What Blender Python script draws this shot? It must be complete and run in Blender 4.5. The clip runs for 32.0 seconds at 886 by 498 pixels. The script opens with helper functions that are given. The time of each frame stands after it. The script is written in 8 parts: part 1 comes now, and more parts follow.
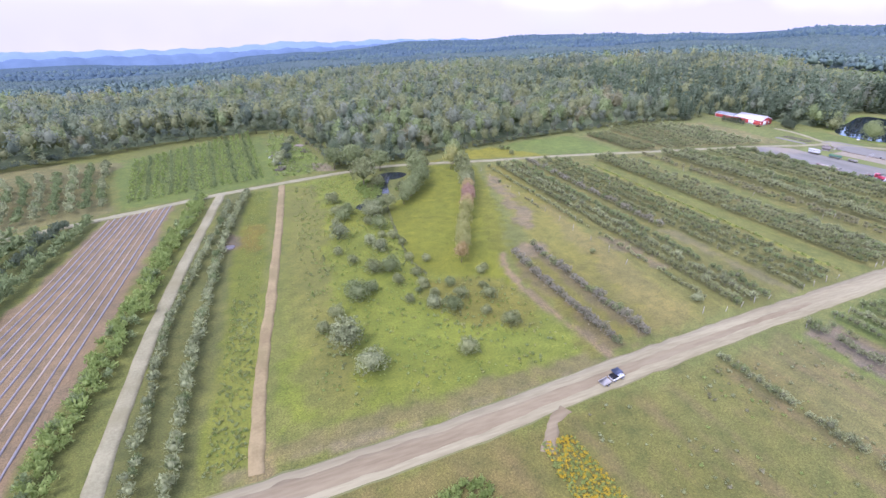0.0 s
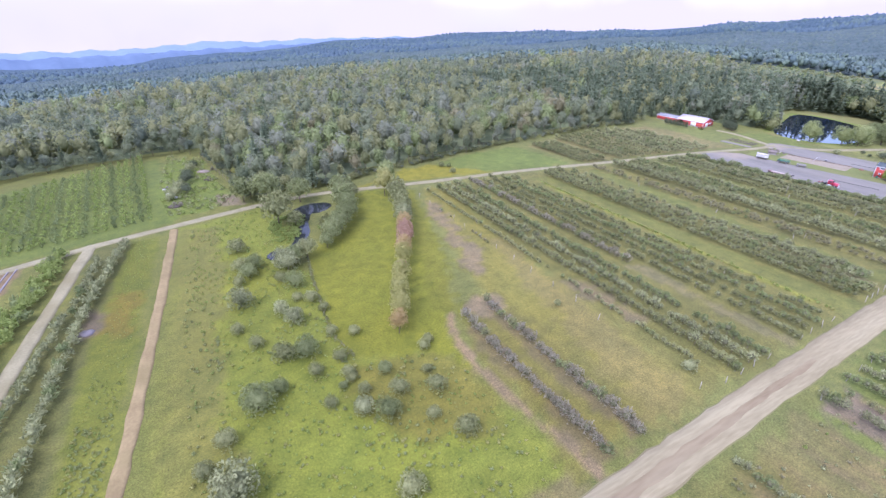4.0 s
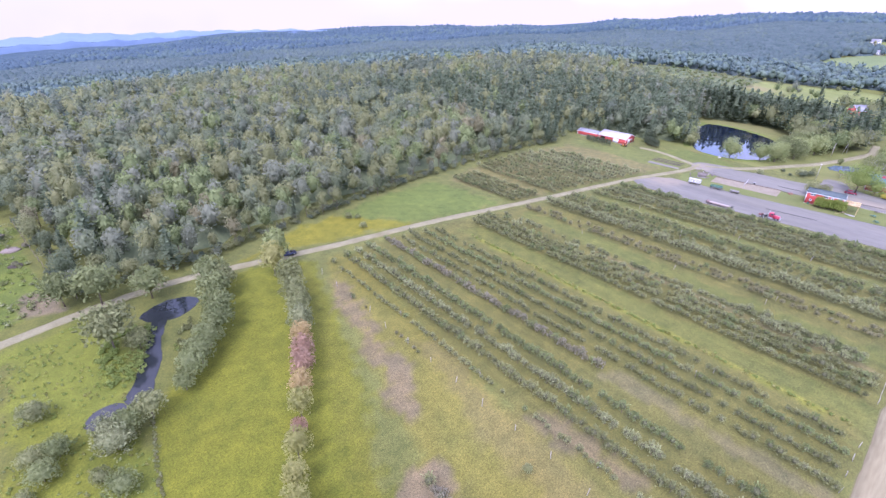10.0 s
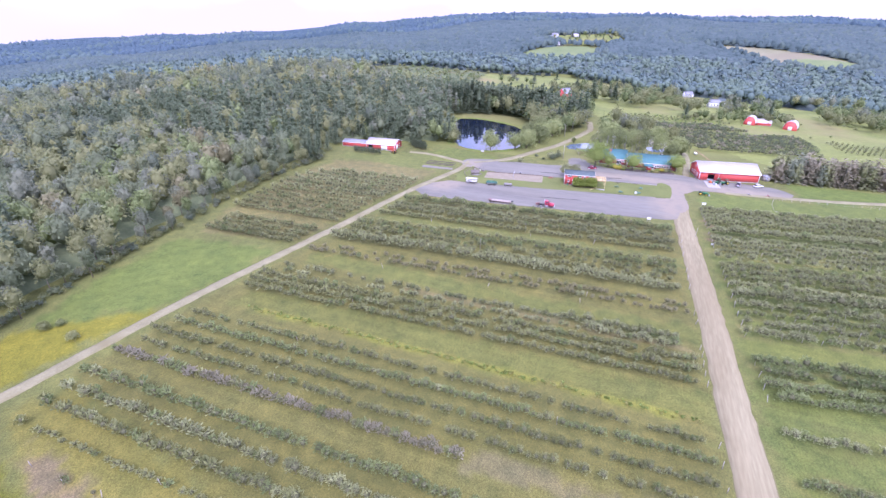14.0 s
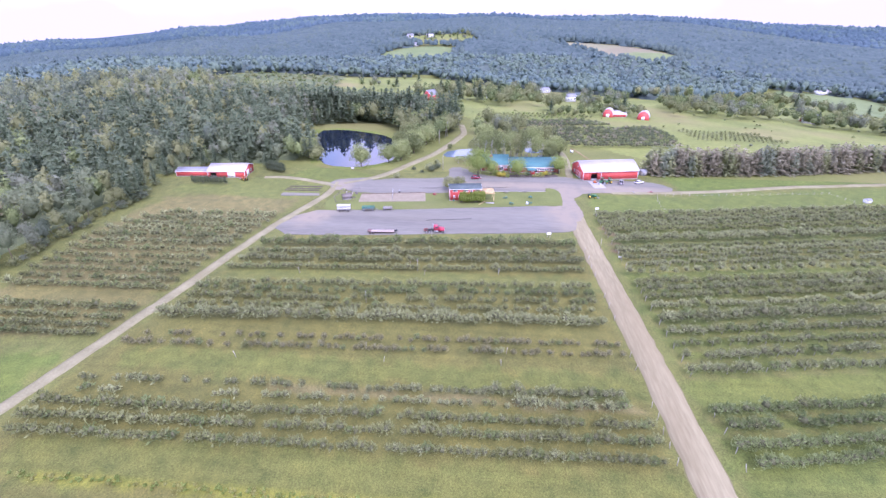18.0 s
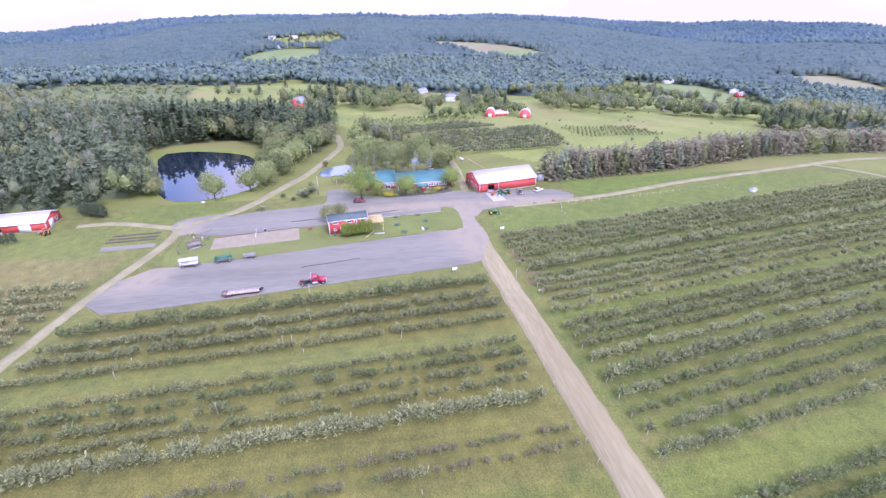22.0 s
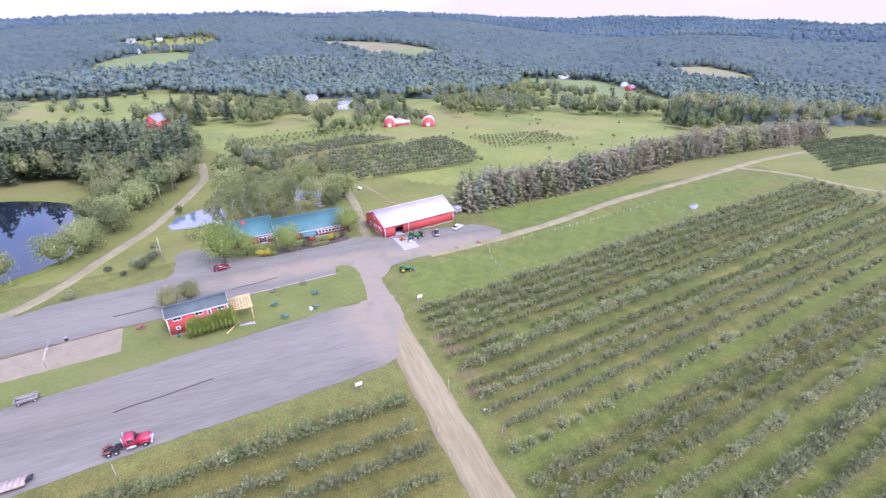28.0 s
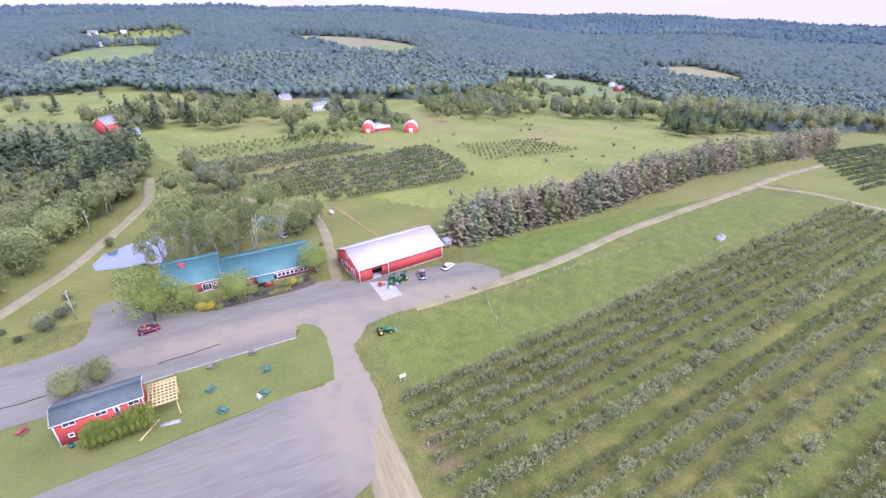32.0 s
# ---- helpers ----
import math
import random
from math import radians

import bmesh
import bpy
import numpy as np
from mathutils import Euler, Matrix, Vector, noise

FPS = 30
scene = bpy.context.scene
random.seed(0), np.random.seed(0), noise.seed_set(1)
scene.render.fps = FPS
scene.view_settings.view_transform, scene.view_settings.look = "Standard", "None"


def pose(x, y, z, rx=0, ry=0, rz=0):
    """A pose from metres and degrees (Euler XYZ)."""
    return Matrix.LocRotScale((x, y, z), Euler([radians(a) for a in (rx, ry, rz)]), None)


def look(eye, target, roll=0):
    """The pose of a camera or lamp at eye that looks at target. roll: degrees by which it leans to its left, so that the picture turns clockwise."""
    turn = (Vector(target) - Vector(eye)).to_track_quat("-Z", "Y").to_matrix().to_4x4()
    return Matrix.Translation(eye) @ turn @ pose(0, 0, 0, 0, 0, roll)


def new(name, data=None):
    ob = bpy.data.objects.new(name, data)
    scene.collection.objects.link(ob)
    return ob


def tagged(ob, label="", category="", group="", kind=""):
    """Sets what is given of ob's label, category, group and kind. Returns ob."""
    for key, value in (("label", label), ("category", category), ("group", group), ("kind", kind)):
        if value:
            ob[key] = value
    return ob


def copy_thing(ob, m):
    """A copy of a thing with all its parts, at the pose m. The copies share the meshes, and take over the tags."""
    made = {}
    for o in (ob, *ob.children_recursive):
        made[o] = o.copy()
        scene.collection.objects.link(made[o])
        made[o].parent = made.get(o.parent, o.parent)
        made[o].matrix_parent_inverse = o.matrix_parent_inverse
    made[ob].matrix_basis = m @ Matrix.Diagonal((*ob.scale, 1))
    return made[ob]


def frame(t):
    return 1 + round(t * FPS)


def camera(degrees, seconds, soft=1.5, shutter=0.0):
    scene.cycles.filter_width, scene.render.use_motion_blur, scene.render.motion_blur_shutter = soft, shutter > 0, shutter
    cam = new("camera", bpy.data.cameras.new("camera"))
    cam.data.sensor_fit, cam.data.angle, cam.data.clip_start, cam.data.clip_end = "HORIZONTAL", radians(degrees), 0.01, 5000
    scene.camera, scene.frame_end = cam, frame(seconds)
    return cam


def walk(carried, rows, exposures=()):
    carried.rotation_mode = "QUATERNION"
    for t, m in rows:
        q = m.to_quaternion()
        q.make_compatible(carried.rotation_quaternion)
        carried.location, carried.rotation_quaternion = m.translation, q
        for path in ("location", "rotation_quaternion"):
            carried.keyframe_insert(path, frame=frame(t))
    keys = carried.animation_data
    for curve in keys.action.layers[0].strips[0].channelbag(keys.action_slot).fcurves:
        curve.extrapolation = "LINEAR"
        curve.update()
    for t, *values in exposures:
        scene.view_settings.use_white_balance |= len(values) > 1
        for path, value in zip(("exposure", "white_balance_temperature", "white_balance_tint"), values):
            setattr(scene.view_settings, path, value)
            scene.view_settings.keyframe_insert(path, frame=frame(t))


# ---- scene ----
FOV = 85.8
cam = camera(FOV, 32.0, 1.42)
ROWS = [
    (0.0, -0.01, -0.0, 67.96, 63.47, -0.86, -22.41),
    (0.5, 1.67, 3.94, 67.35, 63.75, -0.64, -25.76),
    (1.0, 3.44, 7.83, 67.22, 63.8, -0.58, -28.33),
    (1.5, 5.42, 11.76, 67.27, 63.71, -0.59, -29.06),
    (2.0, 7.61, 15.56, 67.32, 63.6, -0.66, -29.34),
    (2.5, 9.85, 19.28, 67.44, 63.49, -0.71, -29.57),
    (3.0, 12.17, 22.83, 67.65, 63.39, -0.73, -29.65),
    (3.5, 14.47, 26.27, 68.26, 63.38, -0.74, -29.68),
    (5.5, 23.13, 39.65, 73.45, 63.05, -1.02, -29.97),
    (6.0, 25.23, 42.88, 74.84, 62.94, -1.15, -30.03),
    (6.5, 27.27, 46.25, 76.24, 62.82, -1.28, -30.06),
    (7.0, 29.53, 49.88, 77.63, 62.7, -1.38, -30.08),
    (7.5, 31.73, 53.45, 78.44, 62.57, -1.53, -30.19),
    (8.0, 33.7, 56.92, 78.79, 62.43, -1.69, -30.31),
    (8.5, 35.64, 60.55, 78.78, 62.35, -1.82, -30.7),
    (9.0, 37.9, 64.39, 78.51, 62.45, -1.82, -33.36),
    (9.5, 40.44, 68.23, 78.06, 62.59, -1.69, -37.0),
    (10.0, 43.08, 71.96, 77.52, 62.76, -1.63, -40.63),
    (10.5, 46.02, 75.63, 77.02, 62.97, -1.55, -44.29),
    (11.0, 49.3, 79.13, 76.5, 63.15, -1.49, -47.75),
    (11.5, 52.44, 82.39, 76.18, 63.3, -1.45, -51.34),
    (12.0, 55.53, 85.45, 75.96, 63.45, -1.38, -55.09),
    (12.5, 59.13, 88.33, 75.7, 63.63, -1.32, -58.81),
    (13.0, 63.14, 90.77, 75.44, 63.73, -1.12, -62.33),
    (13.5, 67.01, 92.78, 75.38, 63.84, -0.92, -65.92),
    (14.0, 70.61, 94.65, 75.61, 63.85, -0.74, -69.2),
    (14.5, 74.31, 96.38, 75.93, 63.79, -0.67, -71.78),
    (16.5, 94.13, 102.12, 73.9, 64.03, -0.3, -79.49),
    (17.0, 98.38, 103.13, 73.65, 64.07, -0.26, -81.4),
    (17.5, 102.45, 104.03, 73.45, 64.1, -0.19, -83.33),
    (18.0, 106.5, 104.5, 73.3, 64.17, -0.12, -85.12),
    (18.5, 110.95, 104.64, 72.93, 64.2, -0.05, -86.72),
    (19.0, 115.78, 104.62, 72.51, 64.23, 0.12, -88.46),
    (19.5, 120.59, 104.54, 72.01, 64.25, 0.27, -90.28),
    (20.0, 125.14, 104.41, 71.58, 64.28, 0.4, -92.28),
    (20.5, 129.78, 104.23, 71.31, 64.32, 0.49, -94.12),
    (21.0, 134.37, 103.81, 71.13, 64.31, 0.55, -95.98),
    (21.5, 138.74, 103.51, 71.07, 64.26, 0.6, -97.73),
    (22.0, 143.16, 103.16, 71.04, 64.2, 0.49, -99.42),
    (22.5, 147.64, 102.67, 71.01, 64.15, 0.5, -101.28),
    (23.0, 152.07, 101.89, 70.97, 64.13, 0.63, -103.23),
    (23.5, 156.31, 100.77, 71.01, 64.13, 0.77, -105.13),
    (24.0, 160.3, 99.51, 70.98, 64.09, 0.88, -106.91),
    (24.5, 164.48, 98.52, 70.98, 64.03, 0.95, -108.56),
    (25.0, 168.62, 97.28, 70.68, 64.02, 1.05, -109.91),
    (25.5, 172.61, 95.93, 70.41, 64.02, 1.13, -110.41),
    (27.5, 187.73, 90.43, 70.72, 63.86, 1.1, -110.86),
    (28.0, 191.67, 89.28, 70.82, 63.81, 1.02, -111.22),
    (28.5, 195.63, 88.07, 70.87, 63.77, 0.88, -111.47),
    (29.0, 199.89, 86.72, 70.81, 63.7, 0.74, -111.67),
    (29.5, 204.04, 85.41, 70.67, 63.66, 0.66, -111.9),
    (30.0, 208.01, 84.16, 70.56, 63.63, 0.58, -112.06),
    (30.5, 211.78, 83.01, 70.53, 63.54, 0.6, -112.32),
    (31.0, 215.62, 81.73, 70.57, 63.49, 0.63, -112.66),
    (31.5, 219.47, 80.17, 70.68, 63.4, 0.6, -113.07),
    (32.0, 223.18, 78.63, 70.81, 63.32, 0.27, -113.23),
]
walk(cam, [(t, pose(x, y, z, rx, ry, rz)) for t, x, y, z, rx, ry, rz in ROWS], [(0.0, 1.79, 5430, 31), (8.0, 1.86, 5430, 36), (16.0, 1.94, 5400, 41), (24.0, 1.89, 5470, 36), (32.0, 1.79, 5640, 33)])

# world: bright overcast sky with a wide, weak sun
SUN_AZ, SUN_EL = 205.0, 52.0
world = bpy.data.worlds.new("sky")
scene.world = world
world.use_nodes = True
wn, wl = world.node_tree.nodes, world.node_tree.links
sky = wn.new("ShaderNodeTexSky")
sky.sky_type = "NISHITA"
sky.sun_disc = False
sky.sun_elevation, sky.sun_rotation = radians(SUN_EL), radians(90 - SUN_AZ)
sky.air_density, sky.dust_density, sky.ozone_density = 1.0, 1.0, 1.5
# thin bright cloud and haze towards the horizon, blue sky higher up
where, cloud, split = wn.new("ShaderNodeTexCoord"), wn.new("ShaderNodeTexNoise"), wn.new("ShaderNodeSeparateXYZ")
cloud.inputs["Scale"].default_value, cloud.inputs["Detail"].default_value = 2.2, 5.0
wl.new(where.outputs["Generated"], cloud.inputs["Vector"])
wl.new(where.outputs["Generated"], split.inputs["Vector"])
height, lumps, cover = wn.new("ShaderNodeMapRange"), wn.new("ShaderNodeMapRange"), wn.new("ShaderNodeMath")
for node, values in ((height, (0.0, 0.16, 1.05, 0.27)), (lumps, (0.36, 0.64, -0.45, 0.45))):
    for key, value in zip(("From Min", "From Max", "To Min", "To Max"), values):
        node.inputs[key].default_value = value
wl.new(split.outputs["Z"], height.inputs["Value"])
wl.new(cloud.outputs["Fac"], lumps.inputs["Value"])
cover.operation, cover.use_clamp = "ADD", True
wl.new(height.outputs["Result"], cover.inputs[0])
wl.new(lumps.outputs["Result"], cover.inputs[1])
thin_sky = wn.new("ShaderNodeMix")
thin_sky.data_type = "RGBA"
wl.new(cover.outputs[0], thin_sky.inputs[0])
wl.new(sky.outputs["Color"], thin_sky.inputs[6])
# an overcast sky: dimmer towards the horizon than overhead
rise, veil = wn.new("ShaderNodeMapRange"), wn.new("ShaderNodeMix")
for key, value in zip(("From Min", "From Max", "To Min", "To Max"), (0.1, 0.5, 0.0, 1.0)):
    rise.inputs[key].default_value = value
veil.data_type = "RGBA"
veil.inputs[6].default_value, veil.inputs[7].default_value = (2.75, 2.6, 2.85, 1), (13.2, 12.4, 13.2, 1)
wl.new(split.outputs["Z"], rise.inputs["Value"])
wl.new(rise.outputs["Result"], veil.inputs[0])
wl.new(veil.outputs[2], thin_sky.inputs[7])
wl.new(thin_sky.outputs[2], wn["Background"].inputs["Color"])
wn["Background"].inputs["Strength"].default_value = 0.1
sun = new("sun", bpy.data.lights.new("sun", "SUN"))
sun.data.energy, sun.data.angle, sun.data.color = 1.05, radians(18), (1.0, 0.96, 0.91)
sun.matrix_world = look((0, 0, 0), (-math.cos(radians(SUN_AZ)) * math.cos(radians(SUN_EL)), -math.sin(radians(SUN_AZ)) * math.cos(radians(SUN_EL)), -math.sin(radians(SUN_EL))))

# ---- lie of the land ----
ORIGIN = (150.0, 80.0)
AZ = np.array([-180, -110, -70, -40, -15, 0, 15, 30, 40, 57, 70, 85, 100, 112, 150, 180.0])
RAD = np.array([300, 600, 800, 1000, 1500, 2500.0])
LAND = np.array([
    [0, -5, -10, -10, -10, 0], [0, -20, -40, -40, -20, 0], [0, -25, -42, -45, -30, 15], [0, -22, -38, -34, 5, 52], [0, -14, -22, 8, 55, 84], [0, -12, -20, 16, 58, 96],
    [0, -8, -14, 4, 50, 98], [0, 4, 2, -8, 15, 62], [0, 10, 8, -8, -12, 22], [0, 2, -8, -22, -38, -22], [0, -8, -22, -40, -62, -58], [0, -14, -32, -52, -88, -126],
    [-4, -24, -42, -62, -104, -168], [-8, -30, -48, -68, -108, -160], [0, -10, -20, -30, -40, -40], [0, -5, -10, -10, -10, 0]], float)
LAND[:, 5] -= 30
LAND[7:9, 5] -= 9


def ease(a):
    return a * a * (3 - 2 * a)


def waves(x, y, s):
    return np.sin(x / s + 1.3 * np.sin(y / s * 0.7)) * np.cos(y / s * 1.1 + 0.8 * np.sin(x / s * 0.6 + 2))


def land(x, y):
    """Height of the ground."""
    x, y = np.asarray(x, float), np.asarray(y, float)
    dx, dy = x - ORIGIN[0], y - ORIGIN[1]
    r, a = np.hypot(dx, dy), np.degrees(np.arctan2(dy, dx))
    i = np.clip(np.searchsorted(AZ, a) - 1, 0, len(AZ) - 2)
    u = ease(np.clip((a - AZ[i]) / (AZ[i + 1] - AZ[i]), 0, 1))
    k = np.clip(np.searchsorted(RAD, r) - 1, 0, len(RAD) - 2)
    v = np.clip((r - RAD[k]) / (RAD[k + 1] - RAD[k]), 0, 1)
    low = LAND[i, k] * (1 - u) + LAND[i + 1, k] * u
    top = LAND[i, k + 1] * (1 - u) + LAND[i + 1, k + 1] * u
    h = low * (1 - v) + top * v
    h = np.where(r > 2500, h - (r - 2500) * 0.05, h)
    rough = np.clip((r - 420) / 1200, 0, 1)
    return h * np.clip((r - 230) / 130, 0, 1) + rough * (5 * waves(x, y, 130) + 9 * waves(y + 400, x, 310)) + np.clip((r - 1500) / 900, 0, 1) * 6 * waves(x + 90, y, 95)


# ---- materials ----
def surf(name, c1, c2, scale=0.3, fine=3.0, rough=0.85, bump=0.3, stretch=(1, 1, 1), island=0.0, each=0.0, metal=0.0, c3=None, gloss=0.3, amount=1.0):
    """A surface in two colours that mix over a broad and a fine noise, with relief; c3: a third colour in broad stains."""
    m = bpy.data.materials.new(name)
    m.use_nodes = True
    n, l = m.node_tree.nodes, m.node_tree.links
    b = n["Principled BSDF"]
    geo, mapping = n.new("ShaderNodeNewGeometry"), n.new("ShaderNodeMapping")
    mapping.inputs["Scale"].default_value = stretch
    l.new(geo.outputs["Position"], mapping.inputs["Vector"])

    def grain(s, detail=4.0):
        t = n.new("ShaderNodeTexNoise")
        t.inputs["Scale"].default_value, t.inputs["Detail"].default_value = s, detail
        l.new(mapping.outputs["Vector"], t.inputs["Vector"])
        return t.outputs["Fac"]

    def math_node(op, a, c):
        t = n.new("ShaderNodeMath")
        t.operation = op
        for k, v in ((0, a), (1, c)):
            if isinstance(v, (int, float)):
                t.inputs[k].default_value = v
            else:
                l.new(v, t.inputs[k])
        return t.outputs[0]

    def blend(f, a, c):
        t = n.new("ShaderNodeMix")
        t.data_type = "RGBA"
        l.new(f, t.inputs[0])
        for k, v in ((6, a), (7, c)):
            if isinstance(v, tuple):
                t.inputs[k].default_value = (*v, 1)
            else:
                l.new(v, t.inputs[k])
        return t.outputs[2]

    broad, small = grain(scale), grain(fine, 6.0)
    f = math_node("ADD", math_node("MULTIPLY", broad, 0.9), math_node("MULTIPLY", small, 0.7))
    f = math_node("ADD", math_node("MULTIPLY", math_node("SUBTRACT", f, 0.8), 1.9 * amount), 0.55)
    if island:
        f = math_node("ADD", f, math_node("MULTIPLY", math_node("SUBTRACT", geo.outputs["Random Per Island"], 0.5), island))
    if each:
        info = n.new("ShaderNodeObjectInfo")
        f = math_node("ADD", f, math_node("MULTIPLY", math_node("SUBTRACT", info.outputs["Random"], 0.5), each))
    clamp = n.new("ShaderNodeClamp")
    l.new(f, clamp.inputs[0])
    colour = blend(clamp.outputs[0], c1, c2)
    if c3:
        stain = math_node("MULTIPLY", math_node("SUBTRACT", grain(scale * 0.37, 5.0), 0.52), 5.0)
        k = n.new("ShaderNodeClamp")
        l.new(stain, k.inputs[0])
        colour = blend(k.outputs[0], colour, c3)
    l.new(colour, b.inputs["Base Color"])
    b.inputs["Roughness"].default_value, b.inputs["Metallic"].default_value = rough, metal
    b.inputs["Specular IOR Level"].default_value = gloss
    if bump:
        t = n.new("ShaderNodeBump")
        t.inputs["Strength"].default_value, t.inputs["Distance"].default_value = bump, 0.15
        l.new(small, t.inputs["Height"])
        l.new(t.outputs["Normal"], b.inputs["Normal"])
    return m


def cover_material(name):
    """Ground whose colour of growth is given point by point; noise gives blades, thin spots and mower streaks."""
    m = surf(name, (0.86, 0.9, 0.78), (1.5, 1.4, 1.3), 0.3, 1.3, 0.95, 0.6, amount=1.0)
    n, l = m.node_tree.nodes, m.node_tree.links
    b = n["Principled BSDF"]
    attr, mul = n.new("ShaderNodeAttribute"), n.new("ShaderNodeMix")
    attr.attribute_name = "growth"
    mul.data_type, mul.blend_type = "RGBA", "MULTIPLY"
    mul.inputs[0].default_value = 1.0
    l.new(attr.outputs["Color"], mul.inputs[6])
    l.new(b.inputs["Base Color"].links[0].from_socket, mul.inputs[7])
    blade, spread_out, twice = n.new("ShaderNodeTexNoise"), n.new("ShaderNodeMapRange"), n.new("ShaderNodeMix")
    blade.inputs["Scale"].default_value, blade.inputs["Detail"].default_value, blade.inputs["Roughness"].default_value = 3.0, 12.0, 0.85
    l.new(n["Mapping"].outputs["Vector"], blade.inputs["Vector"])
    for key, value in zip(("From Min", "From Max", "To Min", "To Max"), (0.37, 0.63, 0.46, 1.54)):
        spread_out.inputs[key].default_value = value
    l.new(blade.outputs["Fac"], spread_out.inputs["Value"])
    twice.data_type, twice.blend_type = "RGBA", "MULTIPLY"
    twice.inputs[0].default_value = 1.0
    l.new(mul.outputs[2], twice.inputs[6])
    l.new(spread_out.outputs["Result"], twice.inputs[7])
    l.new(twice.outputs[2], b.inputs["Base Color"])
    return m


COVER = cover_material("field_growth")
GRASS = surf("mown_grass", (0.09, 0.106, 0.024), (0.16, 0.17, 0.044), 0.05, 0.9, 0.95, 0.4, (1, 0.4, 1), c3=(0.15, 0.142, 0.05), amount=0.9)
LAWN = surf("lawn", (0.078, 0.1, 0.024), (0.146, 0.165, 0.044), 0.08, 1.5, 0.95, 0.4, c3=(0.135, 0.136, 0.048), amount=0.8)
MEADOW = surf("lush_meadow", (0.084, 0.12, 0.018), (0.144, 0.174, 0.03), 0.09, 1.1, 0.95, 0.9, c3=(0.132, 0.126, 0.036))
DRYGRASS = surf("dry_grass", (0.105, 0.112, 0.036), (0.16, 0.15, 0.056), 0.06, 1.3, 0.95, 0.5, (1, 0.15, 1), c3=(0.186, 0.141, 0.096))
FIELD = surf("hay_field", (0.099, 0.129, 0.027), (0.189, 0.208, 0.052), 0.03, 0.3, 0.95, 0.3, c3=(0.186, 0.167, 0.062), amount=1.1)
HILLHAY = surf("far_hay", (0.15, 0.15, 0.075), (0.21, 0.20, 0.115), 0.02, 0.2, 0.95, 0.2, c3=(0.17, 0.15, 0.09))
SCRUB = surf("scrub", (0.06, 0.085, 0.03), (0.125, 0.148, 0.055), 0.06, 0.4, 0.95, 0.8, c3=(0.13, 0.125, 0.05), amount=1.6)
CROP = surf("green_crop", (0.105, 0.145, 0.052), (0.15, 0.185, 0.072), 0.03, 0.9, 0.95, 0.5)
SOIL = surf("bare_soil", (0.165, 0.135, 0.105), (0.245, 0.205, 0.165), 0.25, 2.5, 0.95, 0.6)
DIRT = surf("dirt_road", (0.186, 0.161, 0.087), (0.265, 0.237, 0.134), 0.18, 2.0, 0.95, 0.4, (0.12, 1, 1), c3=(0.196, 0.162, 0.086), amount=1.5)
DIRTWEAR = surf("worn_brown_dirt", (0.155, 0.122, 0.065), (0.211, 0.173, 0.096), 0.2, 1.8, 0.95, 0.4, (0.15, 1, 1), c3=(0.196, 0.173, 0.100), amount=1.4)
LANE = surf("farm_lane", (0.167, 0.154, 0.081), (0.240, 0.224, 0.125), 0.2, 2.4, 0.95, 0.4, c3=(0.171, 0.153, 0.074), amount=1.4)
TRACK = surf("earth_track", (0.165, 0.127, 0.055), (0.235, 0.184, 0.083), 0.2, 2.0, 0.95, 0.4, c3=(0.150, 0.125, 0.048), amount=1.4)
GRAVEL = surf("gravel_lot", (0.110, 0.106, 0.087), (0.183, 0.177, 0.145), 0.14, 1.6, 0.92, 0.35, (1.1, 0.13, 1), c3=(0.169, 0.157, 0.116), amount=0.95)


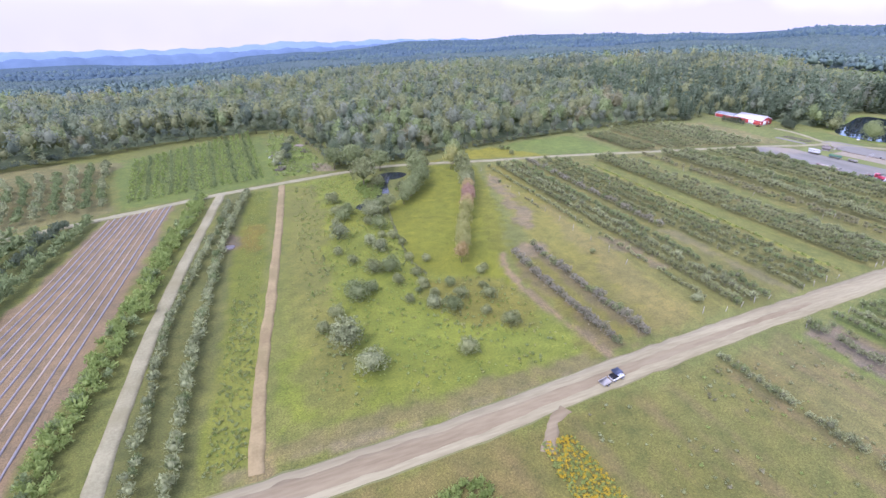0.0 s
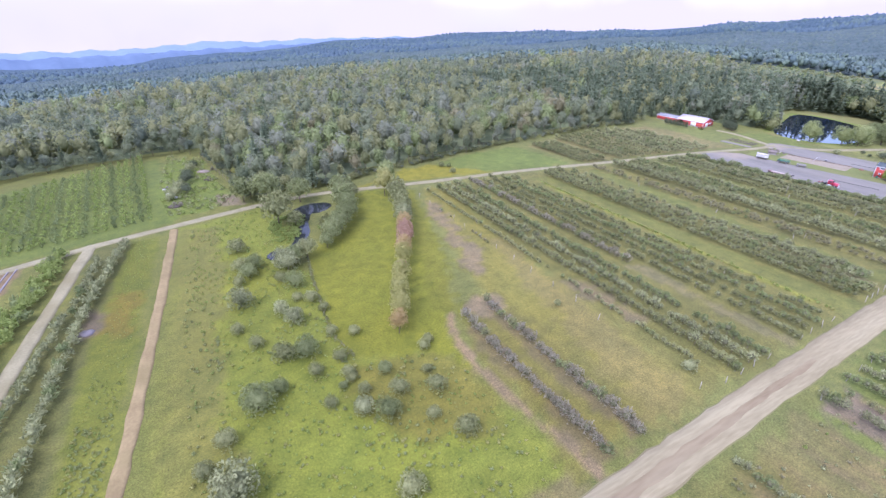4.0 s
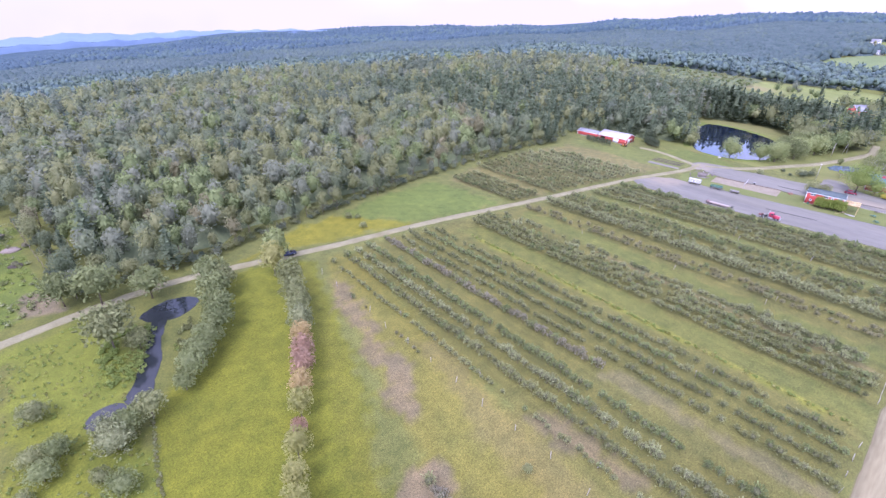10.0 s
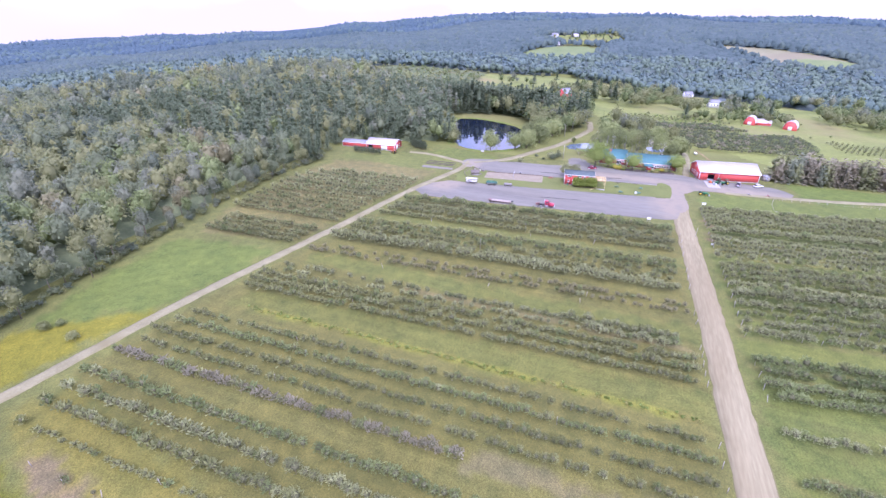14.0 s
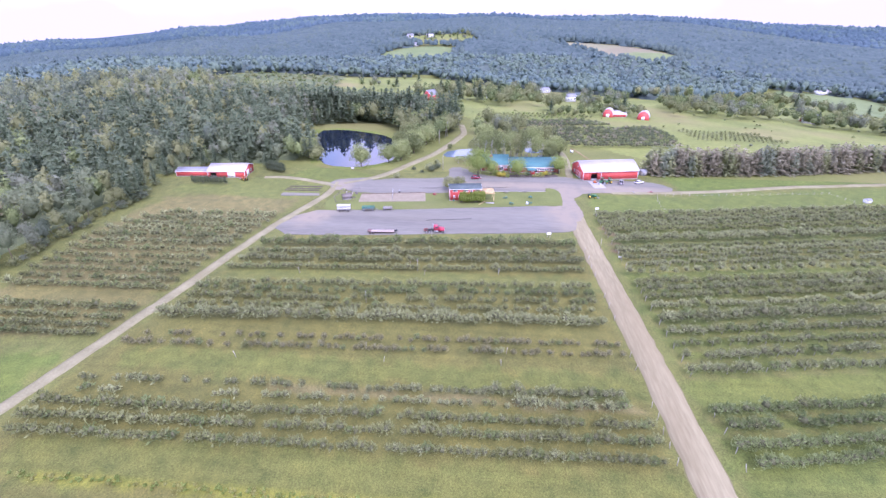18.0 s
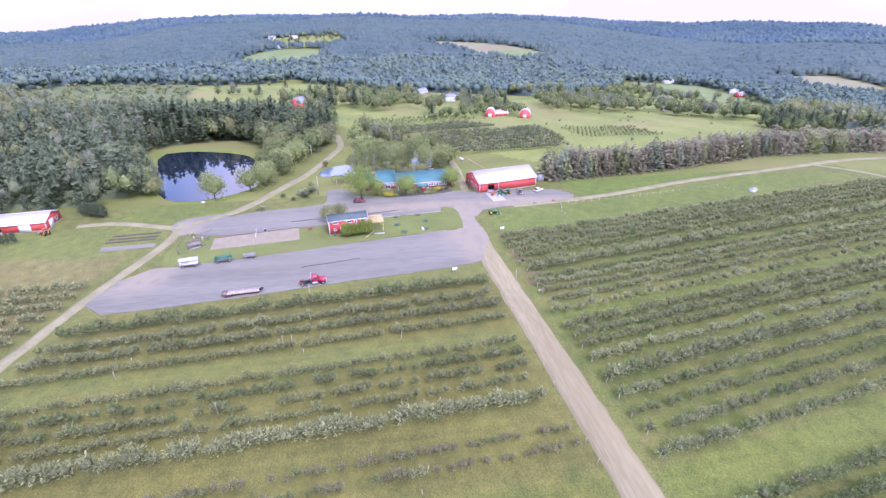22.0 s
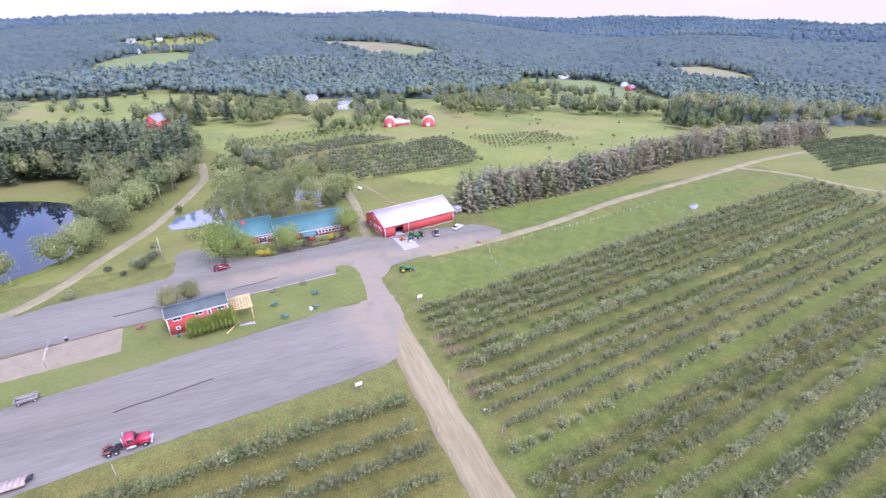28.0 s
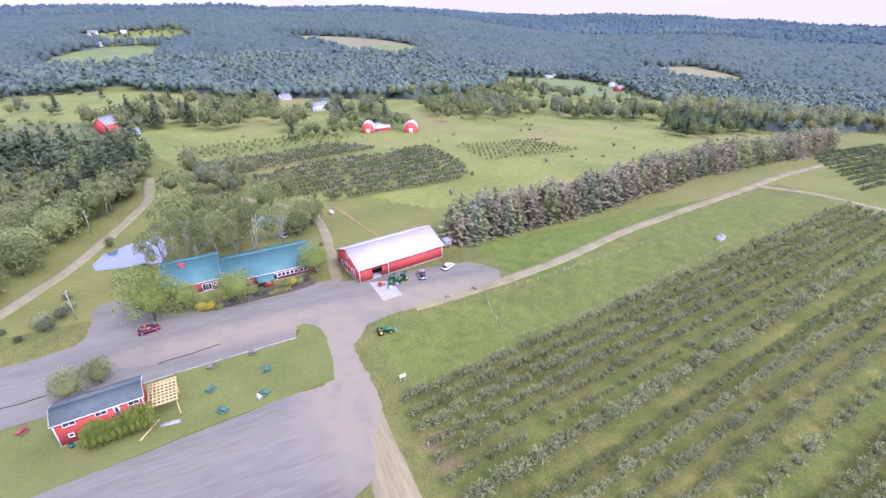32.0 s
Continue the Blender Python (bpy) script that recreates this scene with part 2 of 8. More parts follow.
def worn_in(m, spots, colour):
    """Blends a surface softly into another colour round some oval spots: (x, y, half lengths in x and y)."""
    n, l = m.node_tree.nodes, m.node_tree.links
    b = n["Principled BSDF"]
    geo, rag = n.new("ShaderNodeNewGeometry"), n.new("ShaderNodeTexNoise")
    rag.inputs["Scale"].default_value, rag.inputs["Detail"].default_value = 0.22, 8.0
    l.new(geo.outputs["Position"], rag.inputs["Vector"])
    last = None
    for x, y, a, c in spots:
        place = n.new("ShaderNodeMapping")
        place.vector_type = "TEXTURE"
        place.inputs["Location"].default_value, place.inputs["Scale"].default_value = (x, y, 0), (a, c, 1000)
        l.new(geo.outputs["Position"], place.inputs["Vector"])
        far, fade = n.new("ShaderNodeVectorMath"), n.new("ShaderNodeMapRange")
        far.operation = "LENGTH"
        l.new(place.outputs["Vector"], far.inputs[0])
        for key, value in zip(("From Min", "From Max", "To Min", "To Max"), (0.5, 1.35, 1.0, 0.0)):
            fade.inputs[key].default_value = value
        l.new(far.outputs["Value"], fade.inputs["Value"])
        if last is None:
            last = fade.outputs["Result"]
        else:
            top = n.new("ShaderNodeMath")
            top.operation = "MAXIMUM"
            l.new(last, top.inputs[0])
            l.new(fade.outputs["Result"], top.inputs[1])
            last = top.outputs[0]
    edge, mix = n.new("ShaderNodeMath"), n.new("ShaderNodeMix")
    edge.operation = "MULTIPLY_ADD"
    edge.inputs[1].default_value, edge.inputs[2].default_value = 3.2, -1.6
    l.new(rag.outputs["Fac"], edge.inputs[0])
    total = n.new("ShaderNodeMath")
    total.operation, total.use_clamp = "MULTIPLY_ADD", True
    total.inputs[1].default_value = 1.0
    both = n.new("ShaderNodeMath")
    both.operation, both.use_clamp = "MULTIPLY", True
    plus = n.new("ShaderNodeMath")
    plus.operation = "ADD"
    l.new(edge.outputs[0], plus.inputs[0])
    plus.inputs[1].default_value = 1.0
    l.new(last, both.inputs[0])
    l.new(plus.outputs[0], both.inputs[1])
    n.remove(total)
    mix.data_type = "RGBA"
    l.new(both.outputs[0], mix.inputs[0])
    l.new(b.inputs["Base Color"].links[0].from_socket, mix.inputs[6])
    mix.inputs[7].default_value = (*colour, 1)
    l.new(mix.outputs[2], b.inputs["Base Color"])


worn_in(GRAVEL, [(298, 67, 22, 10), (320, 65, 14, 8), (331, 82, 5, 30), (329, 42, 5, 24), (288, 174, 14, 9), (322, 172, 10, 5)], (0.213, 0.187, 0.134))
SAND = surf("sand", (0.175, 0.15, 0.1), (0.24, 0.21, 0.145), 0.3, 3.0, 0.95, 0.3)
MULCH = surf("dark_mulch_soil", (0.045, 0.038, 0.03), (0.095, 0.08, 0.062), 0.4, 3.0, 0.95, 0.6)
PLASTIC = surf("grey_plastic_mulch", (0.114, 0.102, 0.095), (0.157, 0.142, 0.131), 0.5, 4.0, 0.45, 0.3, gloss=0.5)
STRAW = surf("straw", (0.21, 0.172, 0.125), (0.27, 0.225, 0.17), 0.6, 4.0, 0.95, 0.5)
WATER = surf("pond_water", (0.004, 0.008, 0.02), (0.008, 0.013, 0.026), 0.05, 0.7, 0.03, 0.02, gloss=0.5)
MUDWATER = surf("farm_pond_water", (0.014, 0.019, 0.021), (0.024, 0.028, 0.029), 0.08, 0.9, 0.06, 0.04, gloss=0.3)
# pale blue of the reflected sky put into the water's base colour
SKY_WATER = surf("pond_water_sky_tint", (0.075, 0.11, 0.145), (0.105, 0.145, 0.185), 0.08, 0.9, 0.05, 0.02, gloss=0.5)
BARK = surf("bark", (0.10, 0.08, 0.06), (0.20, 0.16, 0.12), 1.5, 8.0, 0.95, 0.8, (1, 1, 0.2))
BIRCH = surf("birch_bark", (0.33, 0.318, 0.288), (0.432, 0.42, 0.396), 1.5, 6.0, 0.8, 0.3, (1, 1, 3))


def leafage(name, c1, c2, scale=0.09, thin=0.45, island=0.5):
    """Leaves: a matt surface that lets part of the light through."""
    m = surf(name, c1, c2, scale, 0.9, 0.75, 0.0, island=island, each=0.45, gloss=0.2, amount=0.8)
    n, l = m.node_tree.nodes, m.node_tree.links
    b, out = n["Principled BSDF"], n["Material Output"]
    through_leaf, mix = n.new("ShaderNodeBsdfTranslucent"), n.new("ShaderNodeMixShader")
    l.new(b.inputs["Base Color"].links[0].from_socket, through_leaf.inputs["Color"])
    mix.inputs[0].default_value = thin
    l.new(b.outputs[0], mix.inputs[1])
    l.new(through_leaf.outputs[0], mix.inputs[2])
    l.new(mix.outputs[0], out.inputs["Surface"])
    return m


LEAF_MID = leafage("leaves_green", (0.112, 0.148, 0.056), (0.255, 0.302, 0.122), thin=0.36, island=0.7)
LEAF_OLIVE = leafage("leaves_olive", (0.148, 0.165, 0.066), (0.3, 0.318, 0.138), thin=0.36, island=0.7)
LEAF_DARK = leafage("leaves_dark", (0.085, 0.108, 0.06), (0.165, 0.195, 0.11))
LEAF_FRESH = leafage("leaves_fresh", (0.19, 0.25, 0.06), (0.32, 0.385, 0.115))
LEAF_GREY = leafage("leaves_grey_green", (0.158, 0.175, 0.081), (0.37, 0.394, 0.192), thin=0.36, island=0.7)
LEAF_SAGE = leafage("leaves_sage", (0.145, 0.172, 0.068), (0.27, 0.305, 0.128))
# wood leaves greyer than the farm's: some distance haze put into the colours
WOOD_OLIVE = leafage("wood_leaves_olive", (0.189, 0.213, 0.093), (0.315, 0.324, 0.152), thin=0.5, island=0.3)
WOOD_DARK = leafage("wood_leaves_dark", (0.107, 0.140, 0.092), (0.189, 0.221, 0.146), thin=0.5, island=0.3)
WOOD_HAZE = leafage("wood_leaves_hazy", (0.179, 0.205, 0.132), (0.284, 0.305, 0.205), thin=0.5, island=0.3)
LEAF_WOOD = leafage("leaves_wood", (0.149, 0.184, 0.098), (0.252, 0.285, 0.163), thin=0.5, island=0.3)
LEAF_BROWN = leafage("leaves_brownish", (0.18, 0.172, 0.085), (0.315, 0.298, 0.165))
LEAF_WILLOW = leafage("leaves_willow", (0.215, 0.255, 0.095), (0.355, 0.395, 0.165))
LEAF_RUST = leafage("leaves_rust", (0.36, 0.275, 0.11), (0.46, 0.365, 0.17))
LEAF_RED = leafage("leaves_red", (0.3, 0.19, 0.13), (0.42, 0.29, 0.195))
LEAF_GOLD = leafage("leaves_yellow", (0.28, 0.285, 0.085), (0.4, 0.39, 0.15))
LEAF_YELLOW = leafage("leaves_bright_yellow", (0.42, 0.38, 0.06), (0.56, 0.5, 0.1))
LEAF_PURPLE = leafage("leaves_purple_grey", (0.2, 0.186, 0.128), (0.33, 0.31, 0.215))
NEEDLE = leafage("needles", (0.105, 0.142, 0.08), (0.225, 0.272, 0.16), thin=0.5)
# dark core of the bushes: inner twigs with their shade put into the colour
TWIG_SHADE = surf("shaded_twig_core", (0.08, 0.085, 0.045), (0.125, 0.125, 0.066), 0.8, 5.0, 0.9, 0.2, gloss=0.1)
FLOWER = leafage("yellow_flowers", (0.50, 0.36, 0.02), (0.62, 0.46, 0.04))
# far woods in bands, bluer with distance: haze is mixed into the colours
FAR_HAZE = surf("hazy_distant_woods", (0.041, 0.068, 0.083), (0.066, 0.100, 0.120), 0.03, 0.11, 0.9, 0.8, gloss=0.05, c3=(0.052, 0.083, 0.083), amount=1.2)
FAR_HAZE.node_tree.nodes["Bump"].inputs["Distance"].default_value = 5.0
HILL_MID_HAZE = surf("hazy_valley_crowns", (0.049, 0.075, 0.072), (0.087, 0.119, 0.112), 0.004, 0.12, 0.9, 0.0, island=0.2, gloss=0.05)
HILL_MID_HAZE_LIGHT = surf("hazy_valley_crowns_light", (0.061, 0.088, 0.076), (0.100, 0.131, 0.109), 0.004, 0.12, 0.9, 0.0, island=0.2, gloss=0.05)
GAP_MID_HAZE = surf("hazy_crown_gaps", (0.048, 0.073, 0.069), (0.083, 0.112, 0.107), 0.03, 0.11, 0.9, 0.8, gloss=0.05)
GAP_MID_HAZE.node_tree.nodes["Bump"].inputs["Distance"].default_value = 5.0
HILL_HAZE = surf("hazy_hill_crowns", (0.046, 0.075, 0.090), (0.077, 0.113, 0.133), 0.004, 0.12, 0.9, 0.0, island=0.22, gloss=0.05, c3=(0.053, 0.085, 0.095), amount=1.0)
HILL_HAZE_LIGHT = surf("hazy_hill_crowns_light", (0.059, 0.092, 0.089), (0.090, 0.129, 0.122), 0.004, 0.12, 0.9, 0.0, island=0.22, gloss=0.1)
# ridge woods with the haze painted in, the farther fold paler
RIDGEHAZE = surf("hazy_blue_ridge", (0.085, 0.125, 0.185), (0.105, 0.15, 0.215), 0.004, 0.03, 0.95, 0.0, gloss=0.05)
RIDGEHAZE_FAR = surf("hazy_pale_ridge", (0.14, 0.195, 0.28), (0.16, 0.22, 0.31), 0.004, 0.03, 0.95, 0.0, gloss=0.05)
# colours of the sheets added between crowns to lighten dark gaps
GAP_DEEP = surf("crown_gap_deep", (0.054, 0.076, 0.066), (0.095, 0.122, 0.104), 0.05, 0.3, 0.9, 0.6, gloss=0.05)
GAP_GREEN = surf("crown_gap_green", (0.075, 0.10, 0.05), (0.15, 0.175, 0.085), 0.15, 0.9, 0.9, 0.8, gloss=0.1)
# middle-distance crowns: a first step of haze put into the leaf colours
FAR_GREEN_HAZE = surf("hazed_crowns", (0.072, 0.107, 0.093), (0.125, 0.168, 0.143), 0.05, 0.4, 0.9, 0.0, island=0.18, gloss=0.05)
FAR_DEEP_HAZE = surf("hazed_dark_crowns", (0.058, 0.090, 0.089), (0.106, 0.147, 0.137), 0.05, 0.4, 0.9, 0.0, island=0.18, gloss=0.05)
FAR_OLIVE_HAZE = surf("hazed_olive_crowns", (0.083, 0.118, 0.086), (0.134, 0.178, 0.131), 0.05, 0.4, 0.9, 0.0, island=0.18, gloss=0.05)


def paint(name, c, rough=0.5, metal=0.0, dirt=0.82, gloss=0.4):
    return surf(name, tuple(v * dirt for v in c), c, 0.6, 5.0, rough, 0.05, metal=metal, gloss=gloss)


RED = paint("red_barn_paint", (0.54, 0.085, 0.07), 0.6)
BROWNRED = paint("dark_red_siding", (0.34, 0.075, 0.075), 0.6)
WHITE = paint("white_paint", (0.80, 0.80, 0.80), 0.5)
ROOFWHITE = surf("white_metal_roof", (0.4, 0.375, 0.385), (0.49, 0.465, 0.475), 0.2, 2.0, 0.45, 0.05, metal=0.0, gloss=0.4)
ROOFGREEN = surf("teal_metal_roof", (0.042, 0.13, 0.132), (0.068, 0.175, 0.172), 0.2, 2.0, 0.5, 0.05, gloss=0.4)
SHINGLE = surf("grey_green_shingles", (0.066, 0.09, 0.09), (0.102, 0.129, 0.126), 0.5, 4.0, 0.9, 0.4)
GREYROOF = surf("grey_roof", (0.198, 0.204, 0.222), (0.27, 0.276, 0.294), 0.3, 3.0, 0.7, 0.2)
LUMBER = surf("new_lumber", (0.5, 0.37, 0.17), (0.62, 0.48, 0.25), 1.0, 6.0, 0.7, 0.2)
OLDWOOD = surf("weathered_wood", (0.132, 0.114, 0.096), (0.216, 0.192, 0.168), 1.0, 6.0, 0.9, 0.4)
DECKWOOD = surf("pale_deck_planks", (0.27, 0.225, 0.185), (0.37, 0.315, 0.265), 1.0, 6.0, 0.85, 0.3, island=0.4)
POSTWOOD = surf("pale_post", (0.29, 0.27, 0.23), (0.39, 0.37, 0.325), 1.0, 6.0, 0.8, 0.2)
DARK = paint("black_and_interior_shade", (0.02, 0.02, 0.022), 0.8)
RUBBER = paint("black_rubber", (0.025, 0.025, 0.027), 0.8)
STEEL = paint("grey_steel", (0.30, 0.31, 0.33), 0.45, 0.6)
SILVER = paint("silver_paint", (0.52, 0.53, 0.55), 0.3, 0.5)
TRUCKRED = paint("red_truck_paint", (0.36, 0.03, 0.06), 0.4, gloss=0.5)
MAROON = paint("maroon_car_paint", (0.22, 0.012, 0.03), 0.25, gloss=0.6)
CARWHITE = paint("white_car_paint", (0.80, 0.80, 0.81), 0.25, gloss=0.6)
NAVY = paint("dark_blue_paint", (0.03, 0.04, 0.08), 0.3, gloss=0.6)
TRACTORGREEN = paint("green_tractor_paint", (0.02, 0.16, 0.06), 0.35, gloss=0.5)
WAGONGREEN = paint("teal_green_paint", (0.025, 0.17, 0.135), 0.5)
TABLEGREEN = paint("faded_green_paint", (0.06, 0.17, 0.14), 0.8)
RUSTRED = paint("rusty_red_paint", (0.21, 0.062, 0.052), 0.7)
RUSTBROWN = paint("rust_brown_steel", (0.19, 0.125, 0.105), 0.7)
YELLOW = paint("yellow_paint", (0.65, 0.47, 0.03), 0.5)
ORANGE = paint("orange_paint", (0.60, 0.15, 0.04), 0.5)
CONCRETE = surf("concrete", (0.264, 0.252, 0.246), (0.336, 0.324, 0.318), 0.5, 4.0, 0.9, 0.2)
GLASS = paint("window_glass", (0.03, 0.035, 0.045), 0.08, gloss=0.8)


# ---- building blocks ----
def mesh_of(name, verts, faces, mats, index=None, smooth=False):
    """A mesh from arrays; faces: an (n, k) array or a list of such arrays."""
    me = bpy.data.meshes.new(name)
    verts = np.asarray(verts, np.float32).reshape(-1, 3)
    groups = [np.asarray(f, np.int32) for f in (faces if isinstance(faces, list) else [faces]) if len(f)]
    loops = np.concatenate([g.ravel() for g in groups])
    sizes = np.concatenate([np.full(len(g), g.shape[1], np.int32) for g in groups])
    me.vertices.add(len(verts))
    me.vertices.foreach_set("co", verts.ravel())
    me.loops.add(len(loops))
    me.loops.foreach_set("vertex_index", loops)
    me.polygons.add(len(sizes))
    me.polygons.foreach_set("loop_start", np.concatenate([[0], np.cumsum(sizes)[:-1]]).astype(np.int32))
    me.polygons.foreach_set("loop_total", sizes)
    for m in mats:
        me.materials.append(m)
    if index is not None:
        me.polygons.foreach_set("material_index", np.asarray(index, np.int32))
    if smooth:
        me.polygons.foreach_set("use_smooth", np.ones(len(sizes), bool))
    me.update(calc_edges=True)
    me.validate()
    return me


def thing(name, label, category, group="", m=None, kind=""):
    ob = new(name)
    ob.empty_display_size = 0.2
    if m is not None:
        ob.matrix_world = m
    return tagged(ob, label, category, group, kind)


def child(name, me, parent, label="", m=None):
    ob = new(name, me)
    ob.parent = parent
    if m is not None:
        ob.matrix_local = m
    if label:
        ob["label"] = label
    return ob


class Geo:
    """Collects boxes, prisms and rods into one mesh."""

    def __init__(self):
        self.v, self.f, self.n = [], {}, 0

    def add(self, verts, faces):
        verts = np.asarray(verts, float)
        for f in faces:
            self.f.setdefault(len(f), []).append([i + self.n for i in f])
        self.v.append(verts)
        self.n += len(verts)
        return self

    def box(self, x0, y0, z0, x1, y1, z1, bevel=0.0):
        if bevel:
            b, v = bevel, []
            for sx, X in ((1, x0), (-1, x1)):
                for sy, Y in ((1, y0), (-1, y1)):
                    for sz, Z in ((1, z0), (-1, z1)):
                        v += [(X, Y + sy * b, Z + sz * b), (X + sx * b, Y, Z + sz * b), (X + sx * b, Y + sy * b, Z)]
            k = lambda i, j, l, a: 3 * (4 * i + 2 * j + l) + a
            f = []
            for i in (0, 1):
                f.append([k(i, 0, 0, 0), k(i, 1, 0, 0), k(i, 1, 1, 0), k(i, 0, 1, 0)])
                f.append([k(0, i, 0, 1), k(1, i, 0, 1), k(1, i, 1, 1), k(0, i, 1, 1)])
                f.append([k(0, 0, i, 2), k(1, 0, i, 2), k(1, 1, i, 2), k(0, 1, i, 2)])
                for j in (0, 1):
                    f.append([k(i, j, 0, 0), k(i, j, 1, 0), k(i, j, 1, 1), k(i, j, 0, 1)])
                    f.append([k(i, 0, j, 0), k(i, 1, j, 0), k(i, 1, j, 2), k(i, 0, j, 2)])
                    f.append([k(0, i, j, 1), k(1, i, j, 1), k(1, i, j, 2), k(0, i, j, 2)])
                    for l in (0, 1):
                        f.append([k(i, j, l, 0), k(i, j, l, 1), k(i, j, l, 2)])
            return self.add(v, f)
        v = [(x, y, z) for z in (z0, z1) for x, y in ((x0, y0), (x1, y0), (x1, y1), (x0, y1))]
        return self.add(v, [[3, 2, 1, 0], [4, 5, 6, 7], [0, 1, 5, 4], [1, 2, 6, 5], [2, 3, 7, 6], [3, 0, 4, 7]])

    def prism(self, outline, axis, a, b):
        """An outline of (u, v) swept along an axis from a to b; axis x: (y, z), y: (x, z), z: (x, y)."""
        put = {"x": lambda u, v, w: (w, u, v), "y": lambda u, v, w: (u, w, v), "z": lambda u, v, w: (u, v, w)}[axis]
        n = len(outline)
        v = [put(u, w, a) for u, w in outline] + [put(u, w, b) for u, w in outline]
        return self.add(v, [list(range(n))[::-1], list(range(n, 2 * n))] + [[i, (i + 1) % n, n + (i + 1) % n, n + i] for i in range(n)])

    def rod(self, p, q, r, r2=None, sides=8):
        p, q = Vector(p), Vector(q)
        d = (q - p).normalized()
        u = d.orthogonal().normalized()
        w = d.cross(u)
        v = []
        for c, rad in ((p, r), (q, r if r2 is None else r2)):
            v += [tuple(c + (u * math.cos(2 * math.pi * i / sides) + w * math.sin(2 * math.pi * i / sides)) * rad) for i in range(sides)]
        return self.add(v, [list(range(sides))[::-1], list(range(sides, 2 * sides))] + [[i, (i + 1) % sides, sides + (i + 1) % sides, sides + i] for i in range(sides)])

    def wheel(self, x, y, z, r, w, axis="y", sides=16):
        d = {"y": (0, w / 2, 0), "x": (w / 2, 0, 0)}[axis]
        for s, rr in ((1.0, r * 0.93), (0.8, r)):
            self.rod((x - d[0] * s, y - d[1] * s, z), (x + d[0] * s, y + d[1] * s, z), rr, sides=sides)
        return self

    def mesh(self, name, mat, smooth=False):
        return mesh_of(name, np.concatenate(self.v), [np.array(g) for g in self.f.values()], [mat], smooth=smooth)


def part(name, geo, mat, parent, label="", m=None, smooth=False):
    return child(name, geo.mesh(name, mat, smooth), parent, label, m)


ICO_V = np.array([(0, 0, 1), *[(0.894 * math.cos(a), 0.894 * math.sin(a), 0.447) for a in np.arange(5) * 2 * math.pi / 5],
                  *[(0.894 * math.cos(a), 0.894 * math.sin(a), -0.447) for a in np.arange(5) * 2 * math.pi / 5 + math.pi / 5], (0, 0, -1)])
ICO_F = np.array([(0, i, i % 5 + 1) for i in range(1, 6)] + [(i, i + 5, i % 5 + 1) for i in range(1, 6)] + [(i % 5 + 1, i + 5, i % 5 + 6) for i in range(1, 6)] + [(11, i % 5 + 6, i + 5) for i in range(1, 6)])


def finer(v, f):
    v, cache, out = list(map(tuple, v)), {}, []

    def mid(a, b):
        k = (min(a, b), max(a, b))
        if k not in cache:
            p = np.array(v[a]) + np.array(v[b])
            cache[k] = len(v)
            v.append(tuple(p / np.linalg.norm(p)))
        return cache[k]

    for a, b, c in f:
        x, y, z = mid(a, b), mid(b, c), mid(c, a)
        out += [(a, x, z), (b, y, x), (c, z, y), (x, y, z)]
    return np.array(v), np.array(out)


ICO2_V, ICO2_F = finer(ICO_V, ICO_F)


def blades(points, normals, size, r, sprig=False):
    """Leaf clumps: a small bent quad at every point, facing about along its normal, or a narrow sprig that stands out."""
    n = len(points)
    nor = normals + r.normal(0, 0.4, (n, 3))
    nor /= np.linalg.norm(nor, axis=1)[:, None] + 1e-9
    u = normals * (1.0 if sprig else 0.35) + r.normal(0, 0.55 if sprig else 0.7, (n, 3)) + np.array([0, 0, 0.5 if sprig else 0.0])
    u /= np.linalg.norm(u, axis=1)[:, None] + 1e-9
    w = np.cross(nor, u)
    w /= np.linalg.norm(w, axis=1)[:, None] + 1e-9
    s = size * r.uniform(0.55, 1.35, (n, 1))
    k = r.uniform(0.22, 0.4, (n, 1)) if sprig else r.uniform(0.36, 0.62, (n, 1))
    v = np.stack([points - u * s, points + w * s * k + nor * s * 0.2, points + u * s, points - w * s * k + nor * s * 0.2], 1).reshape(-1, 3)
    return v, np.arange(4 * n).reshape(n, 4)


def crown(r, lobes, count, leaf, sprig=False):
    """Leaves over lobes (centre, radii) with a ragged inner body. Returns vertices, quads, triangles."""
    vs, qs, ts, n = [], [], [], 0
    weight = np.array([l[1][0] * l[1][2] for l in lobes])
    for (c, rad), w in zip(lobes, weight / weight.sum()):
        c, rad = np.array(c), np.array(rad)
        k = max(6, int(count * w))
        d = r.normal(0, 1, (k, 3))
        d /= np.linalg.norm(d, axis=1)[:, None]
        d[:, 2] = np.where(d[:, 2] < -0.45, -d[:, 2], d[:, 2])
        p = c + d * rad * r.uniform(0.66 if sprig else 0.82, 1.14, (k, 1))
        v, q = blades(p, d, leaf, r, sprig)
        vs.append(v), qs.append(q + n)
        n += len(v)
        if not ts:
            vs.append(c + ICO_V * rad * (0.72 if sprig else 0.88) * r.uniform(0.7, 1.0, (12, 1))), ts.append(ICO_F + n)
            n += 12
    return np.concatenate(vs), np.concatenate(qs), np.concatenate(ts)


def leafy_lobes(r, height, width, base, number):
    out = [((0, 0, base + (height - base) * 0.55), (width * 0.42, width * 0.42, (height - base) * 0.38))]
    for i in range(number):
        a = 2 * math.pi * (i + r.uniform(-0.3, 0.3)) / number
        z = r.uniform(0.3, 0.78)
        d = width * 0.5 * (0.62 - 0.3 * z) * r.uniform(0.75, 1.2)
        s = width * r.uniform(0.2, 0.3)
        out.append(((d * math.cos(a), d * math.sin(a), base + (height - base) * z), (s, s, s * r.uniform(0.8, 1.15))))
    return out


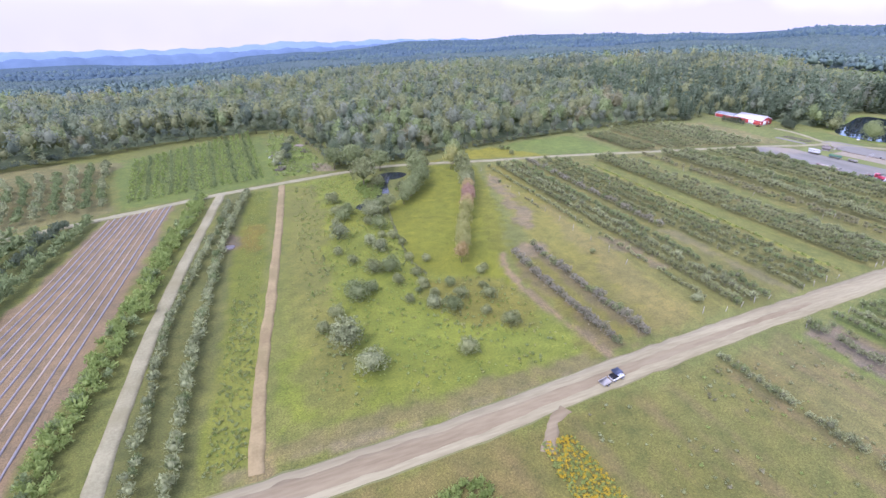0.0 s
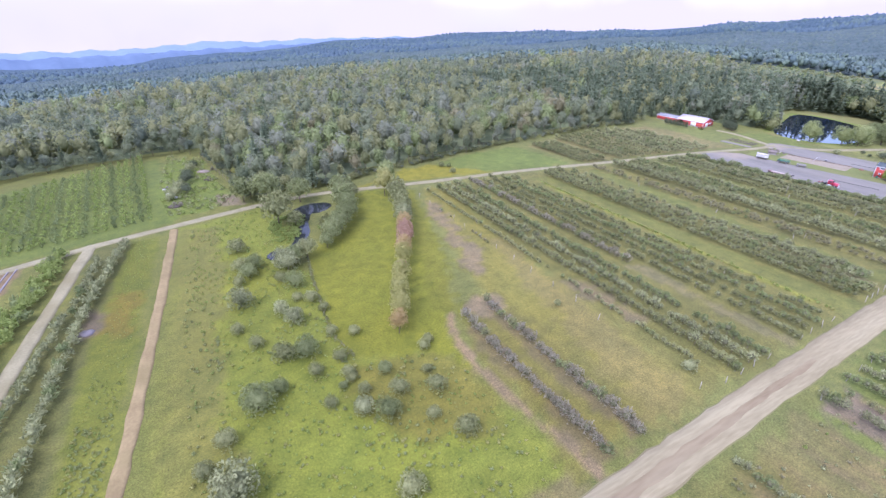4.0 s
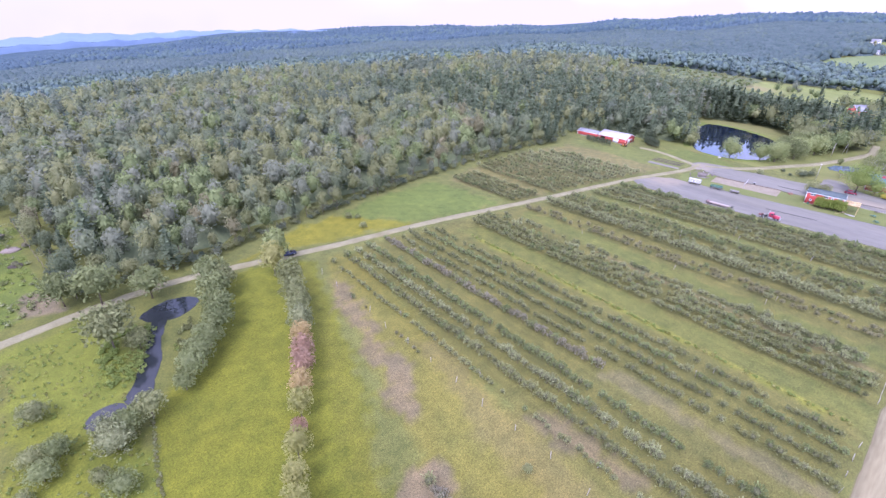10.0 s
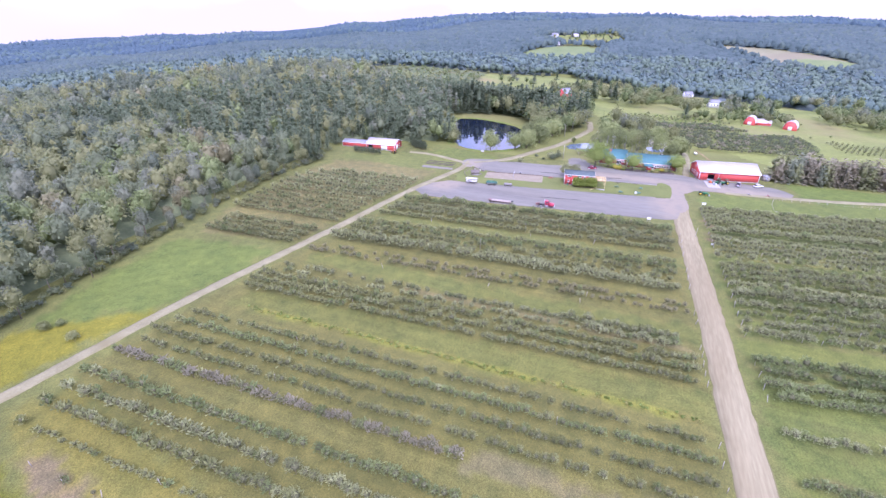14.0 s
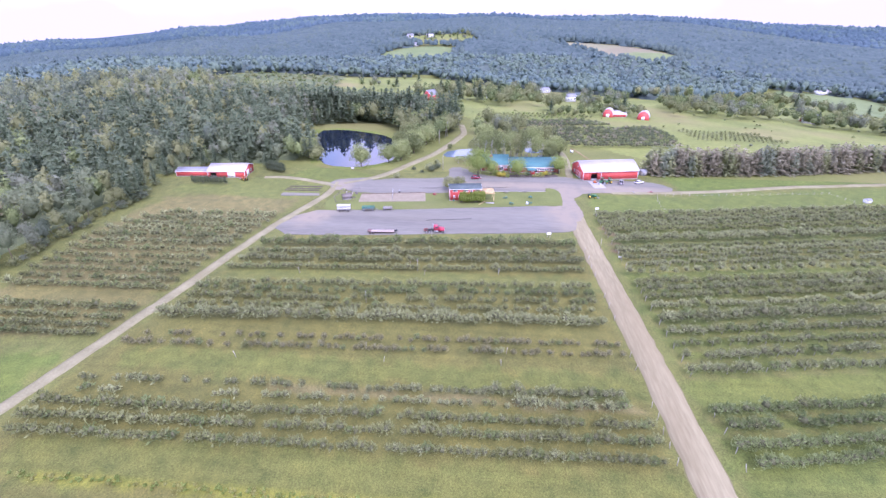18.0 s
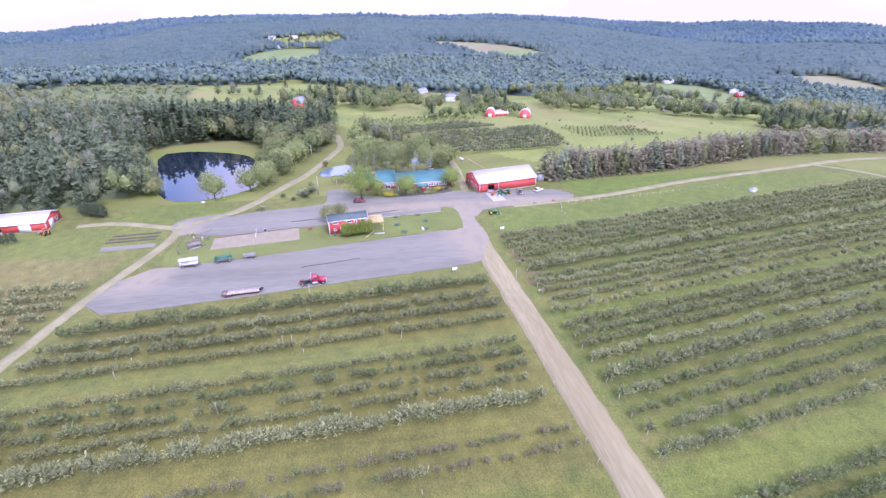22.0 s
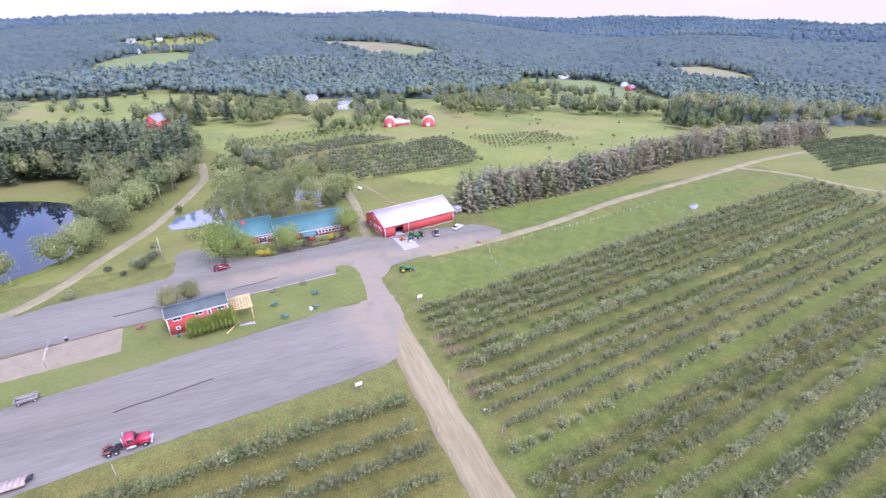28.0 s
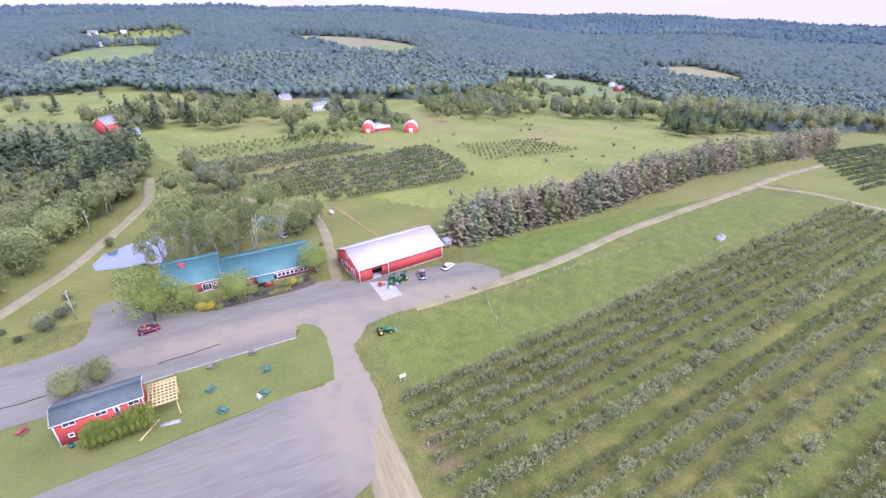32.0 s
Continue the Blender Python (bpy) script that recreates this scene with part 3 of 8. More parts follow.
def lumps(seed, height, width, base, number):
    """A far crown: a few ragged rounded lobes with loose tufts over them."""
    r = np.random.default_rng(seed)
    vs, ts = [], []
    lobes = [((0, 0, height * 0.58), (width * 0.42, width * 0.42, height * 0.38))]
    for i in range(number):
        a, z, k = 2 * math.pi * (i + r.uniform(-0.3, 0.3)) / number, r.uniform(0.4, 0.78), width * r.uniform(0.2, 0.3)
        lobes.append(((width * 0.32 * math.cos(a), width * 0.32 * math.sin(a), height * z), (k, k, k * r.uniform(0.9, 1.2))))
    for i, (c, rad) in enumerate(lobes):
        turn = np.array(Matrix.Rotation(r.uniform(0, 6.28), 3, Vector(r.normal(0, 1, 3))))
        vs.append(np.array(c) + (ICO_V @ turn) * np.array(rad) * r.uniform(0.68, 1.15, (12, 1)))
        ts.append(ICO_F + 12 * i)
    d = r.normal(0, 1, (11, 3)) + (0, 0, 0.7)
    d /= np.linalg.norm(d, axis=1)[:, None]
    q = blades(np.array(lobes[0][0]) + d * np.array(lobes[0][1]) * r.uniform(0.9, 1.25, (11, 1)), d, 1.2, r)
    n = 12 * len(vs)
    return dict(crown=(np.concatenate(vs + [q[0]]), q[1] + n, np.concatenate(ts)), trunk=limbs(r, height, base, width, 0.25), height=height)


def limbs(r, height, base, width, thick):
    g = Geo()
    lean = r.uniform(-0.03, 0.03, 2) * height
    top = (lean[0], lean[1], base + (height - base) * 0.5)
    g.rod((0, 0, -0.3), top, thick, thick * 0.45, 7)
    for i in range(4):
        a = 2 * math.pi * (i + r.uniform(0, 0.6)) / 4
        s = r.uniform(0.75, 1.0)
        p = (top[0] * s, top[1] * s, top[2] * s)
        g.rod(p, (p[0] + math.cos(a) * width * 0.27, p[1] + math.sin(a) * width * 0.27, p[2] + height * 0.16), thick * 0.4, thick * 0.15, 5)
    return g


def leafy(seed, height, width, base, number, count, leaf, thick=0.2, sprig=False):
    r = np.random.default_rng(seed)
    return dict(crown=crown(r, leafy_lobes(r, height, width, base, number), count, leaf, sprig), trunk=limbs(r, height, base, width, thick), height=height)


def fronds(points, along, size, r, slim=0.6):
    """Flat sprays: a quad at every point that lies about level and points along its bough."""
    n = len(points)
    u = along + r.normal(0, 0.35, (n, 3)) * (1, 1, 0.5)
    u /= np.linalg.norm(u, axis=1)[:, None] + 1e-9
    w = np.cross(np.array([0, 0, 1.0]) + r.normal(0, 0.28, (n, 3)), u)
    w /= np.linalg.norm(w, axis=1)[:, None] + 1e-9
    s = size * r.uniform(0.6, 1.35, (n, 1))
    k = slim * r.uniform(0.7, 1.3, (n, 1))
    return np.stack([points - u * s, points + w * s * k, points + u * s - (0, 0, 0.12) * s, points - w * s * k], 1).reshape(-1, 3), np.arange(4 * n).reshape(n, 4)


def conifer(seed, height, width, base, tiers, count, leaf, thick=0.16, point=0.8, sprig=False):
    """A needle tree: whorls of level boughs that carry flat sprays and narrow to the top."""
    r = np.random.default_rng(seed)
    ps, us = [], []
    share = np.array([(1 - i / tiers) ** 0.8 + 0.15 for i in range(tiers)])
    for i, part_of in enumerate(share / share.sum()):
        k = (i + r.uniform(-0.3, 0.3)) / tiers
        z, rad = base + (height - base) * k, width * 0.5 * (1 - k) ** point + 0.2
        boughs = 6 if i < tiers * 0.7 else 4
        per = max(2, int(round(count * part_of / boughs)))
        for b in range(boughs):
            a, reach = 2 * math.pi * (b + r.uniform(-0.35, 0.35)) / boughs + i * 0.9, rad * r.uniform(0.62, 1.2)
            d = reach * np.sqrt((np.arange(per) + r.uniform(0.2, 0.9, per)) / per)
            side = r.normal(0, 0.13, per) * d + r.normal(0, 0.1, per)
            ps.append(np.stack([d * math.cos(a) - side * math.sin(a), d * math.sin(a) + side * math.cos(a), z + 0.12 * d - 0.1 * d * d / reach + r.normal(0, 0.1, per)], 1))
            us.append(np.tile([math.cos(a), math.sin(a), 0.08], (per, 1)))
    ps.append(np.array([[0, 0, height - leaf * 0.6]] * 3)), us.append(np.array([[0.2, 0, 1.0], [-0.1, 0.2, 1.0], [-0.1, -0.2, 1.0]]))
    v, q = fronds(np.concatenate(ps), np.concatenate(us), leaf, r)
    core = ICO_V * np.array([width * 0.16, width * 0.16, (height - base) * 0.42]) * r.uniform(0.8, 1.1, (12, 1))
    core[:, :2] *= np.clip(1.0 - core[:, 2:3] / (height - base) * 1.5, 0.1, 1.5)
    g = Geo()
    g.rod((0, 0, -0.3), (0, 0, height * 0.93), thick, thick * 0.2, 6)
    return dict(crown=(np.concatenate([v, core + (0, 0, base + (height - base) * 0.5)]), q, ICO_F + len(v)), trunk=g, height=height)


def plant(kind, name, spec, leaf_mat, bark, label, category, group=""):
    """One tree or bush as a thing: crown and trunk."""
    v, q, t = spec["crown"]
    ob = thing(name, label, category, group)
    inner = spec.get("inner")
    child("crown", mesh_of(name + "_crown", v, [q, t], [leaf_mat, inner or leaf_mat], [0] * len(q) + [1] * len(t)), ob)
    child("trunk", spec["trunk"].mesh(name + "_trunk", bark, True), ob)
    return ob


def spread(name, specs, places, mats, label, category, trunk=False, kind="stuff", group="", smooth=False, inner=None):
    """Many plants joined: places are (x, y, z, scale, turn, spec, material)."""
    vs, qs, ts, qi, ti, n = [], [], [], [], [], 0
    for x, y, z, s, a, k, m in places:
        v, q, t = specs[int(k)]["crown"]
        c, d = math.cos(a) * s, math.sin(a) * s
        vs.append(np.stack([x + v[:, 0] * c - v[:, 1] * d, y + v[:, 0] * d + v[:, 1] * c, z + v[:, 2] * s], 1))
        qs.append(q + n), ts.append(t + n)
        qi.append(np.full(len(q), m)), ti.append(np.full(len(t), m if inner is None else inner))
        n += len(v)
    me = mesh_of(name, np.concatenate(vs), [np.concatenate(qs), np.concatenate(ts)], mats, np.concatenate(qi + ti), smooth)
    return tagged(new(name, me), label, category, group, kind)


def inside(x, y, poly):
    x, y = np.asarray(x, float), np.asarray(y, float)
    hit = np.zeros(x.shape, bool)
    for (x0, y0), (x1, y1) in zip(poly, poly[1:] + poly[:1]):
        with np.errstate(divide="ignore", invalid="ignore"):
            hit ^= ((y0 > y) != (y1 > y)) & (x < (x1 - x0) * (y - y0) / (y1 - y0) + x0)
    return hit


def dense(poly, step):
    out = []
    for (x0, y0), (x1, y1) in zip(poly, poly[1:] + poly[:1]):
        k = max(1, int(math.hypot(x1 - x0, y1 - y0) / step))
        out += [(x0 + (x1 - x0) * i / k, y0 + (y1 - y0) * i / k) for i in range(k)]
    return out


def rounded(poly, times=2):
    for _ in range(times):
        poly = [p for (x0, y0), (x1, y1) in zip(poly, poly[1:] + poly[:1]) for p in ((x0 * 0.75 + x1 * 0.25, y0 * 0.75 + y1 * 0.25), (x0 * 0.25 + x1 * 0.75, y0 * 0.25 + y1 * 0.75))]
    return poly


def patch(name, poly, z, mat, label, category, ragged=0.6, step=2.0, kind="structure", soft=1, drop=0.3):
    """A piece of ground with an uneven edge, lying z above the land."""
    if soft:
        poly = rounded(poly, soft)
    pts = []
    for x, y in dense(poly, step):
        k = noise.noise_vector((x * 0.35, y * 0.35, 3.1)) + noise.noise_vector((x * 1.3, y * 1.3, 7.7)) * 0.6
        pts.append((x + k.x * ragged, y + k.y * ragged))
    bm = bmesh.new()
    top = [bm.verts.new((x, y, float(land(x, y)) + z)) for x, y in pts]
    f = bm.faces.new(top)
    low = [bm.verts.new((v.co.x, v.co.y, v.co.z - drop)) for v in top]
    for i in range(len(top)):
        j = (i + 1) % len(top)
        bm.faces.new((top[i], low[i], low[j], top[j]))
    bmesh.ops.triangulate(bm, faces=[f])
    bmesh.ops.recalc_face_normals(bm, faces=bm.faces[:])
    me = bpy.data.meshes.new(name)
    bm.to_mesh(me)
    bm.free()
    me.materials.append(mat)
    return tagged(new(name, me), label, category, kind=kind)


def draped(name, polys, z, mat, label, category, step=6.0):
    """A field that follows rising land: a grid cut to the outline."""
    polys = polys if isinstance(polys[0], list) else [polys]
    xs, ys = [p[0] for poly in polys for p in poly], [p[1] for poly in polys for p in poly]
    gx, gy = np.arange(min(xs), max(xs) + step, step), np.arange(min(ys), max(ys) + step, step)
    X, Y = np.meshgrid(gx, gy, indexing="ij")
    U, V = X[:-1, :-1] + step / 2, Y[:-1, :-1] + step / 2
    ok = np.any([inside(U + 3 * waves(U, V, 9.0), V + 3 * waves(V, U, 11.0), rounded(poly, 1)) for poly in polys], axis=0)
    n = len(gy)
    a = (np.arange(len(gx))[:, None] * n + np.arange(n)[None, :])[:-1, :-1][ok]
    rise = z * np.clip((np.hypot(X - ORIGIN[0], Y - ORIGIN[1]) - 300) / 150, 0.25, 1)
    v = np.stack([X, Y, land(X, Y) + rise], 2).reshape(-1, 3)
    return tagged(new(name, mesh_of(name, v, np.stack([a, a + n, a + n + 1, a + 1], 1), [mat], smooth=True)), label, category, kind="structure")


def ribbon(name, line, width, z, mat, label, category, ragged=0.35, step=3.0, kind="structure"):
    """A track of some width along a line, with uneven edges and a slight crown."""
    pts = []
    for (x0, y0), (x1, y1) in zip(line, line[1:]):
        k = max(1, int(math.hypot(x1 - x0, y1 - y0) / step))
        pts += [(x0 + (x1 - x0) * i / k, y0 + (y1 - y0) * i / k) for i in range(k)]
    pts = np.array(pts + [line[-1]], float)
    for _ in range(6):
        pts[1:-1] = (pts[:-2] + 2 * pts[1:-1] + pts[2:]) / 4
    d = np.gradient(pts, axis=0)
    d /= np.linalg.norm(d, axis=1)[:, None]
    nor = np.stack([-d[:, 1], d[:, 0]], 1)
    v, cols = [], (-0.5, -0.49, -0.22, 0, 0.22, 0.49, 0.5)
    for i, (p, k) in enumerate(zip(pts, nor)):
        w = width(i / (len(pts) - 1)) if callable(width) else width
        e = [noise.noise((p[0] * 0.4, p[1] * 0.4, s)) * ragged + noise.noise((p[0] * 1.5, p[1] * 1.5, s)) * ragged * 0.6 for s in (1.7, 5.3)]
        for c in cols:
            q = p + k * (c * w + (e[0] if c < 0 else e[1]) * min(1, abs(c) * 2))
            v.append((q[0], q[1], float(land(q[0], q[1])) + (z + 0.05 * (1 - 4 * c * c) if abs(c) < 0.5 else -0.1)))
    m = len(cols)
    f = [(i * m + j, i * m + j + 1, (i + 1) * m + j + 1, (i + 1) * m + j) for i in range(len(pts) - 1) for j in range(m - 1)]
    me = mesh_of(name, v, np.array(f)[:, ::-1], [mat], smooth=True)
    return tagged(new(name, me), label, category, kind=kind)


# ---- ground ----
def rings(radii, angles, lift):
    R, A = np.meshgrid(radii, np.radians(angles), indexing="ij")
    X, Y = ORIGIN[0] + R * np.cos(A), ORIGIN[1] + R * np.sin(A)
    return X, Y, lift(X, Y)


def sheet_faces(rows, cols, keep=None):
    a = (np.arange(rows - 1)[:, None] * cols + np.arange(cols - 1)[None, :])
    if keep is not None:
        a = a[keep]
    a = a.ravel()
    return np.stack([a, a + cols, a + cols + 1, a + 1], 1)


radii = np.concatenate([[0.5], np.arange(12, 420, 12), np.arange(420, 1080, 12), 1080 * 1.035 ** np.arange(0, 44), RAD])
radii = np.unique(radii[radii < 4600])
X, Y, Z = rings(radii, np.linspace(-180, 180, 361), land)
tagged(new("ground", mesh_of("ground", np.stack([X, Y, Z], 2).reshape(-1, 3), sheet_faces(*X.shape), [GRASS], smooth=True)), "mown green grass ground of a farm with dry spots", "ground", kind="structure")

LANE2 = [(-130, 160), (-95, 174), (-50, 190), (-13, 203), (12, 209), (42, 216), (63, 218.5), (86, 215), (115, 210), (155, 205.5), (190, 199), (223, 193), (250, 189), (281, 183), (302, 177), (318, 174), (329, 176)]


def lane_y(x):
    return float(np.interp(x, [p[0] for p in LANE2], [p[1] for p in LANE2]))


FARM = [(-600, -600), (-600, 60), (-250, 190), (-104, 268), (-85, 275), (-40, 306), (20, 322), (30, 300), (39, 224), (76, 225), (128, 238), (188, 249), (254, 257), (300, 253), (326, 266), (346, 258), (348, 228), (356, 204),
        (378, 200), (400, 212), (440, 232), (458, 226), (474, 205), (472, 176), (440, 150), (470, 135), (540, 130), (560, 40), (600, -40), (560, -120), (530, -260), (480, -290), (440, -290), (440, -600)]
MIDFIELDS = [(545, 135), (640, 140), (690, 200), (700, 290), (830, 318), (900, 330), (912, 252), (954, 205), (834, 96), (790, 80), (770, -2), (700, -123), (640, -160), (560, -180), (520, -100)]
RIDGEFIELD = [(609, 390), (729, 458), (790, 442), (850, 378), (905, 346), (900, 325), (830, 315), (700, 285), (650, 318)]
HILLFIELD = [(1290, -40), (1262, -100), (1250, -140), (1180, -224), (1124, -265), (1066, -223), (1062, -172), (1102, -140), (1155, -88), (1225, -50)]
GREENFIELD = [(1100, 320), (1180, 305), (1228, 250), (1205, 178), (1110, 170), (1050, 250)]
EASTFIELD = [(918, -328), (908, -390), (895, -458), (800, -462), (719, -428), (688, -385), (740, -358), (830, -338)]
HAYFIELD = [(932, -641), (909, -713), (805, -721), (740, -640), (850, -610)]
VALLEY = [(560, -120), (690, -123), (760, -200), (870, -300), (915, -331), (719, -416), (640, -445), (600, -330), (530, -260)]
HILLTOP = [(1390, 318), (1390, 150), (1255, 122), (1225, 170), (1245, 240), (1315, 305)]
CLEARING = [(540, 128), (515, 150), (522, 215), (560, 290), (612, 388), (655, 335), (705, 292), (695, 200), (640, 138)]
NORTHFIELD = [(560, 900), (640, 880), (620, 820), (540, 840)]
CLEAR = [FARM, MIDFIELDS, RIDGEFIELD, HILLFIELD, GREENFIELD, EASTFIELD, HAYFIELD, HILLTOP, NORTHFIELD, VALLEY, CLEARING]


def wooded(x, y):
    ok = np.ones(np.shape(x), bool)
    for p in CLEAR:
        ok &= ~inside(x, y, p)
    return ok


draped("ridge_field", RIDGEFIELD, 0.5, SCRUB, "rough green pasture on a far wooded ridge", "field")
draped("rough_pasture", CLEARING, 0.2, SCRUB, "rough green pasture with bushes below a farm", "field")
PASTURE = [(411, 52), (470, 90), (540, 132), (600, 140), (600, -100), (540, -280), (470, -300), (420, -290), (398, -170), (388, -90), (378, -10), (390, 20), (408, 30)]
draped("pasture", [MIDFIELDS, VALLEY, PASTURE], 0.25, FIELD, "pale green pastures with orchard blocks beyond the farm", "field", 3.0)
draped("hill_field", HILLFIELD, 0.9, HILLHAY, "straw-coloured mown field on a far hillside", "field")
draped("green_field", GREENFIELD, 0.9, CROP, "bright green field on a far hillside", "field")
draped("valley_field", EASTFIELD, 0.9, CROP, "bright green field in the valley", "field")
draped("far_hay_field", HAYFIELD, 0.9, HILLHAY, "yellowish hay field at the foot of a wooded hill", "field")
draped("hay_meadow", [(1112, -148), (1150, -168), (1140, -244), (1123, -260), (1070, -221), (1066, -176)], 1.5, CROP, "green meadow beside the pale hayfield", "field")
draped("hilltop_field", HILLTOP, 0.9, FIELD, "small pale field round far houses", "field")
draped("north_field", NORTHFIELD, 0.9, CROP, "small green field among far woods", "field")

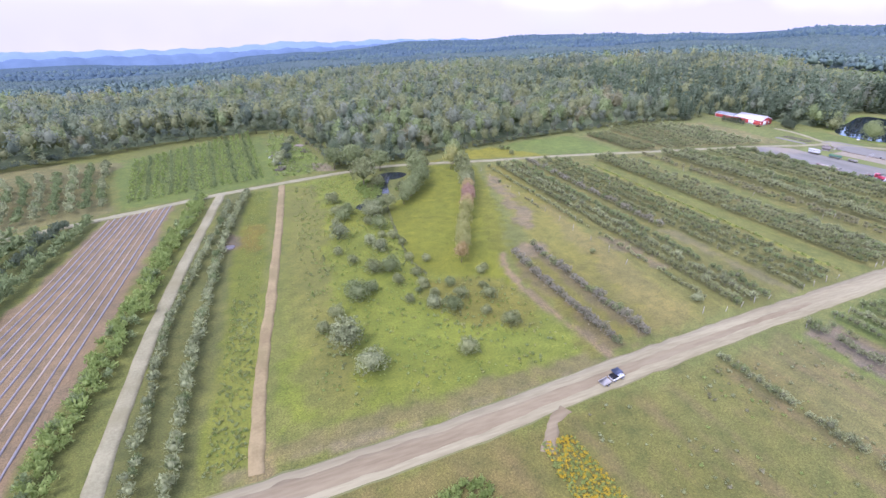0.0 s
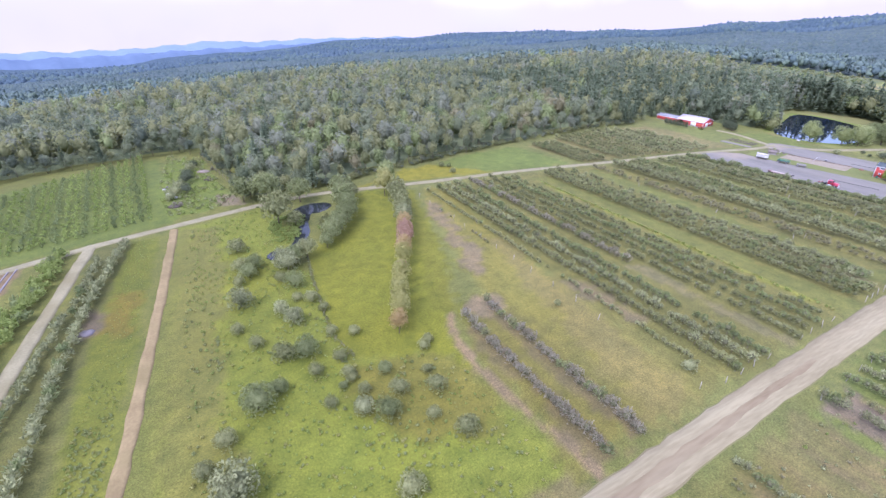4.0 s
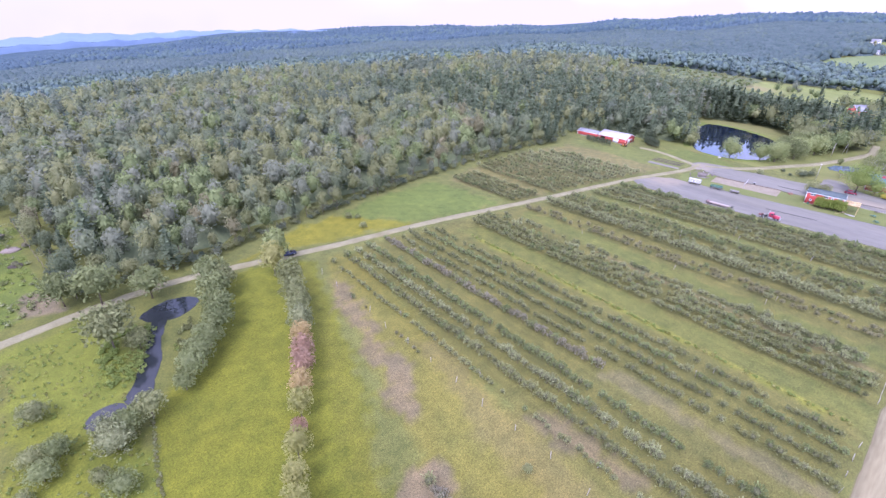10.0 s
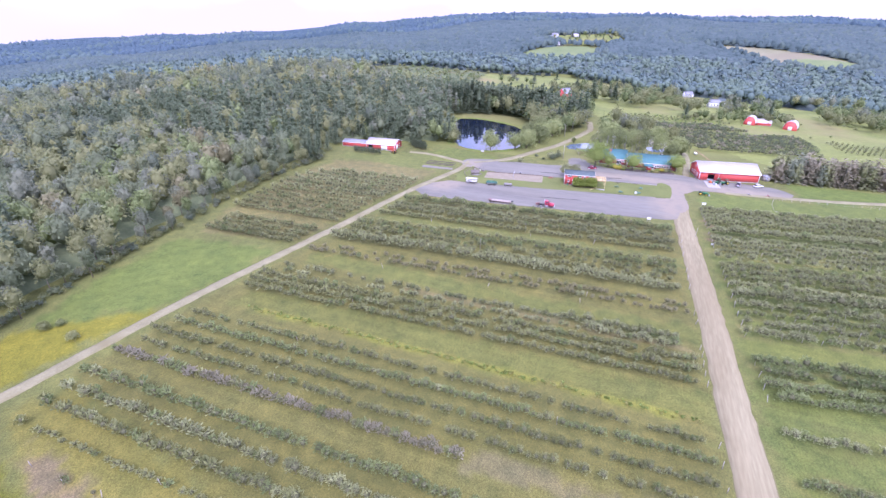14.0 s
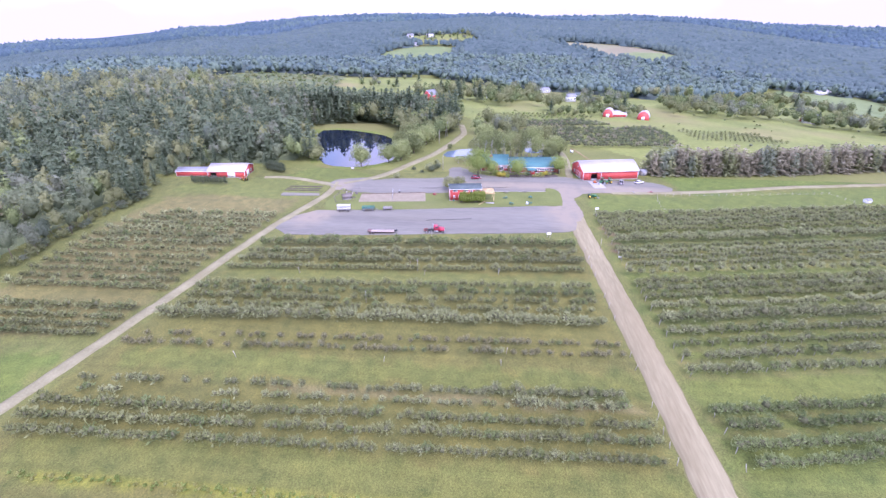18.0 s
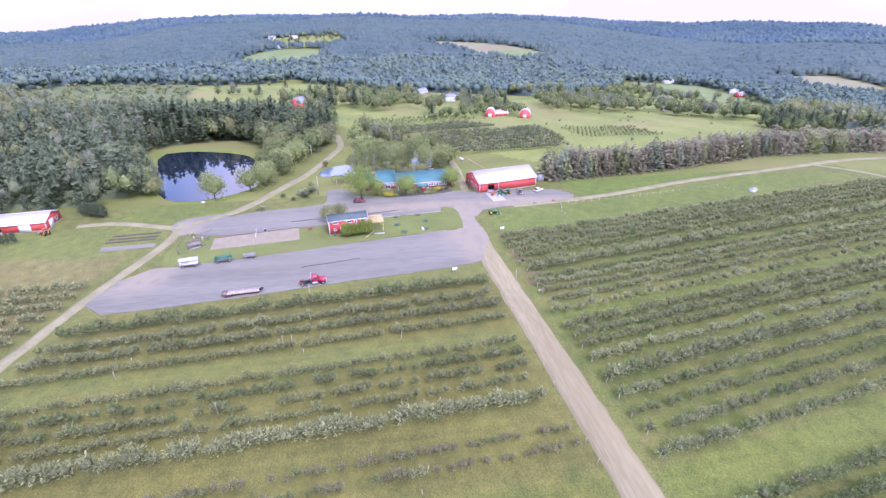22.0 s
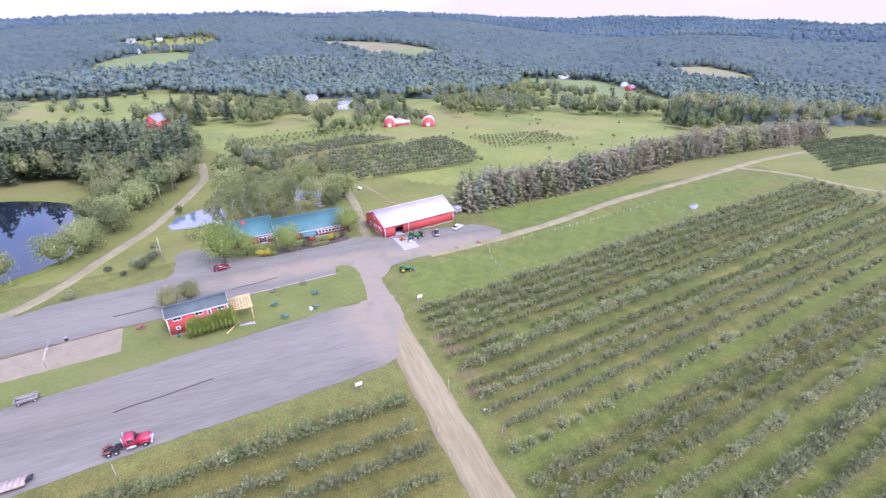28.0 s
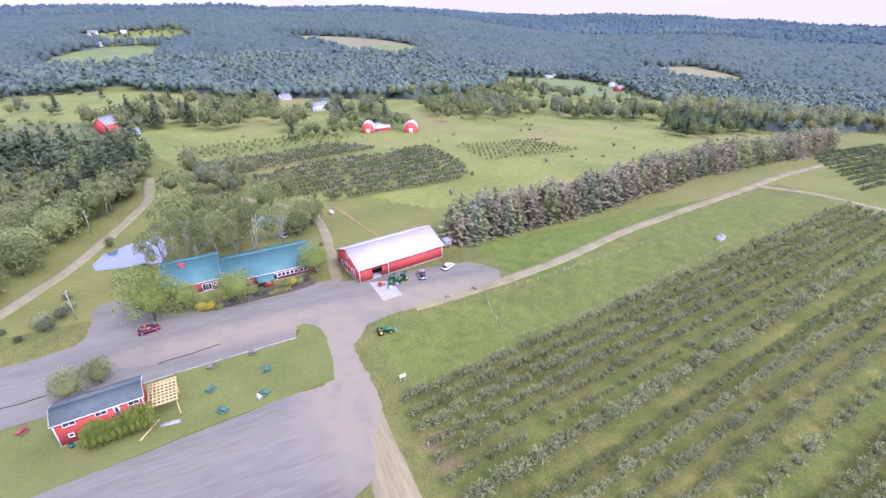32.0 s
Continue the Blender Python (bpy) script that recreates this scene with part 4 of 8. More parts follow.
# growth on the farm's ground: (outline, colour, width of the soft edge)
ORCHARD_W = [(98, 66), (266, 67), (268, 120), (266, 178), (190, 196), (120, 206), (108, 150)]
ORCHARD_E = [(170, 57), (296, 57), (300, 20), (330, -140), (170, -170), (120, -60), (100, 20), (98, 54), (130, 55)]
GROWTH = [
    (ORCHARD_W, (0.182, 0.184, 0.05), 5), (ORCHARD_E, (0.164, 0.206, 0.047), 4),
    ([(14, 66), (62, 65), (66, 72), (60, 100), (52, 118), (46, 140), (42, 165), (48, 200), (40, 212), (14, 205), (8, 160), (2, 100), (-2, 68)], (0.203, 0.245, 0.039), 4),
    ([(24, 80), (52, 76), (58, 96), (44, 116), (30, 122), (22, 105)], (0.213, 0.260, 0.039), 9),
    ([(16, 140), (36, 150), (34, 175), (20, 178), (12, 160)], (0.218, 0.250, 0.035), 8),
    ([(4, 68), (14, 68), (16, 120), (22, 160), (24, 200), (14, 204), (8, 160), (2, 100)], (0.203, 0.215, 0.058), 5),
    ([(-12, 60), (62, 60.5), (64, 66), (30, 65.5), (-4, 66)], (0.212, 0.196, 0.088), 2.5), ([(-12, 60.6), (20, 60), (56, 61), (56, 61.8), (20, 61), (-12, 61.8)], (0.28, 0.24, 0.15), 1.0), ([(-9, 58), (-4.5, 58), (-3.5, 66), (-7.5, 66)], (0.26, 0.215, 0.12), 1.5),
    ([(64, 66), (100, 67), (106, 120), (112, 170), (118, 200), (108, 205), (98, 185), (90, 150), (82, 122), (70, 112)], (0.224, 0.218, 0.048), 5),
    # tall mixed growth with shrubs below the mown meadow, and the mown meadow itself
    ([(40, 112), (50, 106), (58, 105), (64, 98), (63, 84), (56, 80), (44, 84), (38, 96)], (0.206, 0.206, 0.042), 6),
    ([(46.8, 166), (44.6, 154), (43.4, 143), (42, 132), (40.7, 122), (41.2, 117.5), (42.6, 113.5), (45, 111), (51, 107.8), (57, 106.5), (61, 102), (63, 96), (66, 110), (70, 118), (76, 130), (84, 146), (91, 164), (97, 186), (103, 204), (96, 211), (74, 212), (66, 196), (56, 178)], (0.2, 0.222, 0.022), 1.6),
    ([(72, 116), (80, 136), (88, 154), (97, 184), (101, 204), (96, 206), (90, 186), (82, 160), (74, 136), (68, 118)], (0.19, 0.204, 0.026), 5),
    ([(66, 66), (88, 66), (90, 90), (84, 114), (72, 112), (66, 96)], (0.2, 0.196, 0.05), 4), ([(69, 65), (74, 65), (73, 108), (69, 111)], (0.215, 0.185, 0.085), 2.5), ([(77.5, 65), (82.5, 65), (81.5, 110), (77, 112)], (0.21, 0.182, 0.085), 2.5),
    ([(66.6, 63), (68.4, 63), (66.2, 84), (65, 96), (66, 104), (68, 111), (70.5, 117), (68, 117), (65.2, 110), (63.4, 103), (63, 95), (64.4, 83)], (0.265, 0.21, 0.125), 1.1),
    ([(84, 66), (99, 67), (104, 110), (108, 150), (103, 150), (94, 110)], (0.234, 0.212, 0.066), 6),
    ([(84, 219), (105, 216), (150, 209), (128, 235), (100, 228)], (0.234, 0.230, 0.023), 4),
    ([(150, 209), (185, 203), (192, 205), (186, 243), (150, 240), (128, 234)], (0.156, 0.210, 0.043), 5),
    ([(200, 202), (270, 191), (302, 185), (312, 200), (300, 246), (256, 250), (214, 246), (194, 240)], (0.225, 0.212, 0.078), 4),
    ([(200, 200), (222, 198), (222, 244), (200, 242)], (0.208, 0.200, 0.066), 4),
    ([(-32, 60), (-16, 60), (-8, 150), (2, 202), (-10, 202), (-20, 150)], (0.15, 0.165, 0.056), 2), ([(-15.5, 64), (-7.5, 63), (-2, 120), (7, 202), (-1, 202), (-9, 150), (-11.5, 100)], (0.165, 0.196, 0.03), 1.3), ([(-15.5, 64), (-7.5, 63), (-4, 98), (-2.5, 118), (-8, 112), (-12.5, 90)], (0.215, 0.245, 0.044), 2), ([(-9, 147), (-1, 146), (1.5, 165), (-5, 166)], (0.21, 0.185, 0.035), 3), ([(-13, 148), (-8, 148), (-6, 158), (-10, 160)], (0.2, 0.17, 0.13), 2),
    ([(-47, 197), (-10, 206), (14, 214), (10, 240), (10, 312), (-24, 300), (-62, 272)], (0.146, 0.198, 0.044), 2), ([(-48, 196), (-62, 232), (-56, 270), (-86, 276), (-110, 268), (-110, 176), (-80, 184)], (0.205, 0.2, 0.09), 3), ([(-52, 186), (-110, 164), (-110, 50), (-86, 50), (-60, 130)], (0.14, 0.165, 0.048), 3),
    ([(10, 216), (34, 222), (28, 298), (14, 306), (8, 250)], (0.177, 0.240, 0.047), 2),
    ([(26, 222), (37, 219.5), (35, 232), (29, 236)], (0.28, 0.245, 0.19), 1.5),
    ([(77, 111), (84, 112), (85, 119), (79, 120), (74, 116)], (0.26, 0.215, 0.125), 2),
    ([(92, 148), (95, 149), (101, 172), (104, 190), (101, 190), (96, 172), (91, 153)], (0.245, 0.205, 0.105), 4),
    ([(86, 130), (91, 132), (97, 146), (94, 149), (87, 138)], (0.245, 0.205, 0.11), 2.5),
    ([(106, 92), (112, 90), (112, 112), (107, 114)], (0.22, 0.19, 0.095), 3), ([(158, 66), (168, 66), (168, 190), (158, 194)], (0.172, 0.19, 0.046), 3), ([(157.7, 74), (159.6, 74), (159.6, 182), (157.7, 182)], (0.25, 0.265, 0.045), 1.2),
    ([(187, 66), (195, 66), (196, 188), (188, 190)], (0.168, 0.192, 0.046), 3), ([(183, 68), (185, 68), (186, 150), (183, 150)], (0.245, 0.225, 0.09), 1.5),
    ([(232, 68), (240, 68), (239, 182), (231, 184)], (0.182, 0.205, 0.055), 3), ([(132, 66), (135, 66), (134, 112), (130, 112)], (0.215, 0.2, 0.085), 2),
    ([(304, 57), (322, 55), (319, 28), (322, 8), (333, -36), (346, -100), (335, -136), (318, -64), (298, 30), (296, 54)], (0.161, 0.210, 0.047), 2),
    ([(322, 8), (356, 14), (360, -30), (374, -103), (404, -270), (386, -268), (356, -128), (340, -42)], (0.151, 0.210, 0.043), 2),
    ([(336, 206), (352, 196), (349, 172), (340, 160), (328, 176)], (0.166, 0.210, 0.047), 2), ([(318, 180), (325, 182), (334, 208), (329, 222), (318, 250), (308, 250), (302, 190)], (0.182, 0.215, 0.055), 2),
    ([(-50, 188), (-29, 197), (-36, 118), (-46, 50), (-84, 50), (-58, 140)], (0.26, 0.198, 0.135), 1.2), ([(188, 57), (196, 57), (206, -60), (198, -60)], (0.17, 0.205, 0.046), 3),
    ([(-20, 51), (100, 53), (98, -10), (-30, -10)], (0.186, 0.182, 0.054), 3), ([(-20, 51), (36, 52), (33, 30), (-20, 20)], (0.203, 0.185, 0.066), 4),
    ([(96, 53), (112, 54), (112, 10), (92, 10)], (0.208, 0.200, 0.066), 4), ([(50, 50), (86, 53), (84, 5), (40, 0)], (0.178, 0.184, 0.05), 6), ([(116, 53), (128, 54), (126, 10), (116, 10)], (0.215, 0.185, 0.12), 3)]


def edge_distance(x, y, poly):
    """Distance to an outline, negative inside."""
    best = np.full(x.shape, 1e9)
    for (x0, y0), (x1, y1) in zip(poly, poly[1:] + poly[:1]):
        t = np.clip(((x - x0) * (x1 - x0) + (y - y0) * (y1 - y0)) / ((x1 - x0) ** 2 + (y1 - y0) ** 2), 0, 1)
        best = np.minimum(best, np.hypot(x - x0 - t * (x1 - x0), y - y0 - t * (y1 - y0)))
    return np.where(inside(x, y, poly), -best, best)


def wobble(x, y):
    return waves(x, y, 1.7) + 0.8 * waves(y + 31, x, 4.7) + 0.6 * waves(x * 1.3 + y, y - x * 0.4, 1.2)


gx, gy = np.arange(-110, 352, 1.3), np.arange(-140, 326, 1.3)
X, Y = np.meshgrid(gx, gy, indexing="ij")
colour = np.tile(np.array([0.178, 0.20, 0.056]), X.shape + (1,))
shake = wobble(X, Y)
for outline, tint, soft in GROWTH:
    near = (X > min(p[0] for p in outline) - 8) & (X < max(p[0] for p in outline) + 8) & (Y > min(p[1] for p in outline) - 8) & (Y < max(p[1] for p in outline) + 8)
    k = np.clip(0.5 - (edge_distance(X[near], Y[near], outline) + shake[near] * min(soft * 0.5, 1.8)) / (soft * 0.55), 0, 1)[:, None]
    colour[near] = colour[near] * (1 - k) + np.array(tint) * k
# mower lanes in the orchards, worn strips under the rows
lanes = (inside(X, Y, ORCHARD_W) | inside(X, Y, ORCHARD_E))[..., None] * (0.055 * np.sin(X * 2.1 + 0.13 * Y * (Y < 60)) + 0.05 * waves(X * 3, Y * 0.12, 1.0))[..., None]
# worn brown streaks in the beds south of the road
k = (np.clip(waves(X * 0.8 + 0.05 * Y, Y * 0.045, 1.0) + 0.35 * shake, 0, 1) * 0.7 * np.clip((53 - Y) / 6, 0, 1) * np.clip((170 - X) / 20, 0, 1))[..., None]
colour = colour * (1 - k) + np.array([0.205, 0.165, 0.085]) * k
# brown worn strips under the rows east of the road
under = X + 0.152 * (Y - 60)
for x0 in (291.8, 287.7, 283.8, 279.8, 275.8, 266.6, 260.6, 257.1, 252.9, 248.3, 235.7, 231.8, 227.8, 222.9, 216, 210.6, 205.7, 200.7, 195.6, 183.2, 178.9):
    k = (np.clip(1.3 - np.abs(under - x0 + 0.8), 0, 0.55) * inside(X, Y, ORCHARD_E) * np.clip(0.75 + 0.5 * shake, 0, 1))[..., None]
    colour = colour * (1 - k) + np.array([0.19, 0.18, 0.07]) * k
for x0 in (264, 258.9, 255, 250.7, 245.8, 238.6):
    k = (np.clip(1.1 - np.abs(under - x0 + 0.8), 0, 0.6) * inside(X, Y, ORCHARD_E) * np.clip(0.65 + 0.6 * shake, 0, 1) * np.clip((Y + 110) / 60, 0, 1))[..., None]
    colour = colour * (1 - k) + np.array([0.285, 0.255, 0.085]) * k
for x0 in (266.4, 275.6, 280.6, 261.0):
    k = (np.clip(1.5 - np.hypot(X - x0, (Y - 55.5) * 0.6) * 0.6, 0, 0.8) * np.clip(0.7 + 0.5 * shake, 0, 1))[..., None]
    colour = colour * (1 - k) + np.array([0.26, 0.19, 0.125]) * k
# the whole cover gets darker and less blue towards the west
colour *= 1 - np.clip((100 - X) / 60, 0, 1)[..., None] * np.array([0.11, 0.12, 0.34])
colour *= 1 + lanes + 0.07 * waves(X, Y, 9.0)[..., None] + 0.075 * shake[..., None] * np.array([1.0, 0.7, 0.4])
me = mesh_of("field_cover", np.stack([X, Y, land(X, Y) + 0.04], 2).reshape(-1, 3), sheet_faces(*X.shape), [COVER], smooth=True)
me.color_attributes.new("growth", "FLOAT_COLOR", "POINT").data.foreach_set("color", np.concatenate([np.clip(colour * 0.5, 0, 1), np.ones(X.shape + (1,))], 2).astype(np.float32).ravel())
tagged(new("field_cover", me), "grass, meadow and bare earth of the farm's fields", "ground", kind="structure")

# roads
ROAD = [(-120, 52), (-60, 54), (-6, 55), (31, 56), (66, 58.6), (103, 60.5), (150, 62), (200, 63), (240, 64.2), (270, 65.4), (286, 65.8), (299, 66.2)]
verge = ribbon("road_verge", ROAD, lambda u: 9.0 - 0.8 * u, 0.03, DRYGRASS, "worn grass verge of a dirt road", "verge", 0.6)
ribbon("dirt_road", ROAD, 7.0, 0.09, DIRT, "pale brown packed dirt farm road with wheel ruts", "road")
ribbon("road_wear", [(-120, 52), (-60, 54), (-6, 55), (31, 56), (66, 58.4), (103, 60.2), (132, 61.2)], lambda u: 4.2 - 2.6 * max(0.0, u - 0.55) / 0.45, 0.115, DIRTWEAR, "worn red-brown middle of a dirt road", "road", 0.5)
ribbon("lane", LANE2, 3.6, 0.12, LANE, "pale gravel farm lane beside the fields", "road")
ribbon("lane", [(-31, 50), (-30.5, 70), (-27.5, 106), (-21.5, 149), (-12.5, 203)], 3.4, 0.12, LANE, "pale gravel lane between hedge rows", "road")
ribbon("earth_track", [(-7, 60), (-4.5, 87), (-1, 109), (5, 153), (11.5, 206)], 2.6, 0.12, TRACK, "brown earth track through the meadow", "road")
ribbon("lane", [(324, 44), (326, 20), (330, -5), (340, -42), (354, -125), (370, -200), (384, -267), (400, -330)], 3.8, 0.12, LANE, "pale gravel lane beside a row of conifers", "road")
ribbon("lane", [(354, -128), (338, -142), (313, -147), (290, -160), (250, -190)], 3.2, 0.13, LANE, "pale lane crossing the fields", "road")
ribbon("lane", [(322, 172), (330, 190), (335, 205), (333, 215)], 3.6, 0.12, LANE, "gravel drive to a red barn", "road")
ribbon("gravel_road", [(327, 172), (337, 158), (346, 152.5), (359, 147), (372, 140.5), (387, 133), (415, 125), (444, 118), (480, 122)], 4.6, 0.13, LANE, "grey gravel drive climbing past the pond", "road")
ribbon("gravel_drive", [(346, 60), (360, 58.5), (377, 57), (400, 57), (421, 72), (440, 95)], 3.6, 0.13, LANE, "grey gravel drive behind the buildings", "road")
patch("parking_lot", [(264, 186), (290, 178), (291, 160), (296, 126), (300, 100), (305, 71), (300, 67), (279, 66), (275, 74), (270, 122), (266, 150)], 0.14, GRAVEL, "large grey gravel parking lot", "parking lot", 0.3, 1.5)
patch("upper_yard", [(320, 172), (336, 158), (339, 124), (345, 121), (359, 123), (360, 114), (346, 108), (345, 80), (348, 64), (344, 56), (343, 30), (341, 18), (330, 12), (323, 26), (324, 56), (313, 63), (316, 70), (327, 69.5), (327.5, 74), (322, 75), (319.5, 100), (316, 130), (313, 162)], 0.15, GRAVEL, "grey gravel farmyard in front of the buildings", "yard", 0.3, 1.5)
patch("junction", [(291, 61.9), (300, 62), (314, 63), (319, 62.4), (326, 56), (331, 66), (324, 70.5), (314, 69.4), (304, 71), (296, 76), (284, 74), (276, 70.5), (283, 69.6)], 0.146, GRAVEL, "brown packed earth where the roads join", "road", 0.6, 1.5)
patch("junction", [(333, 177.5), (336, 167), (337.5, 158.5), (331, 160), (320, 167), (315.5, 172.5), (321, 177), (327, 179)], 0.158, GRAVEL, "pale gravel where the drives meet", "road", 0.4, 1.5)
patch("lawn", [(304.7, 69.3), (309, 68.5), (314.2, 68.2), (320, 68), (323.5, 68.4), (326.6, 69.8), (328.2, 72.4), (327.6, 74.2), (325.8, 73.4), (322.7, 74.4), (321.6, 86), (320.6, 100), (318.5, 115), (315, 130), (313, 160), (316, 170), (300, 173), (290.6, 170), (292.4, 150), (295, 131), (297.8, 114), (301.6, 93), (303.6, 78)], 0.17, LAWN, "green lawn island between the gravel lots", "lawn", 0.2, 1.5, soft=0)
patch("sand_court", [(301.5, 158.5), (311.5, 159.5), (316, 130.5), (304.8, 129)], 0.21, SAND, "pale sand volleyball court", "sand court", 0.15, 1.5, soft=0)
patch("garden_bed", [(306.5, 196), (310.6, 196.6), (311.2, 179.5), (308.2, 178.4)], 0.16, GRAVEL, "grey empty garden bed in the lawn", "garden bed", 0.3, 1.5, soft=0)
for x in (314.6, 317.2, 320.4):
    patch("garden_row", [(x, 181), (x - 0.7, 197), (x + 0.3, 197), (x + 1.1, 181)], 0.2, MULCH, "long dark planted garden row in the grass", "garden bed", 0.25, 1.0, soft=0)

ribbon("worn_path", [(366, 39), (371, 40.8), (380, 43), (392, 45.3), (402, 47.5), (409, 50)], 1.3, 0.1, TRACK, "worn earth path across the grass behind the barn", "path", 0.5)

# ponds
patch("pond_bank", [(447, 230), (456, 212), (449, 186), (436, 166), (414, 158), (380, 151), (362, 156), (350, 172), (353, 196), (372, 206), (400, 214)], 0.06, MEADOW, "grassy bank of the pond", "bank", 0.5)
patch("pond", [(443, 224), (450, 208), (443, 187), (430, 168), (410, 162), (375, 154), (364, 160), (354, 174), (357, 191), (372, 200), (400, 209)], 0.12, WATER, "dark still pond reflecting trees and sky", "pond", 0.3)
patch("pond", [(379.5, 108), (386, 107), (396, 108.5), (402, 111), (399, 119), (394, 126), (386, 128), (381.5, 126), (380.5, 117)], 0.1, SKY_WATER, "small pond beside the drive, pale sky reflection painted in", "pond", 0.3, soft=0)
patch("pond", [(407, 79), (404.5, 67.5), (399, 66.5), (395.8, 69), (394.2, 76.5), (399, 79.5)], 0.1, SKY_WATER, "small pond among willows", "pond", 0.3)
patch("pond", [(51, 204.6), (56, 207.5), (61, 208.7), (66.8, 205.5), (66.3, 201.6), (61, 198), (57, 198), (52.5, 200)], 0.1, MUDWATER, "dark farm pond under trees", "pond", 0.4, 1.0)
patch("pond", [(53.8, 200.5), (57.5, 199.5), (53.6, 190.5), (52, 182.5), (49, 175.5), (47.6, 170.8), (43, 169.6), (42, 172.6), (44.6, 176), (48, 183.5), (51, 191.5)], 0.11, MUDWATER, "narrow dark water channel in a ditch", "pond", 0.3, 1.0, soft=0)
patch("pond", [(34.3, 169.8), (37.8, 173.2), (41.8, 172.6), (42.8, 169.7), (40, 168.6), (36, 166.2)], 0.11, MUDWATER, "small dark pool in the meadow", "pond", 0.3, 1.0)
ribbon("dirt_spur", [(48.5, 54), (45.5, 52.5), (42.5, 49.5), (40, 46)], 2.4, 0.1, DIRTWEAR, "short dirt spur off the road", "road", 0.8, 1.0)

# ---- woods ----
WOOD_MATS = [LEAF_WOOD, WOOD_OLIVE, WOOD_DARK, LEAF_MID, LEAF_BROWN, NEEDLE, WOOD_HAZE]
SHAPES = ((15, 8.0, 2), (17, 7.6, 3), (13, 8.0, 1.5), (18, 8.6, 3), (15, 6.2, 2))
trees = [leafy(11 + i, h, w, b, 13, 560, 0.5) for i, (h, w, b) in enumerate(SHAPES)]
mid = [leafy(11 + i, h, w, b, 11, 200, 0.7) for i, (h, w, b) in enumerate(SHAPES)] + [conifer(40 + i, h, w, 3.0, 11, 190, 1.0) for i, (h, w) in enumerate(((20, 8), (16, 6.5)))]
trees += [conifer(40 + i, h, w, 2.0, 14, 420, 0.72) for i, (h, w) in enumerate(((20, 8), (16, 6.5)))]
thin = [leafy(71 + i, h, w, b, 7, 88, 0.95) for i, (h, w, b) in enumerate(((15, 8, 3), (17, 7.6, 4), (13, 8, 3), (18, 8.8, 4)))] + [conifer(80, 18, 7.5, 3, 8, 90, 1.2)]


def wood_material(x, y, r):
    k = noise.noise((x * 0.011, y * 0.011, 0.3)) + noise.noise((x * 0.045, y * 0.045, 2.3)) * 0.7 + r.normal(0, 0.38)
    return 2 if k < -0.6 else 0 if k < -0.1 else 1 if k < 0.3 else 6 if k < 0.6 else 3 if k < 1.05 else 4


r = np.random.default_rng(5)
gx, gy = np.meshgrid(np.arange(-330, 560, 6.4), np.arange(130, 640, 6.4), indexing="ij")
px, py = (gx + r.uniform(-2.4, 2.4, gx.shape)).ravel(), (gy + r.uniform(-2.4, 2.4, gx.shape)).ravel()
reach = np.hypot(px - ORIGIN[0], py - ORIGIN[1])
ok = wooded(px, py) & (reach < 440) & (px > -300)
px, py, reach = px[ok], py[ok], reach[ok]
ph = land(px, py)
edge = np.zeros(len(px), bool)
for a in np.arange(0, 2 * math.pi, math.pi / 6):
    edge |= inside(px + 9 * math.cos(a), py + 9 * math.sin(a), FARM)
front = np.flatnonzero(edge & (px > -60) & (px < 352) & (py < 330))
if len(front) > 290:
    front = front[np.linspace(0, len(front) - 1, 290).astype(int)]
chosen = set(front.tolist())
models = {}
rest, back = [], []
for i in range(len(px)):
    s, a = r.uniform(0.7, 1.15), r.uniform(0, 6.28)
    m = wood_material(px[i], py[i], r)
    k = int(r.integers(0, 5))
    if px[i] > 290 and r.uniform() < 0.68 or r.uniform() < 0.04:
        k, m = int(r.integers(5, 7)), 5
    if edge[i]:
        s *= 0.72
    if px[i] > 352:
        s *= 1.14
    if i in chosen:
        if (k, m) not in models:
            bare = plant("tree", "pine_tree" if k > 4 else "tree", trees[k], WOOD_MATS[m], BARK, "dark green needle tree at the edge of the wood" if k > 4 else "green broad-leaved tree at the edge of the wood", "tree", "trees at the wood's edge")
            bare.matrix_world = pose(px[i], py[i], ph[i], 0, 0, math.degrees(a)) @ Matrix.Scale(s, 4)
            models[k, m] = bare
        else:
            copy_thing(models[k, m], pose(px[i], py[i], ph[i], 0, 0, math.degrees(a))).scale = (s, s, s * r.uniform(0.9, 1.15))
    elif reach[i] < 250:
        rest.append((px[i], py[i], ph[i], s, a, k, m))
    else:
        back.append((px[i], py[i], ph[i], s, a, min(k, 4) if k < 5 else 4, m))
spread("woods", mid, rest, WOOD_MATS, "dense mixed green wood behind the orchard", "woods")
spread("woods", thin, back, WOOD_MATS, "dense mixed green wood rising to a ridge", "woods")

# leafy green sheet added between the crowns so that their dark gaps lighten
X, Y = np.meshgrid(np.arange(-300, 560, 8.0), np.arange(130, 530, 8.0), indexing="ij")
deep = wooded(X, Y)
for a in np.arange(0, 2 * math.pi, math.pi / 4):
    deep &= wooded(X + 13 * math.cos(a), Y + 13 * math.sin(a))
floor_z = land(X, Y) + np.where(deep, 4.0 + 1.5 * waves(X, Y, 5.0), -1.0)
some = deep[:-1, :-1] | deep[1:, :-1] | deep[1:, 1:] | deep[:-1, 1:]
tagged(new("undergrowth", mesh_of("undergrowth", np.stack([X, Y, floor_z], 2).reshape(-1, 3), sheet_faces(*X.shape, some), [GAP_GREEN])), "green sheet added between the wood's crowns to lighten gaps", "woods", kind="stuff")

